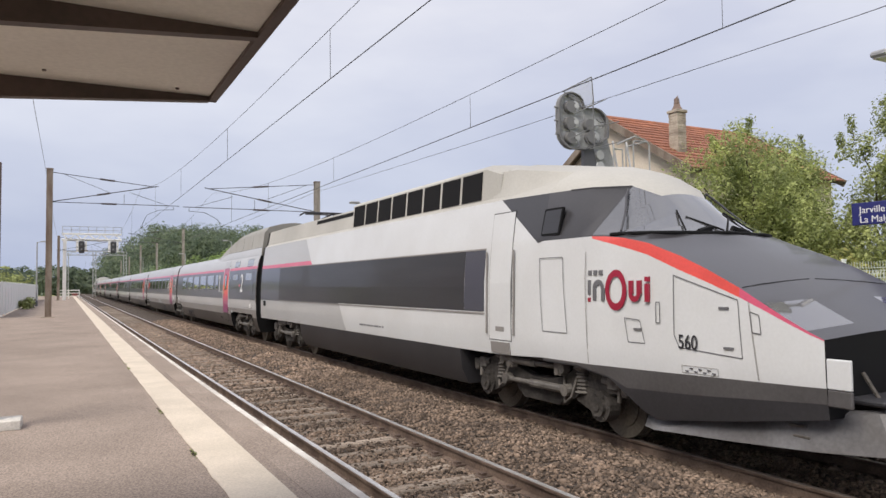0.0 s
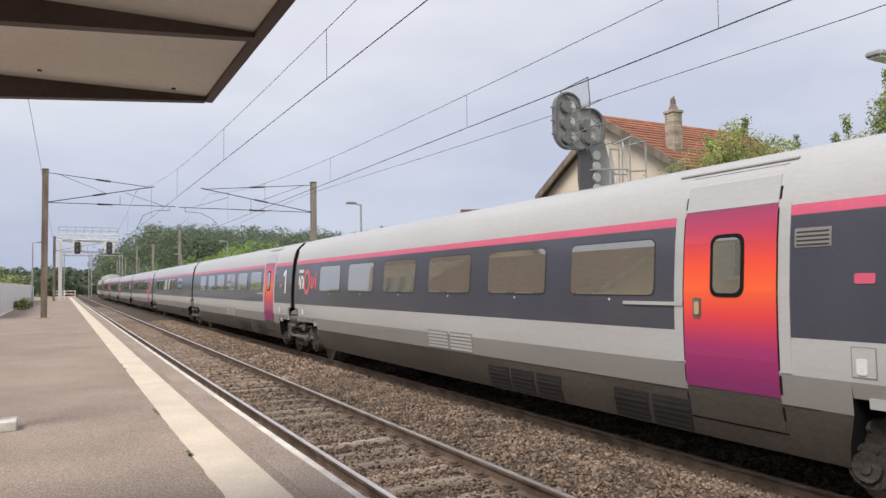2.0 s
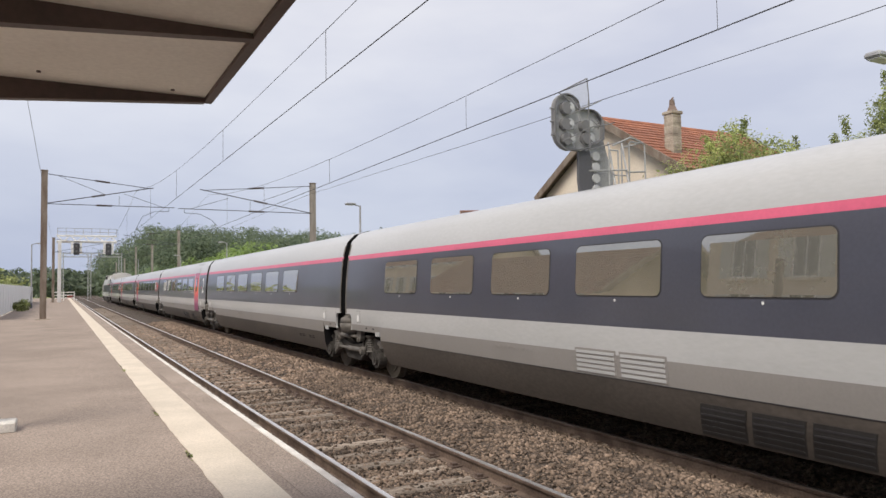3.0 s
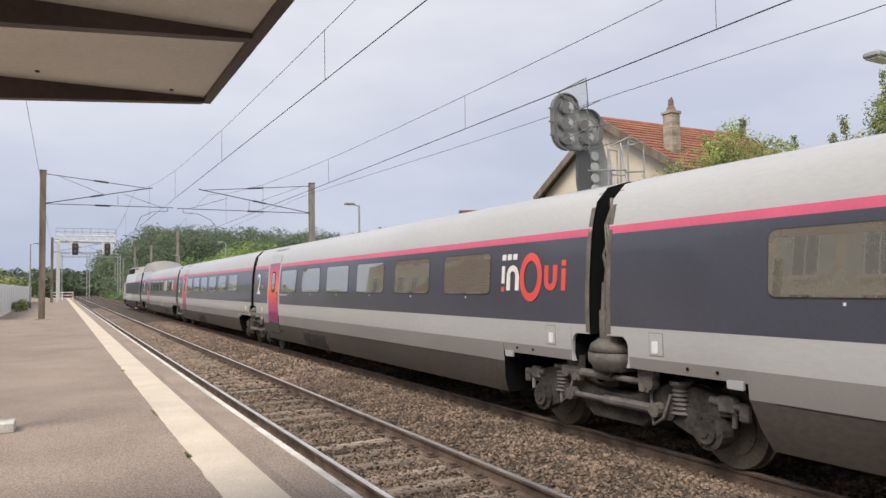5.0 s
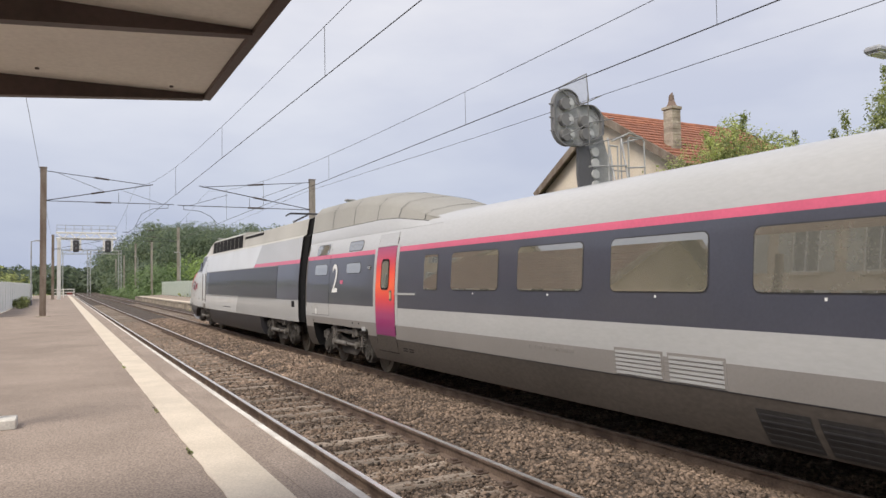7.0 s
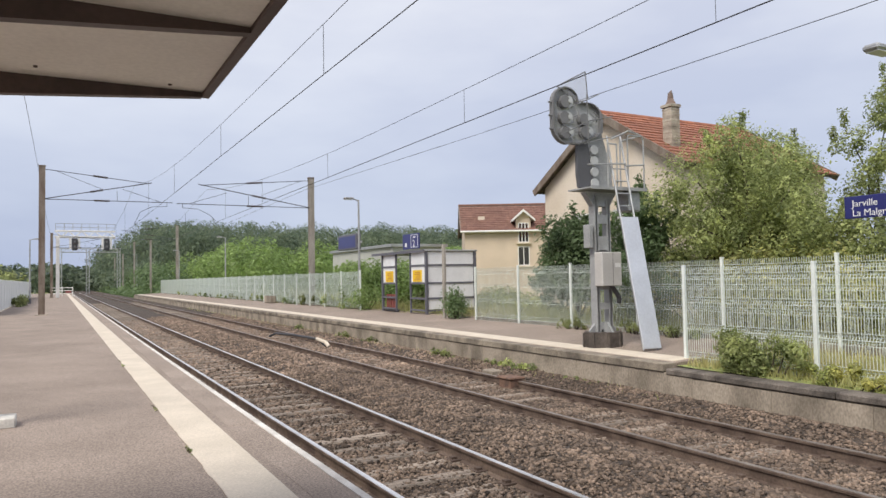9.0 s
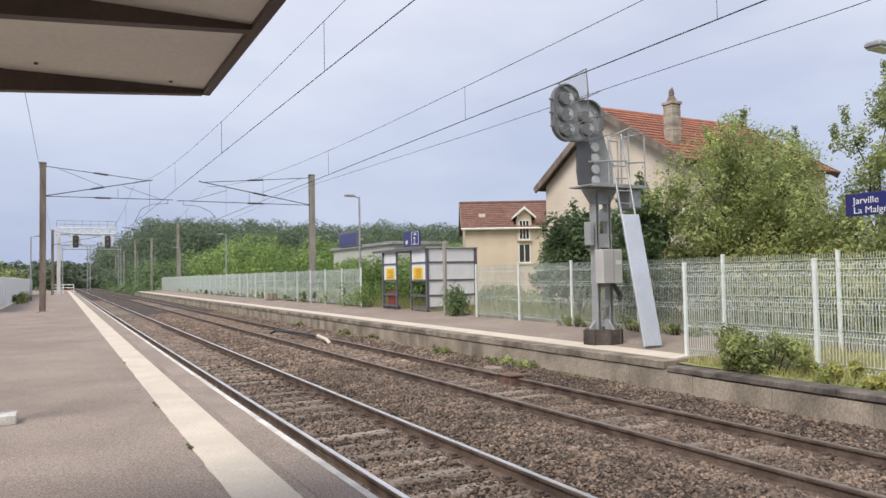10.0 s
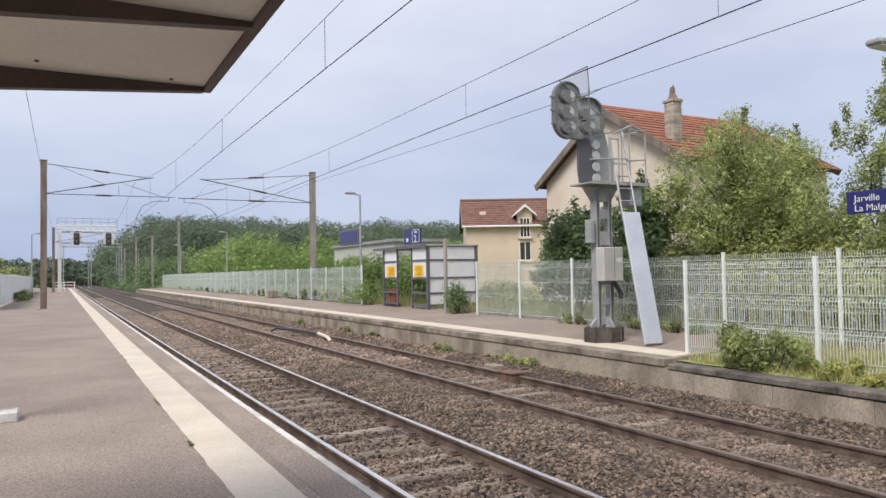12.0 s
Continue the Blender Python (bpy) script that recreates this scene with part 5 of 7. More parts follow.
def mast(x, y, z0, z1, label, reach, arms=True, tie_z=0.15, steel=M_MAST):
    """Steel mast with a cantilever that reaches to x = reach."""
    t = thing("catenary_mast", label, "catenary mast", "overhead line masts")
    bm = bmesh.new()
    box(bm, x - 0.15, x + 0.15, y - 0.14, y - 0.115, z0, z1)
    box(bm, x - 0.15, x + 0.15, y + 0.115, y + 0.14, z0, z1)
    box(bm, x - 0.012, x + 0.012, y - 0.115, y + 0.115, z0, z1)
    part("column", bm, steel, t)
    part("foot_plate", cubes((x - 0.32, x + 0.32, y - 0.3, y + 0.3, z0 - 0.1, z0 + 0.04), bevel=0.02), M_CONCRETE, t)
    s = 1 if reach > x else -1
    if not arms:
        return t
    ztop, zlow = z1 - tie_z, z1 - 1.75

    def ins(a, b, k0, k1, r=0.06):
        a, b = Vector(a), Vector(b)
        p, q = a.lerp(b, k0), a.lerp(b, k1)
        ln = (q - p).length
        bm = turned_body([(r if i % 3 else r * 0.5, ln * i / 27) for i in range(28)], 10)
        bmesh.ops.transform(bm, matrix=Matrix.Translation(p) @ (q - p).to_track_quat("Z", "Y").to_matrix().to_4x4(), verts=bm.verts)
        part("insulator", bm, M_INSULATOR, t)
    e = (reach + s * 0.75, y, ztop - 0.55)
    part("top_tie", rod(bmesh.new(), (x, y, ztop), e, 0.019, 6), M_ARM, t)
    part("strut", rod(bmesh.new(), (x, y, zlow), (reach + s * 0.9, y, ztop - 0.5), 0.024, 6), M_ARM, t)
    part("registration_arm", rod(bmesh.new(), (x, y, zlow), (reach + s * 2.0, y, zlow + 0.02), 0.020, 6), M_ARM, t)
    ins((x, y, ztop), e, 0.46, 0.6)
    ins((x, y, zlow), (reach + s * 0.9, y, ztop - 0.5), 0.42, 0.54)
    ins((x, y, zlow), (reach + s * 2.0, y, zlow), 0.38, 0.5)
    part("stay", rod(bmesh.new(), (x + s * 0.6, y, ztop - 0.06), (x + s * 2.9, y, zlow + 0.62), 0.012, 5), M_ARM, t)
    part("stay", rod(bmesh.new(), (reach - s * 0.6, y, ztop - 0.92), (reach + s * 1.4, y, zlow + 0.02), 0.012, 5), M_ARM, t)
    part("hanger", rod(bmesh.new(), (x + s * 3.6, y, zlow + 0.01), (x + s * 3.6, y, zlow + 0.55), 0.012, 5), M_ARM, t)
    part("steady_arm", tube(bmesh.new(), [(reach + s * 1.7, y, zlow), (reach + s * 1.7, y, zlow - 0.2), (reach + s * 0.9, y, zlow - 0.25), (reach + s * 0.3, y, zlow - 0.55), (reach, y, 5.42)], 0.014, 5), M_ARM, t)
    part("cap", cubes((x - 0.17, x + 0.17, y - 0.16, y + 0.16, z1 - 0.02, z1 + 0.03)), M_MAST, t)
    return t


mast(-0.80, 42.6, 0.55, 8.4, "rust brown steel catenary mast with cantilever on the platform", X_A)
mast(12.85, 39.6, 0.70, 8.05, "grey steel catenary mast with cantilever beside the fence", X_B, steel=M_MAST_GREY)
mast(-0.80, 98.0, 0.55, 8.4, "distant steel catenary mast with cantilever", X_A)
mast(12.9, 93.0, 0.70, 9.2, "distant steel catenary mast with cantilever", X_B, steel=M_MAST_GREY)
for far_y in (122.0, 178.0, 205.0):
    mast(12.9, far_y, -0.4, 9.0, "distant slim steel mast beside the line", X_B, arms=False, steel=M_MAST_GREY)
mast(12.9, 150.0, -0.4, 10.2, "distant steel catenary mast with cantilever", X_B, steel=M_MAST_GREY)
mast(-0.80, -17.0, 0.55, 8.4, "steel catenary mast with cantilever on the platform", X_A)
mast(12.85, -16.0, 0.5, 8.05, "grey steel catenary mast with cantilever beside the fence", X_B, steel=M_MAST_GREY)


def messenger(y, base=6.16):
    """Height of the carrying wire: low in the middle of each span."""
    k = ((y + 17.0) % 59.6) / 59.6 * 2 - 1
    return base + 1.45 * abs(k) ** 2.6


for cx, zc_, nm in ((X_A, 5.37, "near"), (X_B, 5.36, "far")):
    w = thing("overhead_line", "dark overhead contact line with droppers above the track", "overhead line", "overhead lines")
    ys = [-40 + 2.0 * i for i in range(121)]
    part("carrying_wire", tube(bmesh.new(), [(cx, q, messenger(q, 6.17 if nm == "near" else 6.06)) for q in ys], 0.0065, 4), M_WIRE, w)
    part("contact_wire", tube(bmesh.new(), [(cx, -40, zc_), (cx, 60, zc_), (cx, 200, zc_)], 0.0095, 4), M_WIRE, w)
    for q in (2.2, 6.23, 10.6, 18.7, 27.1, 35.5, 49, 57, 66, 75, 84) if nm == "near" else (-1, 6.23, 12.7, 21.3, 29.5, 37, 50, 59, 68, 77):
        part("dropper", rod(bmesh.new(), (cx, q, zc_), (cx, q, messenger(q, 6.17 if nm == "near" else 6.06)), 0.005, 4), M_WIRE, w)
for pts, nm in (([(12.3, -30, 6.9), (12.0, 7.2, 6.62), (12.1, 20, 6.82), (12.5, 39.5, 7.35), (12.5, 66, 7.0), (12.6, 94, 7.9)], "feeder"), ([(-0.98, -17, 8.35), (-0.98, 12, 7.95), (-0.98, 42.6, 8.3), (-0.98, 70, 8.0), (-0.98, 98, 8.3)], "feeder")):
    thing("feeder_wire", "thin dark feeder wire strung along the masts", "wire", "feeder wires", bm=tube(bmesh.new(), pts, 0.008, 4), mat=M_WIRE)

# ---------------------------------------------------------------- signal


def arc(cx, cz, r, a0, a1, n):
    return [(cx + r * math.cos(radians(a0 + (a1 - a0) * i / n)), cz + r * math.sin(radians(a0 + (a1 - a0) * i / n))) for i in range(n + 1)]


def signal(y):
    t = thing("railway_signal", "grey steel railway signal, unlit, with target plate and service platform", "railway signal")
    cx = 10.32
    bm = bmesh.new()
    prism(bm, [(cx + 0.42 * math.cos(radians(22.5 + 45 * i)), y + 0.40 * math.sin(radians(22.5 + 45 * i))) for i in range(8)], "z", 0.56, 0.90)
    part("plinth", bm, M_PLINTH, t, "dark octagonal plinth")
    for i in range(8):
        a = radians(22.5 + 45 * i)
        bm = bmesh.new()
        box(bm, -0.02, 0.02, -0.03, 0.03, 0.58, 0.88, m=Matrix.Translation((cx + 0.42 * math.cos(a), y + 0.40 * math.sin(a), 0)) @ Matrix.Rotation(a, 4, "Z"))
        part("plinth_rib", bm, M_PLINTH, t)
    bm = bmesh.new()
    prism(bm, [(cx - 0.36, 0.90), (cx + 0.36, 0.90), (cx + 0.36, 0.94), (cx + 0.2, 1.10), (cx - 0.2, 1.10), (cx - 0.36, 0.94)], "y", y - 0.03, y + 0.03)
    prism(bm, [(y - 0.34, 0.90), (y + 0.34, 0.90), (y + 0.18, 1.1), (y - 0.18, 1.1)], "x", cx - 0.03, cx + 0.03)
    part("foot_gusset", bm, M_SIGNAL, t)
    for s in (-1, 1):
        bm = bmesh.new()
        x = cx + s * 0.185
        box(bm, x - 0.03, x + 0.03, y - 0.10, y + 0.10, 0.9, 3.8)
        box(bm, x - 0.07 if s > 0 else x, x if s > 0 else x + 0.07, y - 0.10, y - 0.085, 0.9, 3.8)
        part("column_channel", bm, M_SIGNAL, t)
    for z0, z1 in ((0.95, 1.1), (1.38, 1.52), (1.8, 2.65), (2.62, 2.95), (3.22, 3.42), (3.72, 3.86)):
        part("column_plate", cubes((cx - 0.2, cx + 0.2, y - 0.098, y - 0.085, z0, z1)), M_SIGNAL, t)
    part("cabinet", cubes((cx - 0.27, cx + 0.27, y - 0.36, y - 0.105, 1.88, 2.6), bevel=0.015), M_CABINET, t, "pale grey equipment cabinet")
    part("cabinet_seam", cubes((cx + 0.02, cx + 0.028, y - 0.364, y - 0.3, 1.89, 2.59)), M_SIGNAL_D, t)
    part("cabinet_plate", cubes((cx + 0.08, cx + 0.23, y - 0.366, y - 0.3, 2.28, 2.37)), M_FRAME_W, t, "small white plate")
    part("conduit", tube(bmesh.new(), [(cx + 0.1, y - 0.2, 1.9), (cx + 0.32, y - 0.2, 1.62), (cx + 0.3, y - 0.2, 1.5)], 0.05, 8), M_DARK, t)
    part("side_box", cubes((cx - 0.38, cx - 0.27, y - 0.1, y + 0.1, 2.7, 3.2), bevel=0.01), M_SIGNAL, t)
    # service platform
    bm = cubes((9.72, 11.28, y - 0.45, y + 0.3, 3.94, 3.97))
    box(bm, 9.72, 11.28, y - 0.47, y - 0.44, 3.92, 3.99)
    prism(bm, [(cx - 0.22, 3.6), (cx + 0.22, 3.6), (cx + 0.42, 3.9), (cx - 0.45, 3.9)], "y", y - 0.08, y + 0.08)
    part("service_platform", bm, M_SIGNAL, t)
    for pts in ([(10.76, y - 0.45, 3.95), (10.76, y - 0.45, 5.05), (10.80, y - 0.45, 5.12), (11.17, y - 0.45, 5.12), (11.22, y - 0.45, 5.05), (11.22, y - 0.45, 3.95)], [(10.7, y - 0.45, 4.45), (11.22, y - 0.45, 4.5)], [(10.2, y - 0.45, 3.95), (10.2, y - 0.45, 4.9), (10.45, y - 0.45, 4.9), (10.45, y - 0.45, 3.95)],
                [(10.3, y - 0.45, 5.0), (10.75, y - 0.5, 5.2), (11.22, y - 0.40, 5.15), (11.22, y + 0.28, 5.15), (11.22, y + 0.28, 3.95)], [(9.66, y - 0.45, 4.42), (10.7, y - 0.45, 4.5)]):
        part("guard_rail", tube(bmesh.new(), pts, 0.018, 6), M_SIGNAL, t)
    # target: two rounded lobes in one plate, with rim
    o = arc(9.40, 5.74, 0.37, 175, 40, 9) + [(9.74, 5.80)] + arc(10.02, 5.46, 0.37, 100, 0, 8) + [(10.37, 5.2), (10.18, 5.08), (9.98, 5.0), (9.72, 4.90)] + arc(9.40, 5.26, 0.37, 285, 185, 7)
    bm = bmesh.new()
    prism(bm, o, "y", y - 0.04, y - 0.01)
    part("target_plate", bm, M_SIGNAL, t)
    mid = (sum(p[0] for p in o) / len(o), sum(p[1] for p in o) / len(o))
    bm = bmesh.new()
    n = len(o)
    inn = [(mid[0] + (p[0] - mid[0]) * 0.93, mid[1] + (p[1] - mid[1]) * 0.95) for p in o]
    for i in range(n):
        k = (i + 1) % n
        q = [(o[i][0], o[i][1]), (o[k][0], o[k][1]), (inn[k][0], inn[k][1]), (inn[i][0], inn[i][1])]
        prism(bm, q, "y", y - 0.13, y - 0.03)
    part("target_rim", bm, M_SIGNAL_D, t)
    for x, z in ((9.42, 5.80), (9.40, 5.46), (9.42, 5.14), (9.92, 5.46), (9.95, 5.20)):
        bm = bmesh.new()
        rod(bm, (x - 0.07, y - 0.16, z - 0.02), (x - 0.07, y - 0.04, z - 0.02), 0.13, 16)
        part("lamp_hood", bm, M_SIGNAL_D, t)
        bm = bmesh.new()
        rod(bm, (x + 0.05, y - 0.13, z), (x + 0.04, y - 0.03, z), 0.115, 18, 0.10)
        rod(bm, (x + 0.05, y - 0.17, z), (x + 0.05, y - 0.13, z), 0.05, 12)
        part("lamp_housing", bm, M_LENS, t)
    for x, z in ((9.0, 5.74), (9.0, 5.46), (9.02, 5.18)):
        part("sight_bolt", rod(bmesh.new(), (x - 0.06, y - 0.1, z), (x + 0.05, y - 0.1, z), 0.02, 6), M_SIGNAL_D, t)
    rng = random.Random(4)
    for i in range(10):
        a = (rng.uniform(9.2, 10.1), y - 0.22, rng.uniform(5.0, 5.7))
        b = (a[0] + rng.uniform(-0.3, 0.3), y - 0.2, a[2] + rng.uniform(-0.3, 0.3))
        part("cable", tube(bmesh.new(), [a, ((a[0] + b[0]) / 2 + 0.05, y - 0.28, (a[2] + b[2]) / 2 - 0.05), b], 0.008, 4), M_SIGNAL_D, t)
    for pts in ([(9.1, y - 0.3, 5.02), (9.75, y - 0.42, 5.35), (10.4, y - 0.42, 5.5)], [(9.6, y - 0.42, 4.85), (10.7, y - 0.42, 5.15)], [(9.7, y - 0.42, 5.9), (9.72, y - 0.42, 4.9)], [(9.2, y - 0.42, 5.55), (10.05, y - 0.42, 5.95)]):
        part("guard_wire", tube(bmesh.new(), pts, 0.012, 5), M_SIGNAL_D, t)
    # curved neck with lower lamps
    bm = bmesh.new()
    prism(bm, [(9.72, 4.95), (9.70, 4.3), (9.74, 3.99), (10.12, 3.97), (10.10, 4.5), (9.98, 5.02)], "y", y - 0.06, y + 0.02)
    part("neck_plate", bm, M_NECK, t)
    bm = bmesh.new()
    prism(bm, [(10.0, 5.05), (10.12, 4.5), (10.13, 3.98), (10.70, 4.02), (10.68, 4.45), (10.52, 4.9), (10.38, 5.35)], "y", y - 0.02, y + 0.02)
    part("neck_plate", bm, M_SIGNAL, t)
    for z in (4.82, 4.58, 4.34, 4.10):
        bm = bmesh.new()
        rod(bm, (10.15, y - 0.10, z), (10.15, y - 0.02, z), 0.10, 16)
        part("lamp_housing", bm, M_LENS, t)
    # clear screen over the target
    q = [(9.18, 6.10), (9.95, 6.50), (10.0, 5.90), (9.7, 5.8)]
    bm = bmesh.new()
    for a, b in zip(q, q[1:] + q[:1]):
        rod(bm, (a[0], y - 0.1, a[1]), (b[0], y - 0.1, b[1]), 0.012, 5)
    part("screen_frame", bm, M_SIGNAL_D, t)
    me = bpy.data.materials.new("clear_plastic_screen")
    me.use_nodes = True
    pb = me.node_tree.nodes["Principled BSDF"]
    pb.inputs["Alpha"].default_value, pb.inputs["Roughness"].default_value, pb.inputs["Base Color"].default_value = 0.22, 0.1, (0.45, 0.45, 0.47, 1)
    bm = bmesh.new()
    prism(bm, q, "y", y - 0.104, y - 0.096)
    part("screen", bm, me, t, "hazy clear screen")
    # ladder with climbing guard leaning to the column
    foot, top = Vector((10.40, 10.52, 0.6)), Vector((10.52, y - 0.5, 4.05))
    ax = (top - foot).normalized()
    sd = Vector((0.98, -0.15, 0)).normalized()
    bm = bmesh.new()
    for s in (-0.17, 0.17):
        rod(bm, foot + sd * s, top + sd * s + ax * 1.1, 0.022, 6)
    for i in range(14):
        p = foot + ax * (0.25 + 0.28 * i)
        rod(bm, p - sd * 0.17, p + sd * 0.17, 0.014, 6)
    part("ladder", bm, M_GALV, t)
    nrm = sd.cross(ax).normalized()
    m = Matrix((sd, ax, nrm)).transposed().to_4x4()
    m.translation = foot
    bm = bmesh.new()
    box(bm, -0.21, 0.21, 0.02, 2.78, 0.05, 0.075, bevel=0.006, m=m)
    box(bm, 0.19, 0.21, 0.02, 2.78, -0.05, 0.05, m=m)
    part("climbing_guard", bm, M_ALU, t, "pale aluminium climbing guard")
    part("grey_box", cubes((10.9, 11.24, y - 0.3, y + 0.1, 3.5, 3.92), bevel=0.02), M_GALV, t)
    return t


signal(11.85)

# ---------------------------------------------------------------- wire fences


def wire_panel():
    """Welded mesh panel 2.5 m wide, 1.73 m high, with four stiffening folds."""
    zs, xs = [], []
    for z, x in ((0, 0), (0.12, 0), (0.17, 0.045), (0.22, 0), (0.62, 0), (0.67, 0.045), (0.72, 0), (1.10, 0), (1.15, 0.045), (1.20, 0), (1.52, 0), (1.57, 0.045), (1.62, 0), (1.73, 0)):
        zs.append(z), xs.append(x)
    v, f = [], []
    r = 0.0044
    for i in range(50):
        y = 0.025 + 0.05 * i
        b = len(v)
        for z, x in zip(zs, xs):
            v += [(x - r, y - r, z), (x - r, y + r, z), (x + r, y, z)]
        for j in range(len(zs) - 1):
            for k in range(3):
                a, c = b + 3 * j + k, b + 3 * j + (k + 1) % 3
                f.append((a, c, c + 3, a + 3))
    for z, x in zip(zs, xs):
        if z in (0, 1.73):
            continue
        b = len(v)
        for y in (0.0, 2.5):
            v += [(x - r, y, z - r), (x - r, y, z + r), (x + r, y, z)]
        for k in range(3):
            f.append((b + k, b + (k + 1) % 3, b + (k + 1) % 3 + 3, b + k + 3))
    return mesh_of("mesh_panel", v, f, M_FENCE_OLD)


PANEL = wire_panel()
POST = bm_mesh("fence_post", cubes((-0.03, 0.03, -0.03, 0.03, -0.3, 1.80), (-0.034, 0.034, -0.034, 0.034, 1.79, 1.82), bevel=0.004), M_FENCE)


def wire_fence(x, y0, n, z, label, zs=0.0):
    t = thing("mesh_fence", label, "fence", "wire mesh fences")
    for i in range(n + 1):
        y = y0 + 2.54 * i
        p = part("post", POST, None, t)
        p.location = (x, y, z + zs * i)
        if i < n:
            q = part("mesh_panel", PANEL, None, t)
            q.location = (x, y + 0.02, z + 0.04 + zs * i)
    return t


wire_fence(12.4, -4.83, 10, 0.60, "white welded mesh fence at the back of the platform", 0.005)
wire_fence(12.4, 31.0, 29, 0.72, "long white welded mesh fence behind the distant platform")
wire_fence(10.05, -5.95, 6, 0.45, "white welded mesh fence along the verge")
part("low_wall", cubes((12.46, 12.62, -14, 20.6, 0.2, 0.78)), M_COPING, far_platform, "low concrete wall at the fence foot")
bm = cubes((12.7, 15.6, 20.7, 31.0, -0.3, 0.722))
part("shelter_slab", bm, M_ASPHALT, far_platform)

# ---------------------------------------------------------------- shelter


def shelter():
    t = thing("platform_shelter", "grey framed glazed waiting shelter on the platform", "shelter")
    x0, x1, y0, y1, z0, z1 = 12.55, 14.75, 24.5, 28.7, 0.722, 3.16
    for x in (x0, x1):
        for y in (y0, y1):
            part("post", cubes((x - 0.05, x + 0.05, y - 0.05, y + 0.05, z0, z1)), M_SHELTER, t)
    for y in (25.9, 27.3):
        part("post", cubes((x0 - 0.035, x0 + 0.035, y - 0.035, y + 0.035, z0, z1)), M_SHELTER, t)
    part("roof", cubes((x0 - 0.12, x1 + 0.08, y0 - 0.08, y1 + 0.9, z1, z1 + 0.07), bevel=0.015), M_GALV, t, "flat grey roof with grass on it")
    part("roof_edge", cubes((x0 - 0.15, x0 - 0.122, y0 - 0.08, y1 + 0.9, z1 - 0.03, z1 + 0.08)), M_SHELTER, t)
    for z in (0.85, 1.32, 1.92, 2.62):
        part("rail", cubes((x0, x1, y0 - 0.04, y0 + 0.04, z - 0.035, z + 0.035)), M_SHELTER, t)
        for a, b in ((y0, 25.9), (27.3, y1)):
            part("rail", cubes((x0 - 0.04, x0 + 0.04, a, b, z - 0.035, z + 0.035)), M_SHELTER, t)
    for z0_, z1_ in ((0.9, 1.28), (1.36, 1.88), (1.93, 2.60), (2.66, 3.14)):
        part("side_panel", cubes((x0 + 0.08, x1 - 0.08, y0 - 0.012, y0 + 0.012, z0_, z1_)), M_FROST, t, "pale frosted panel")
    for z0_, z1_ in ((1.93, 2.60), (2.66, 3.14)):
        part("front_panel", cubes((x0 - 0.01, x0 + 0.01, y0 + 0.08, 25.82, z0_, z1_)), M_FROST, t)
        part("front_panel", cubes((x0 - 0.01, x0 + 0.01, 27.38, y1 - 0.08, z0_, z1_)), M_FROST, t)
    part("back_wall", cubes((x1 - 0.03, x1 + 0.03, y0 + 0.1, y1 - 0.1, z0, 1.6)), M_SHELTER, t)
    part("bench", cubes((x1 - 0.6, x1 - 0.15, y0 + 0.3, y1 - 0.3, 1.15, 1.2), (x1 - 0.4, x1 - 0.3, y0 + 0.8, y0 + 0.9, z0, 1.15), (x1 - 0.4, x1 - 0.3, y1 - 0.9, y1 - 0.8, z0, 1.15)), M_SHELTER, t)
    for y in (24.85, 27.55):
        part("poster", cubes((x0 - 0.03, x0 - 0.018, y, y + 0.8, 1.98, 2.44)), M_YELLOW, t, "yellow notice")
        for k in range(5):
            part("poster_line", cubes((x0 - 0.036, x0 - 0.03, y + 0.1, y + 0.65 - 0.08 * (k % 3), 2.05 + 0.07 * k, 2.07 + 0.07 * k)), M_T_CRIMSON, t)
    return t


shelter()
bench = thing("luggage_bench", "dark red slatted bench beside the shelter posts", "bench")
for i in range(4):
    part("slat", cubes((12.62, 12.68, 27.5 + 0.26 * i, 27.7 + 0.26 * i, 0.84, 1.45)), M_REDWOOD, bench)
part("frame", cubes((12.6, 12.72, 27.4, 28.6, 0.722, 0.84)), M_SHELTER, bench)


def blue_sign(y0, y1, z0, z1, x, text, label, size, mat=M_BLUE, posts=(), rows=0.0, up=0.0):
    t = thing("platform_sign", label, "sign", "blue station signs")
    part("board", cubes((x, x + 0.05, y0, y1, z0, z1), bevel=0.008), mat, t)
    for i, s in enumerate(text):
        cu = bpy.data.curves.new("lettering", "FONT")
        cu.body, cu.size, cu.extrude, cu.offset = s, size, 0.003, -size * 0.004
        cu.materials.append(M_T_MARK)
        ob = new("lettering", cu)
        ob.parent = t
        ob.matrix_basis = Matrix(((0, 0, -1, x - 0.004), (-1, 0, 0, y1 - 0.13), (0, 1, 0, z1 - up - size * 0.78 - i * rows), (0, 0, 0, 1)))
    for px_, py in posts:
        part("post", cubes((px_ - 0.04, px_ + 0.04, py - 0.04, py + 0.04, 0.5, z1)), M_GALV, t)
    return t


blue_sign(5.0, 6.98, 2.95, 3.31, 11.25, ["Jarville", "La Malgrange"], "dark blue station name board with white lettering", 0.155, posts=((11.33, 5.3),), rows=0.155, up=0.05)
b2 = blue_sign(25.0, 26.5, 3.30, 3.92, 12.5, [], "dark blue platform number board above the shelter", 0.2)
nb = bpy.data.curves.new("numeral", "FONT")
nb.body, nb.size, nb.extrude, nb.offset = "2", 0.42, 0.003, 0.006
nb.materials.append(M_T_MARK)
no = new("numeral", nb)
no.parent = b2
no.matrix_basis = Matrix(((0, 0, -1, 12.494), (-1, 0, 0, 25.56), (0, 1, 0, 3.37), (0, 0, 0, 1)))
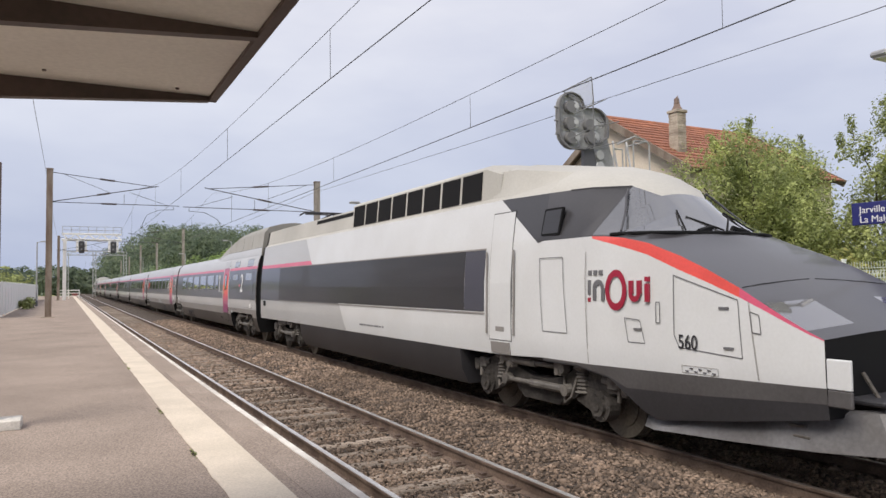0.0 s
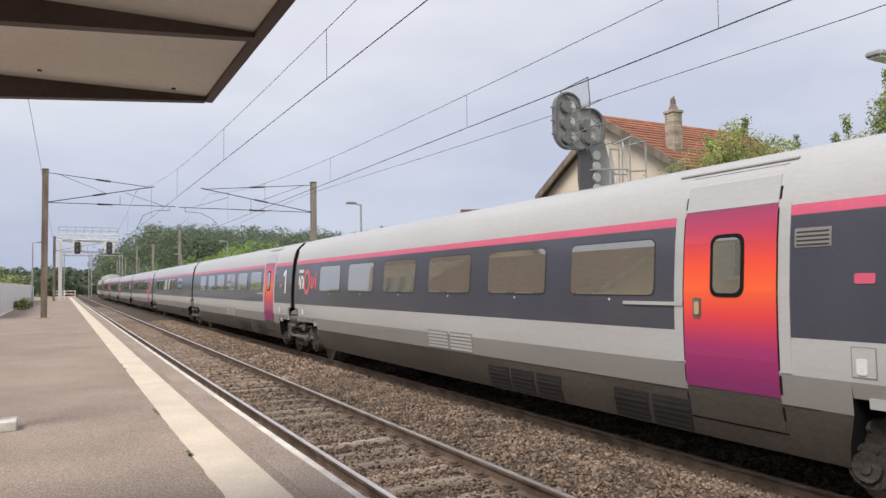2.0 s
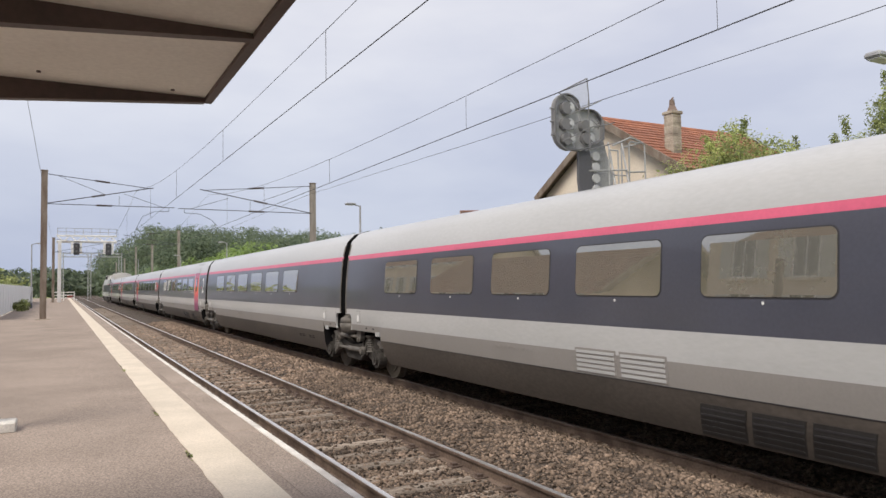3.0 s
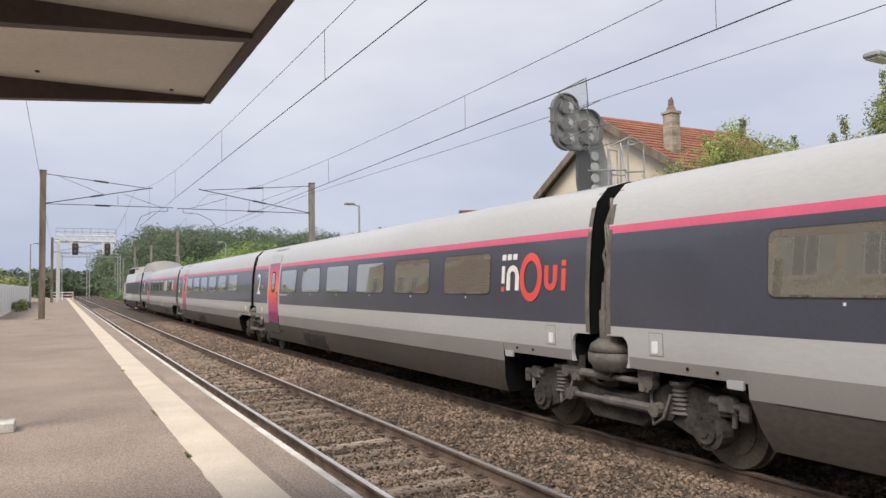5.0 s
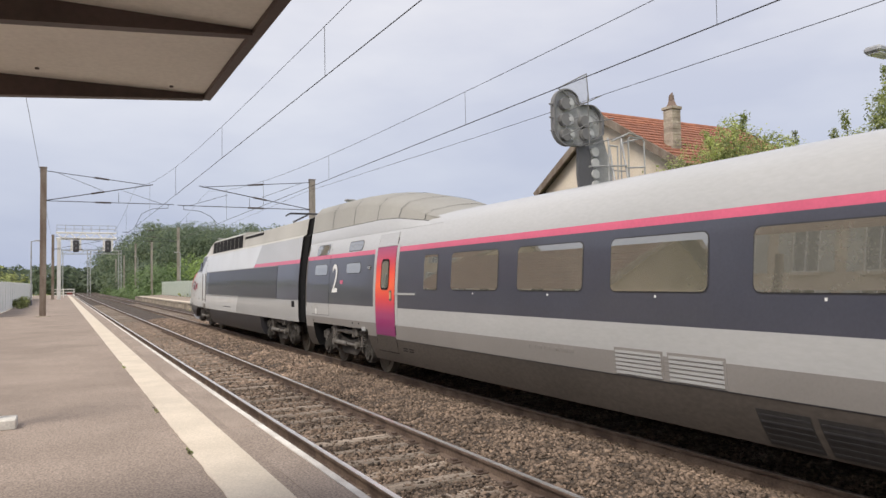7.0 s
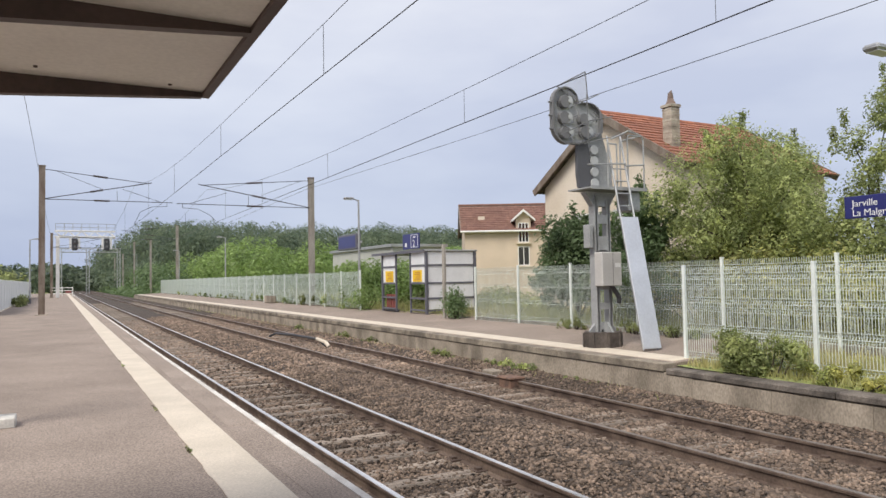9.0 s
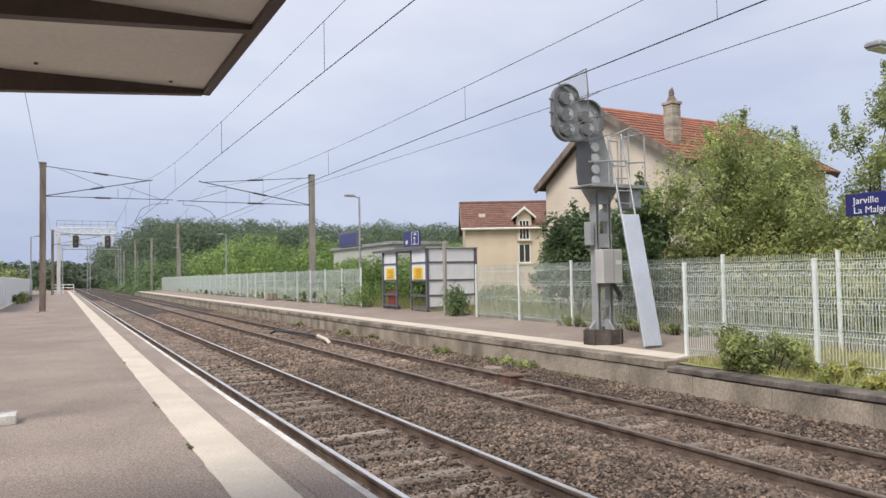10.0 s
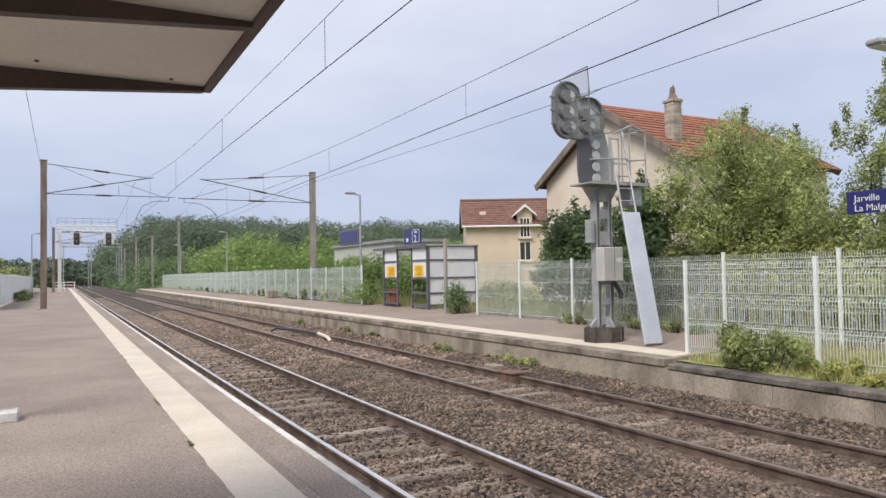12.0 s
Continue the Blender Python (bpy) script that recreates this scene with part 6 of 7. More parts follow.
for a in ((12.49, 12.5, 25.10, 25.72, 3.36, 3.38), (12.49, 12.5, 25.10, 25.72, 3.85, 3.87), (12.49, 12.5, 25.09, 25.11, 3.36, 3.87), (12.49, 12.5, 25.71, 25.73, 3.36, 3.87), (12.49, 12.5, 25.3, 25.52, 3.74, 3.80), (12.49, 12.5, 26.1, 26.27, 3.40, 3.56)):
    part("white_mark", cubes(a), M_T_MARK, b2)
for y in (25.2, 26.3):
    part("bracket", cubes((12.52, 12.56, y - 0.03, y + 0.03, 3.1, 3.3)), M_GALV, b2)
disp = thing("information_display", "dark blue information display seen from behind on a lamp post", "display")
part("housing", cubes((12.9, 13.15, 32.7, 35.3, 3.62, 4.40), bevel=0.03), M_SHELTER, disp)
part("screen", cubes((12.885, 12.9, 32.85, 35.15, 3.72, 4.30)), M_BLUE, disp)
part("arm", cubes((13.0, 13.06, 32.3, 32.62, 3.9, 4.0)), M_GALV, disp)
far_roof = thing("garden_shed", "low grey flat-roofed building behind the fence", "shed")
part("wall", cubes((20.0, 24.0, 44.0, 56.0, 0.4, 4.3)), M_SHUTTER, far_roof)
part("roof", cubes((19.8, 24.2, 43.8, 56.2, 4.3, 4.5)), M_GALV, far_roof)

# ---------------------------------------------------------------- lamps, boxes


def street_lamp(x, y, z0, z1, arm, label):
    t = thing("street_lamp", label, "street lamp", "platform lamps")
    part("pole", rod(bmesh.new(), (x, y, z0), (x, y, z1 - 0.06), 0.07, 12, 0.045), M_GALV, t)
    part("arm", rod(bmesh.new(), (x, y, z1 - 0.1), (x + arm * 0.5, y, z1), 0.03, 8), M_GALV, t)
    bm = bmesh.new()
    box(bm, x + min(arm, arm * 0.35), x + max(arm, arm * 0.35), y - 0.13, y + 0.13, z1 - 0.05, z1 + 0.05, bevel=0.03)
    part("lantern", bm, M_GALV, t, "flat grey lantern")
    part("lens", cubes((x + min(arm * 0.95, arm * 0.45), x + max(arm * 0.95, arm * 0.45), y - 0.1, y + 0.1, z1 - 0.065, z1 - 0.05)), M_FROST, t)
    part("base_sleeve", rod(bmesh.new(), (x, y, z0 - 0.05), (x, y, z0 + 0.45), 0.10, 12), M_SHELTER, t)
    return t


street_lamp(13.0, 32.6, 0.74, 6.1, -0.75, "tall grey platform lamp beside the fence")
street_lamp(13.0, 64.5, 0.74, 6.1, -0.75, "distant grey platform lamp")
street_lamp(13.0, 92.0, 0.74, 6.1, -0.75, "distant grey platform lamp")
street_lamp(13.0, 146.0, -0.4, 7.6, -0.75, "distant grey platform lamp")
street_lamp(11.7, 6.2, 0.5, 5.5, -0.9, "grey platform lamp beside the verge fence")
street_lamp(-2.2, 70.0, 0.55, 6.1, 0.75, "distant grey platform lamp")

M_RUSTBOX = material("rusty_box_steel", (0.20, 0.115, 0.08), 0.85, var=0.25, scale=5, fine=30, bump=0.2, second=(0.11, 0.07, 0.055))
old_post = thing("timber_post", "weathered wooden post beside the shelter", "post", bm=cubes((12.08, 12.2, 22.24, 22.36, 0.62, 3.3), bevel=0.02), mat=M_MAST_GREY)
tagged(new("trackside_box", bm_mesh("trackside_box", cubes((8.0, 8.32, 12.0, 12.42, -0.16, 0.03), (7.97, 8.35, 11.97, 12.45, 0.03, 0.075), bevel=0.012), M_RUSTBOX)), "rusty brown cable box beside the rail", "cable box")
tagged(new("trackside_box", bm_mesh("trackside_box", cubes((8.45, 8.75, 13.4, 13.8, -0.12, 0.03), bevel=0.02), M_CONCRETE)), "small stone block beside the rail", "cable box")
cable = thing("track_cable_loop", "curved pale cable duct lying across the rails", "cable")
part("duct", tube(bmesh.new(), [(7.2, 27.5, -0.03), (7.35, 27.2, 0.1), (7.6, 25.6, 0.12), (7.8, 23.4, 0.1), (7.9, 22.9, -0.1)], 0.045, 8), M_DARK, cable)
part("pale_end", tube(bmesh.new(), [(7.78, 23.5, 0.11), (7.88, 22.9, 0.03), (7.9, 22.6, -0.1)], 0.06, 8), M_STRIPE, cable)
bin_ = thing("concrete_planter", "low grey concrete bench block on the platform", "bench block", bm=cubes((12.0, 12.35, 45.5, 47.2, 0.68, 1.15), bevel=0.04), mat=M_CONCRETE)

# signal gantry far down the line
gan = thing("signal_gantry", "white signal gantry across the tracks with dark signal heads", "signal gantry")
for y in (99.0, 100.6):
    part("column", cubes((-0.35, 0.05, y - 0.2, y + 0.2, 0.5, 8.1)), M_FRAME_W, gan)
part("walkway", cubes((-0.5, 6.3, 99.2, 100.4, 7.95, 8.10)), M_FRAME_W, gan)
bm = bmesh.new()
for yy in (99.2, 100.4):
    for z in (8.1, 8.8):
        rod(bm, (-0.5, yy, z), (6.3, yy, z), 0.07, 6)
    for i in range(9):
        a, b = (8.1, 8.8) if i % 2 else (8.8, 8.1)
        rod(bm, (-0.5 + 0.755 * i, yy, a), (0.255 + 0.755 * i, yy, b), 0.04, 5)
part("truss", bm, M_FRAME_W, gan, "white lattice girder")
bm = bmesh.new()
for i in range(8):
    rod(bm, (-0.4 + 0.95 * i, 99.2, 8.8), (-0.4 + 0.95 * i, 99.2, 9.7), 0.03, 5)
for z in (9.25, 9.7):
    rod(bm, (-0.4, 99.2, z), (6.25, 99.2, z), 0.03, 5)
part("railing", bm, M_GALV, gan)
for x in (1.7, 5.3):
    hd = part("signal_head", cubes((x - 0.33, x + 0.33, 98.85, 99.15, 6.35, 7.85), bevel=0.1), M_DARK, gan)
    part("lamp", rod(bmesh.new(), (x, 98.80, 7.45), (x, 98.86, 7.45), 0.12, 12), M_SIGNAL_D, hd)
    part("lamp", rod(bmesh.new(), (x, 98.80, 6.85), (x, 98.86, 6.85), 0.12, 12), M_SIGNAL_D, hd)
    part("head_bracket", cubes((x + 0.34, x + 0.6, 99.0, 99.1, 6.5, 7.95), (x - 0.6, x - 0.34, 99.0, 99.1, 6.5, 7.95)), M_FRAME_W, gan)
far_gan = thing("signal_gantry", "distant pale lattice gantry over the tracks", "signal gantry")
for x in (0.2, 5.6, 11.8):
    bm = bmesh.new()
    for d in (-0.3, 0.3):
        rod(bm, (x + d, 175, -0.4), (x + d, 175, 10.0), 0.09, 6)
    for k in range(12):
        rod(bm, (x - 0.3, 175, 0.8 * k), (x + 0.3, 175, 0.8 * k + 0.8), 0.05, 5)
    part("lattice_post", bm, M_GALV, far_gan)
bm = bmesh.new()
for z in (9.2, 10.0):
    rod(bm, (-0.2, 175, z), (12.2, 175, z), 0.09, 6)
for k in range(15):
    rod(bm, (-0.2 + 0.82 * k, 175, 9.2 if k % 2 else 10.0), (0.62 + 0.82 * k, 175, 10.0 if k % 2 else 9.2), 0.05, 5)
part("lattice_beam", bm, M_GALV, far_gan)
barrier = thing("platform_end_gate", "white and red gate at the end of the platform", "gate")
for z in (0.9, 1.3, 1.7):
    part("rail", rod(bmesh.new(), (-0.9, 112, z), (1.7, 112, z), 0.05, 6), M_FRAME_W, barrier)
for x in (-0.9, 0.4, 1.7):
    part("post", rod(bmesh.new(), (x, 112, 0.55), (x, 112, 1.8), 0.06, 6), M_FRAME_W, barrier)
part("red_board", cubes((0.8, 1.5, 111.93, 111.95, 0.95, 1.25)), M_REDWOOD, barrier)
# ---------------------------------------------------------------- houses


def window(parent, m, w, h, bars=1, shutters=False):
    """A framed window with sill, set at m: x along the wall, y out of it, z up, from the middle of its sill."""
    t = part("window", cubes((-w / 2, w / 2, -0.10, 0.012, 0, h)), M_FRAME_W, parent)
    t.matrix_basis = m
    n = bars + 1
    for i in range(n):
        a = -w / 2 + 0.06 + i * (w - 0.06) / n
        part("pane", cubes((a, a + (w - 0.06) / n - 0.06, 0.0, 0.018, 0.06, h - 0.06)), M_PANE, t)
    part("sill", cubes((-w / 2 - 0.1, w / 2 + 0.1, 0.0, 0.14, -0.09, 0.0)), M_WALL_B, t)
    if shutters:
        for s in (-1, 1):
            part("shutter", cubes((s * (w / 2 + 0.02), s * (w / 2 + 0.02 + w * 0.5), 0.01, 0.05, 0, h)), M_SHUTTER, t)
    return t


def tiled(parent, m, length, slope, mat, keep=0):
    """Roof covering of overlapping tiles: x along the eaves, y up the slope."""
    bm = bmesh.new()
    prism(bm, [(0.0, 0.0), (0.36, -0.0), (0.36, 0.012), (0.0, 0.045)], "x", 0.006, 0.228)
    tile = bm_mesh("tile", bm, mat)
    nx, ny = int(length / 0.235), int(slope / 0.31)
    v, f = [], []
    count = 0
    for j in range(ny):
        for i in range(nx):
            jig = 0.012 * noise.noise((i * 3.7, j * 2.3, 1))
            if count < keep and i < 22:
                o = part("roof_tile", tile, None, parent)
                o.matrix_basis = m @ Matrix.Translation((i * 0.235, j * 0.31, 0.01 + jig))
                count += 1
                continue
            b = len(v)
            for x in (0.006, 0.228):
                for (yy, zz) in ((0.0, 0.0), (0.36, 0.0), (0.36, 0.012), (0.0, 0.045)):
                    v.append(m @ Vector((i * 0.235 + x, j * 0.31 + yy, zz + 0.01 + jig)))
            f += [(b + 3, b + 2, b + 6, b + 7), (b, b + 3, b + 7, b + 4), (b, b + 1, b + 2, b + 3), (b + 4, b + 7, b + 6, b + 5)]
    if v:
        tagged(part("roof_tiles", mesh_of("roof_tiles", v, f, mat), None, parent), kind="stuff")


def gable_house(name, label, m, w, l, z0, eave, ridge, wall, tile, over=0.45, keep=0):
    """House along local x (length l), depth w along local y; gables at both ends of x."""
    t = thing(name, label, "house", m=m)
    bm = bmesh.new()
    prism(bm, [(0, z0), (w, z0), (w, eave), (w / 2, ridge), (0, eave)], "x", 0, l)
    part("wall", bm, wall, t)
    sl = math.hypot(w / 2, ridge - eave)
    ang = math.atan2(ridge - eave, w / 2)
    d = over / math.cos(ang)
    rz = eave - over * math.tan(ang)
    for s in (0, 1):
        mm = Matrix.Translation((-over, -over, rz + 0.06)) @ Matrix.Rotation(ang, 4, "X")
        if s:
            mm = Matrix.Translation((l + over, w + over, rz + 0.06)) @ Matrix.Rotation(math.pi, 4, "Z") @ Matrix.Rotation(ang, 4, "X")
        bm = bmesh.new()
        box(bm, 0, l + 2 * over, 0, sl + d, -0.1, 0.0, m=mm)
        r = part("roof", bm, M_BARK, t)
        tiled(r, mm, l + 2 * over, sl + d - 0.05, tile, keep if not s else 0)
        for x in (0.0, l + 2 * over - 0.04):
            bm = bmesh.new()
            box(bm, x - 0.02, x + 0.06, 0, sl + d, -0.2, 0.05, m=mm)
            part("barge_board", bm, M_MAST, t)
    part("ridge_cap", rod(bmesh.new(), (-over, w / 2, ridge + 0.05), (l + over, w / 2, ridge + 0.05), 0.11, 8), tile, t)
    return t


M_CHIMNEY = material("weathered_chimney_stone", (0.40, 0.35, 0.29), 0.9, var=0.2, scale=4, fine=30, bump=0.3, second=(0.26, 0.22, 0.18), isl=0.25)
M_POT = plain("brown_clay", (0.17, 0.12, 0.10), 0.8)
# large house: gable towards the line
house = gable_house("house", "tall beige house with orange tiled roof and stone chimney", pose(17.6, 16.1, 0), 7.4, 7.2, 0.2, 5.75, 8.0, M_WALL_B, M_TILE, 0.35, 290)
ch = part("chimney", cubes((0.40, 0.78, 0.86, 1.24, 5.9, 7.8), bevel=0.006), M_CHIMNEY, house, "grey stone chimney stack")
for k in range(19):
    q = 0.006 * (k % 2) - 0.012
    part("stone_course", cubes((0.40 + q, 0.78 - q, 0.86 + q, 1.24 - q, 5.9 + 0.095 * k, 5.987 + 0.095 * k), bevel=0.006), M_CHIMNEY, ch)
part("chimney_cap", cubes((0.35, 0.83, 0.81, 1.29, 7.72, 7.82), bevel=0.01), M_CHIMNEY, ch)
bm = bmesh.new()
rod(bm, (0.59, 1.05, 7.82), (0.59, 1.05, 8.05), 0.24, 4, 0.11)
rod(bm, (0.59, 1.05, 8.04), (0.59, 1.05, 8.23), 0.10, 10, 0.08)
rod(bm, (0.59, 1.05, 8.23), (0.63, 1.03, 8.32), 0.05, 8, 0.02)
part("chimney_pot", bm, M_POT, ch, "dark clay chimney pot")
part("flashing", cubes((0.32, 0.86, 0.72, 0.87, 6.10, 6.24)), M_GALV, ch)
mw = Matrix.Translation((0, 4.6, 3.1)) @ Matrix.Rotation(math.pi / 2, 4, "Z")
window(house, mw, 0.9, 1.35, 1, True)
mw = Matrix.Translation((0, 2.4, 3.1)) @ Matrix.Rotation(math.pi / 2, 4, "Z")
window(house, mw, 0.9, 1.35, 1, True)

# farther house with a wall dormer
h2 = gable_house("house", "beige two-storey house with brown tiled roof and white dormer", pose(24.3, 41.6, 0, 0, 0, -28.4) @ Matrix.Translation((0, 0, 0)), 7.0, 13.0, 0.2, 5.35, 7.3, M_WALL, M_TILE_B, 0.3)
part("gutter", rod(bmesh.new(), (-0.3, -0.34, 5.2), (13.3, -0.34, 5.2), 0.07, 8), M_FRAME_W, h2)
mw = Matrix.Translation((4.0, -0.085, 4.42)) @ Matrix.Rotation(math.pi, 4, "Z")
window(h2, mw, 0.72, 1.35, 2)
mw = Matrix.Translation((4.0, 0, 2.85)) @ Matrix.Rotation(math.pi, 4, "Z")
window(h2, mw, 0.8, 1.3, 1)
bm = bmesh.new()
prism(bm, [(3.5, 4.3), (4.5, 4.3), (4.5, 6.1), (4.0, 6.5), (3.5, 6.1)], "y", -0.08, 2.2)
part("dormer", bm, M_WALL, h2)
bm = bmesh.new()
prism(bm, [(3.22, 5.85), (4.0, 6.5), (4.78, 5.85), (4.78, 5.98), (4.0, 6.68), (3.22, 5.98)], "y", -0.4, 2.4)
part("dormer_roof", bm, M_FRAME_W, h2, "white dormer roof edge")
part("chimney", cubes((1.0, 1.45, 1.2, 1.6, 5.7, 6.35)), M_WALL_B, h2)

# station buildings across the near platform, which the coach windows mirror
st = gable_house("station_building", "cream two-storey station building with shuttered windows", pose(-9.5, 6.0, 0, 0, 0, 90), 8.0, 13.0, 0.4, 7.0, 9.6, M_WALL, M_TILE_B, 0.5)
for i in range(5):
    for z in (1.6, 4.5):
        mw = Matrix.Translation((1.6 + 2.45 * i, 0, z)) @ Matrix.Rotation(math.pi, 4, "Z")
        window(st, mw, 1.0, 1.7, 1, True)
st2 = gable_house("goods_shed", "cream station annex with wide brown tiled roof", pose(-9.0, 25.0, 0, 0, 0, 90), 9.0, 16.0, 0.4, 4.2, 7.6, M_WALL, M_TILE_B, 1.2)
for i in range(6):
    mw = Matrix.Translation((1.5 + 2.5 * i, 0, 1.4)) @ Matrix.Rotation(math.pi, 4, "Z")
    window(st2, mw, 1.1, 1.7, 1, i % 2 == 0)
st3 = gable_house("town_house", "cream three-storey house with many windows", pose(-14.0, 46.0, 0, 0, 0, 90), 9.0, 18.0, 0.0, 9.0, 12.0, M_WALL, M_TILE_B, 0.5)
for i in range(6):
    for z in (1.4, 4.2, 6.8):
        mw = Matrix.Translation((2.0 + 2.8 * i, 0, z)) @ Matrix.Rotation(math.pi, 4, "Z")
        window(st3, mw, 1.0, 1.6, 1, True)

# ---------------------------------------------------------------- plants


def leaf_mesh(name, blobs, count, size, mat, seed, up=0.25, hollow=0.35, squash=1.0, ragged_by=1.0):
    """Many small leaf-shaped pieces in uneven clumps. blobs: (x, y, z, radius)."""
    rng = np.random.default_rng(seed)
    bl = np.array(blobs, float)
    wgt = bl[:, 3] ** 2
    pick = rng.choice(len(bl), count, p=wgt / wgt.sum())
    d = rng.normal(size=(count, 3))
    d /= np.linalg.norm(d, axis=1)[:, None]
    rad = bl[pick, 3] * (hollow + (1 - hollow) * rng.uniform(0, 1, count) ** 0.5)
    rad *= 1 + ragged_by * (0.28 * np.sin(7 * d[:, 0] + pick) * np.cos(6 * d[:, 2] + 2 * pick) + 0.12 * rng.normal(size=count))
    c = bl[pick, :3] + d * rad[:, None] * np.array([1, 1, squash])
    n = d + rng.normal(size=(count, 3)) * 0.6
    n[:, 2] += up
    n /= np.linalg.norm(n, axis=1)[:, None]
    a = np.cross(n, rng.normal(size=(count, 3)))
    a /= np.linalg.norm(a, axis=1)[:, None] + 1e-9
    b = np.cross(n, a)
    s = size * rng.lognormal(0, 0.3, count)[:, None]
    v = np.stack([c - a * s, c + b * s * 0.5 + n * s * 0.12, c + a * s, c - b * s * 0.5 + n * s * 0.12], 1).reshape(-1, 3)
    k = 4 * np.arange(count)
    faces = np.stack([k, k + 1, k + 2, k + 3], 1).astype(np.int32)
    me = bpy.data.meshes.new(name)
    me.vertices.add(len(v)), me.vertices.foreach_set("co", v.ravel())
    me.loops.add(faces.size), me.loops.foreach_set("vertex_index", faces.ravel())
    me.polygons.add(count), me.polygons.foreach_set("loop_start", np.arange(0, faces.size, 4, dtype=np.int32))
    me.materials.append(mat)
    me.update(calc_edges=True)
    return me


def tree(x, y, z, height, spread, count, size, mat, label, seed, name="tree", first=0.3, sparse=False):
    """Tapered trunk, limbs, and a crown of leaf clumps at the limbs' ends."""
    rng = random.Random(seed)
    t = thing(name, label, "tree", "garden trees")
    bm = bmesh.new()
    r0 = (0.015 if sparse else 0.03) * height ** 0.9
    fork = z + height * first
    rod(bm, (x, y, z - 0.2), (x, y, fork), r0, 9, r0 * 0.75)
    blobs = []
    n = 9 if sparse else 13
    for i in range(n):
        a = 2.4 * i + rng.uniform(-0.3, 0.3)
        k = (i + 0.5) / n
        rr = spread * math.sin(math.pi * min(0.98, 0.25 + 0.7 * k)) * rng.uniform(0.55, 0.85)
        top = Vector((x + rr * math.cos(a), y + rr * math.sin(a), fork + (height * (1 - first)) * (0.12 + 0.75 * k)))
        start = Vector((x, y, fork - height * 0.05 + height * 0.35 * k * (1 - first)))
        midp = start.lerp(top, 0.55) + Vector((rng.uniform(-0.2, 0.2), rng.uniform(-0.2, 0.2), 0.12 * height * (1 - k)))
        rod(bm, start, midp, r0 * 0.42, 6, r0 * 0.28)
        rod(bm, midp, top, r0 * 0.28, 6, r0 * 0.1)
        q = spread * rng.uniform(0.28, 0.45) * (0.9 if sparse else 1)
        blobs.append((*top, q))
        for j in range(4):
            blobs.append((top.x + rng.uniform(-1, 1) * q, top.y + rng.uniform(-1, 1) * q, top.z + rng.uniform(-0.6, 1.0) * q, q * rng.uniform(0.3, 0.6)))
        blobs.append((*midp, q * 0.7))
    for i in range(16):      # young shoots standing out of the crown
        b = rng.choice(blobs[: 6 * n])
        a = Vector((b[0] + rng.uniform(-0.5, 0.5) * b[3], b[1] + rng.uniform(-0.5, 0.5) * b[3], b[2] + 0.6 * b[3]))
        if a.z < z + 0.6 * height:
            continue
        e = a + Vector((rng.uniform(-0.12, 0.12), rng.uniform(-0.12, 0.12), rng.uniform(0.35, 0.75)))
        rod(bm, a, e, 0.012, 4, 0.005)
        for j in range(5):
            p = a.lerp(e, 0.3 + 0.17 * j)
            blobs.append((p.x, p.y, p.z, 0.10))
    part("trunk", bm, M_BARK, t)
    part("crown", leaf_mesh("crown", blobs, count, size, mat, seed, 0.7, 0.5), None, t)
    return t


def shrub(x, y, z, w, l, h, count, size, mat, label, seed, name="shrub"):
    rng = random.Random(seed)
    t = thing(name, label, "shrub", "shrubs")
    bm = bmesh.new()
    blobs = []
    for i in range(14):
        bx, by = x + rng.uniform(-w, w) / 2, y + rng.uniform(-l, l) / 2
        bz = z + h * rng.uniform(0.25, 0.8)
        rod(bm, (x + (bx - x) * 0.4, y + (by - y) * 0.4, z - 0.1), (bx, by, bz), 0.02, 5, 0.008)
        blobs.append((bx, by, bz, h * rng.uniform(0.18, 0.36)))
    part("woody_stem", bm, M_BARK, t)
    part("foliage", leaf_mesh("foliage", blobs, count, size, mat, seed), None, t)
    return t


tree(15.0, 11.9, 0.4, 5.5, 2.2, 52000, 0.038, M_LEAF, "leafy green garden tree behind the fence", 11, first=0.2)
tree(16.7, 12.6, 0.4, 5.2, 1.6, 25000, 0.039, M_LEAF, "leafy green garden tree behind the fence", 12, first=0.2)
tree(16.6, 9.4, 0.4, 6.3, 1.25, 15000, 0.034, M_LEAF, "slender sparse green tree against the sky", 13, sparse=True, first=0.25)
tree(14.4, 17.6, 0.4, 3.7, 1.45, 18000, 0.06, M_LEAF_DARK, "dark green bushy tree behind the signal", 14, first=0.12)
tree(13.6, 13.9, 0.4, 4.0, 1.3, 15000, 0.05, M_LEAF_DARK, "dark green bushy tree behind the signal", 15, first=0.15)
for i, (x, y, w, l, h, mt) in enumerate(((14.0, 10.7, 1.0, 2.2, 2.1, M_LEAF_YELLOW), (14.2, 8.6, 1.0, 2.2, 1.9, M_LEAF_YELLOW), (15.2, 9.9, 1.6, 2.6, 2.3, M_LEAF_YELLOW), (14.6, 12.2, 1.6, 2.6, 2.2, M_LEAF_YELLOW), (15.4, 7.2, 1.8, 3.0, 2.2, M_LEAF), (15.6, 4.6, 1.8, 3.0, 2.3, M_LEAF_DARK), (15.9, 9.0, 1.5, 3.0, 2.9, M_LEAF), (17.0, 6.0, 2.2, 3.0, 2.6, M_LEAF_YELLOW), (13.9, 14.8, 1.4, 2.0, 2.0, M_LEAF))):
    shrub(x, y, 0.5, w, l, h, 12000, 0.042, mt, "dense green garden hedge behind the mesh fence" if mt is not M_LEAF_YELLOW else "yellow green garden hedge behind the mesh fence", 30 + i)
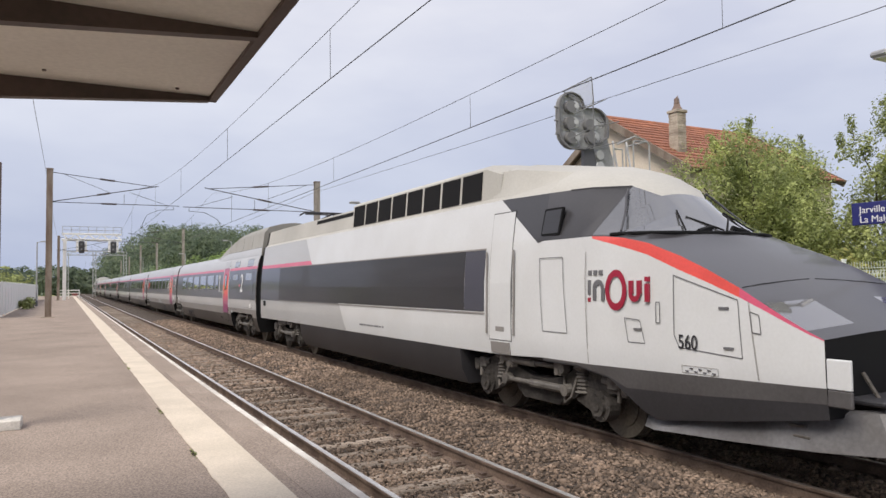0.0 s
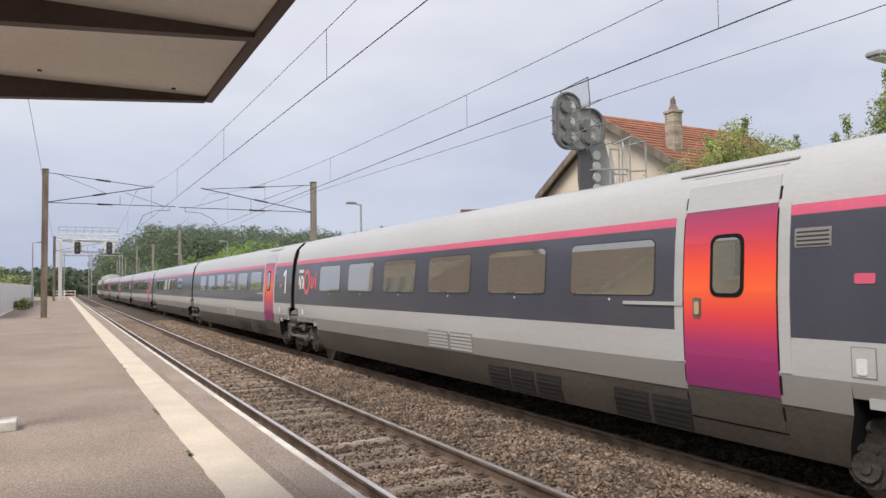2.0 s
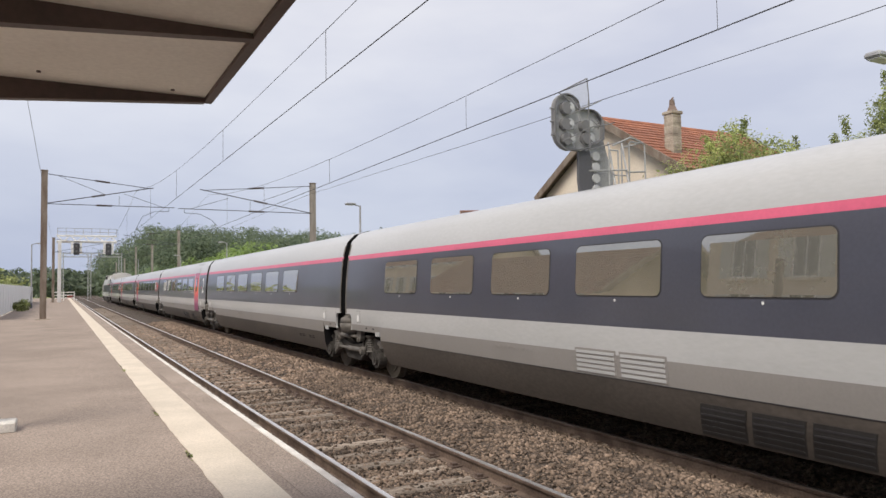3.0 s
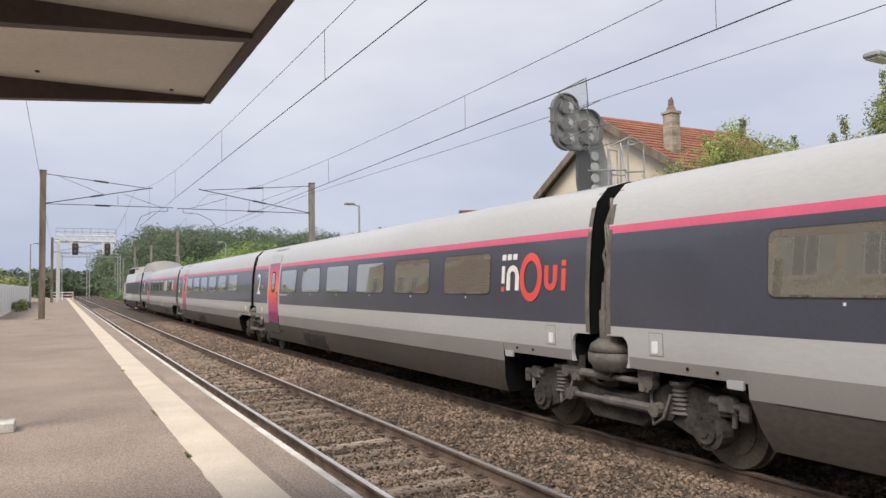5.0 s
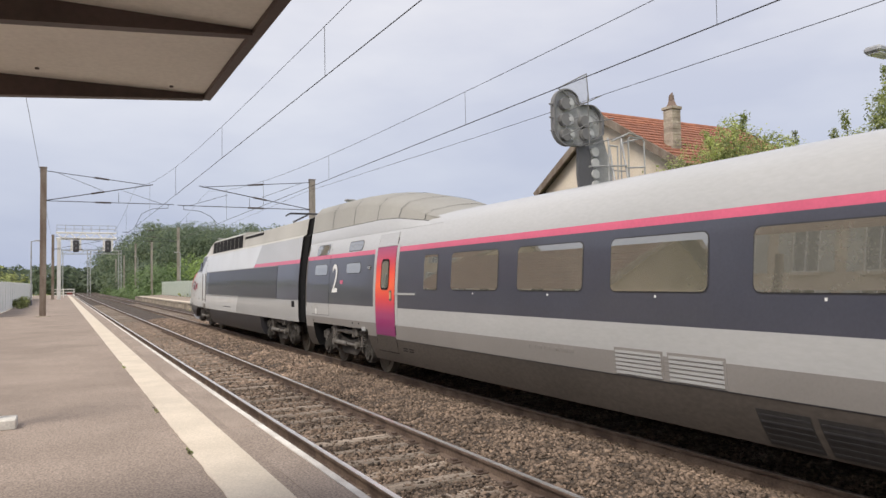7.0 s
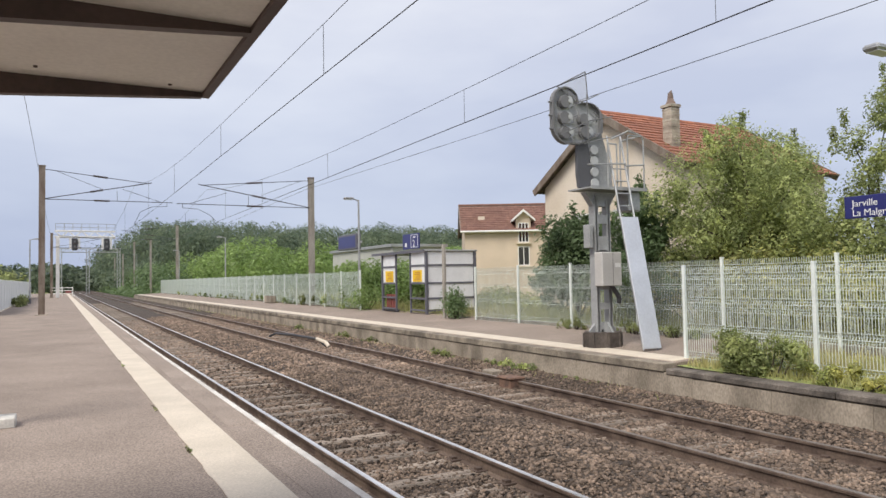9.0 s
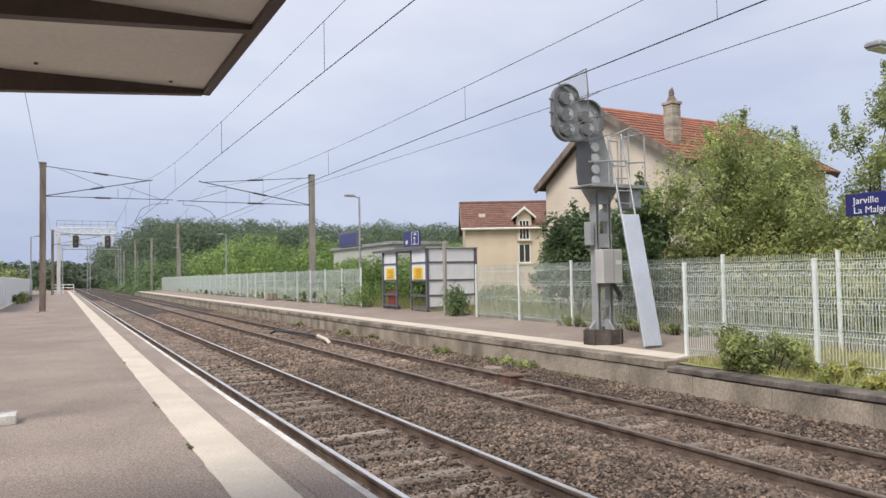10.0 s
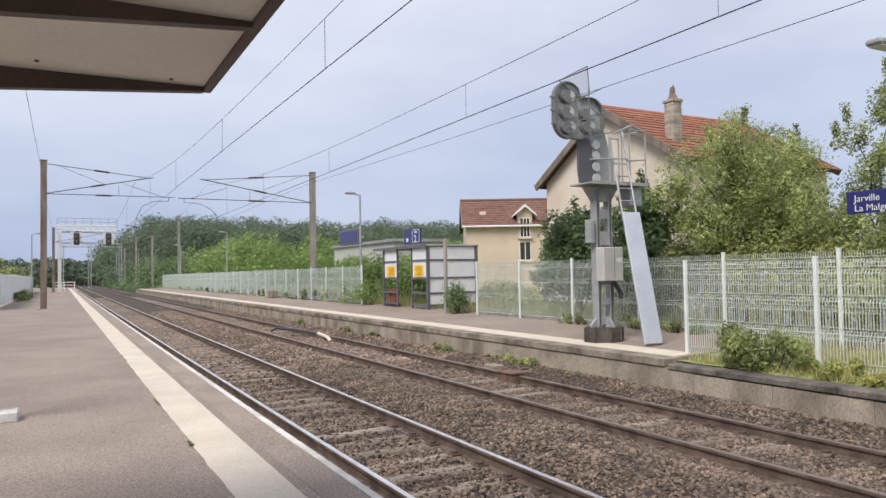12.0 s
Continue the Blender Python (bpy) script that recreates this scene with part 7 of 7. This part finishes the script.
shrub(9.85, 7.55, 0.40, 0.55, 1.6, 0.72, 6500, 0.028, M_LEAF, "fresh green shrub growing through the verge fence", 51)
shrub(9.9, 6.3, 0.42, 0.5, 1.6, 0.36, 3500, 0.022, M_LEAF_YELLOW, "low yellow green weeds along the verge", 52)
shrub(9.9, 4.6, 0.42, 0.5, 1.8, 0.36, 3500, 0.022, M_LEAF_YELLOW, "low yellow green weeds along the verge", 53)
shrub(12.25, 21.75, 0.66, 0.3, 0.4, 1.15, 2600, 0.036, M_LEAF_DARK, "small green shrub beside the wooden post", 54)
for i, y in enumerate((31.5, 34.0, 36.5, 39.0, 41.5, 44.5, 47.5, 51, 54.5, 58, 62, 66, 70, 75, 80, 86)):
    shrub(12.62 + 0.08 * (i % 3), y, 0.62, 0.6, 4.2, (1.3, 0.9, 0.6, 0.5)[min(i, 3)] * (1 + 0.3 * (i % 2)), 1500, 0.055, M_LEAF if i % 2 else M_LEAF_FRESH, "low weeds along the fence foot", 60 + i)
for i, (x, y, s) in enumerate(((9.1, 13.3, 0.28), (9.12, 14.2, 0.22), (9.05, 16.6, 0.3), (9.1, 22.0, 0.28), (9.1, 24.5, 0.3), (9.12, 30, 0.3), (9.1, 11.2, 0.16), (12.2, 15.2, 0.3), (12.25, 12.9, 0.35), (12.2, 11.5, 0.3))):
    shrub(x, y, -0.08 if x < 10 else 0.64, 0.25, 1.1, s, 500, 0.03, M_LEAF, "small weeds growing at the wall foot", 80 + i, "weed")
shrub(1.06, 9.6, 0.54, 0.03, 0.5, 0.03, 50, 0.01, M_LEAF, "tiny weeds in the platform joint", 95, "weed")
shrub(1.07, 7.0, 0.54, 0.03, 0.35, 0.04, 60, 0.01, M_LEAF, "tiny weeds in the platform joint", 96, "weed")
shrub(1.08, 15.5, 0.54, 0.04, 1.5, 0.03, 90, 0.012, M_LEAF, "tiny weeds in the platform joint", 97, "weed")
shrub(-2.6, 62.0, 0.54, 0.8, 4.0, 0.9, 900, 0.09, M_LEAF, "weeds at the foot of the panel fence", 98)


def grass(name, x0, x1, y0, y1, zf, count, h, seed, label):
    rng = np.random.default_rng(seed)
    x, y = rng.uniform(x0, x1, count), rng.uniform(y0, y1, count)
    z = np.array([zf(a, b) for a, b in zip(x, y)])
    a = rng.uniform(0, 6.28, count)
    hh = h * rng.lognormal(0, 0.35, count)
    w = 0.012
    lean = rng.normal(size=(count, 2)) * 0.35
    v = np.stack([np.stack([x - w * np.cos(a), y - w * np.sin(a), z], 1), np.stack([x + w * np.cos(a), y + w * np.sin(a), z], 1), np.stack([x + lean[:, 0] * hh, y + lean[:, 1] * hh, z + hh], 1)], 1).reshape(-1, 3)
    faces = np.arange(3 * count).reshape(-1, 3)
    tagged(new(name, mesh_of(name, v.tolist(), faces.tolist(), M_BLADE)), label, "grass", kind="stuff")


grass("grass", 9.68, 12.3, -3, 9.0, lambda x, y: 0.46 + 0.10 * min(1, (x - 9.6) / 1.0), 14000, 0.14, 1, "dry green grass on the verge")
grass("grass", 8.85, 9.28, 8.6, 17.0, lambda x, y: -0.10, 1500, 0.10, 3, "dry grass tufts at the foot of the concrete wall")
grass("grass", 8.9, 9.28, 17.0, 60.0, lambda x, y: -0.10, 3000, 0.13, 4, "green grass tufts at the foot of the concrete wall")
grass("grass", 12.7, 21.0, 2, 34, lambda x, y: 0.4, 90000, 0.44, 2, "tall green garden grass behind the fence")

# woods on the ridge and along the line
rng = random.Random(77)


def wood(name, spots, count, size, mat, label, seed):
    t = tagged(new(name, leaf_mesh(name, spots, count, size, mat, seed, 0.6, 0.82, 0.9, 0.45)), label, "woodland", kind="stuff")
    return t


spots = []
for i in range(460):
    x = 13.5 + 320 * rng.random() ** 1.25
    y = 215 + rng.uniform(0, 120) - 0.12 * x
    r = rng.uniform(3.0, 6.2)
    spots.append((x, y, hill(x, y) + 3.2 + r * 0.9, r))
    spots.append((x, y - 2, hill(x, y) + r * 0.6, r))
    for k in range(2):
        spots.append((x + rng.uniform(-3, 3), y - rng.uniform(0, 2), hill(x, y) + 3.2 + r * rng.uniform(0.9, 1.45), r * rng.uniform(0.35, 0.6)))
for i in range(50):
    x, y = rng.uniform(12.5, 24), rng.uniform(190, 250)
    r = rng.uniform(2.0, 3.6)
    spots.append((x, y, hill(x, y) + r * 1.1, r))
wood("woodland", spots, 260000, 0.40, M_LEAF_FAR, "dense dark green wood on a distant ridge", 5)
spots = []
for i in range(120):
    x = rng.uniform(18, 75)
    y = rng.uniform(75, 120)
    r = rng.uniform(1.6, 3.2)
    spots.append((x, y, hill(x, y) + r * 0.9 + rng.uniform(0, 1.5), r))
wood("thicket", spots, 60000, 0.2, M_LEAF_FRESH, "bright green thicket behind the platform fence", 6)
spots = []
for i in range(50):
    x, y = rng.uniform(13.4, 17), rng.uniform(106, 195)
    r = rng.uniform(0.8, 1.7)
    spots.append((x, y, hill(x, y) + r * 0.8, r))
for i in range(90):
    x, y = rng.uniform(14.5, 40), rng.uniform(112, 200)
    r = rng.uniform(1.6, 3.4)
    spots.append((x, y, hill(x, y) + r * 0.9, r))
for i in range(60):
    x, y = rng.uniform(9.9, 14.2), rng.uniform(113, 220)
    r = rng.uniform(0.6, 1.3)
    spots.append((x, y, -0.4 + r * 0.7, r))
wood("thicket", spots, 26000, 0.3, M_LEAF_DARK, "green trees and bushes along the railway fence", 16)
spots = []
for i in range(60):
    x, y = rng.uniform(-40, -5), rng.uniform(70, 130)
    r = rng.uniform(1.5, 2.6)
    spots.append((x, y, 0.2 + r * 0.9, r))
wood("thicket", spots, 14000, 0.3, M_LEAF, "green bushes behind the panel fence", 7)
spots = []
for i in range(200):
    x, y = rng.uniform(-120, 14), rng.uniform(250, 330)
    r = rng.uniform(3, 5.5)
    spots.append((x, y, hill(x, y) + r * 0.9, r))
wood("woodland", spots, 20000, 0.9, M_LEAF_FAR, "dark green wood closing the view down the line", 8)
spots = []
for i in range(46):
    x, y = rng.uniform(14.9, 19), rng.uniform(31.5, 44)
    r = rng.uniform(0.7, 1.2)
    spots.append((x, y, 0.3 + r * rng.uniform(0.8, 2.0), r))
wood("thicket", spots, 26000, 0.09, M_LEAF_FRESH, "leafy green bushes behind the shelter", 26)
spots = []
for i in range(26):
    x, y = rng.uniform(14.5, 22), rng.uniform(18.5, 30)
    r = rng.uniform(0.35, 0.7)
    spots.append((x, y, 0.35 + r * rng.uniform(0.6, 1.4), r))
wood("garden_bushes", spots, 14000, 0.06, M_LEAF, "low garden bushes behind the mesh fence", 27)


# ---------------------------------------------------------------- what moves
def motions():
    """The train runs towards and past the camera at about 83 km/h."""
    for car, y0, turn in CARS:
        walk(car, [(t, pose(X_B, y0 + train_y(t), 0, 0, 0, turn)) for t in (0.0, 1.5, 2.5, 3.0, 5.0, 6.5, 7.2, 9.0, 12.0)])


motions()
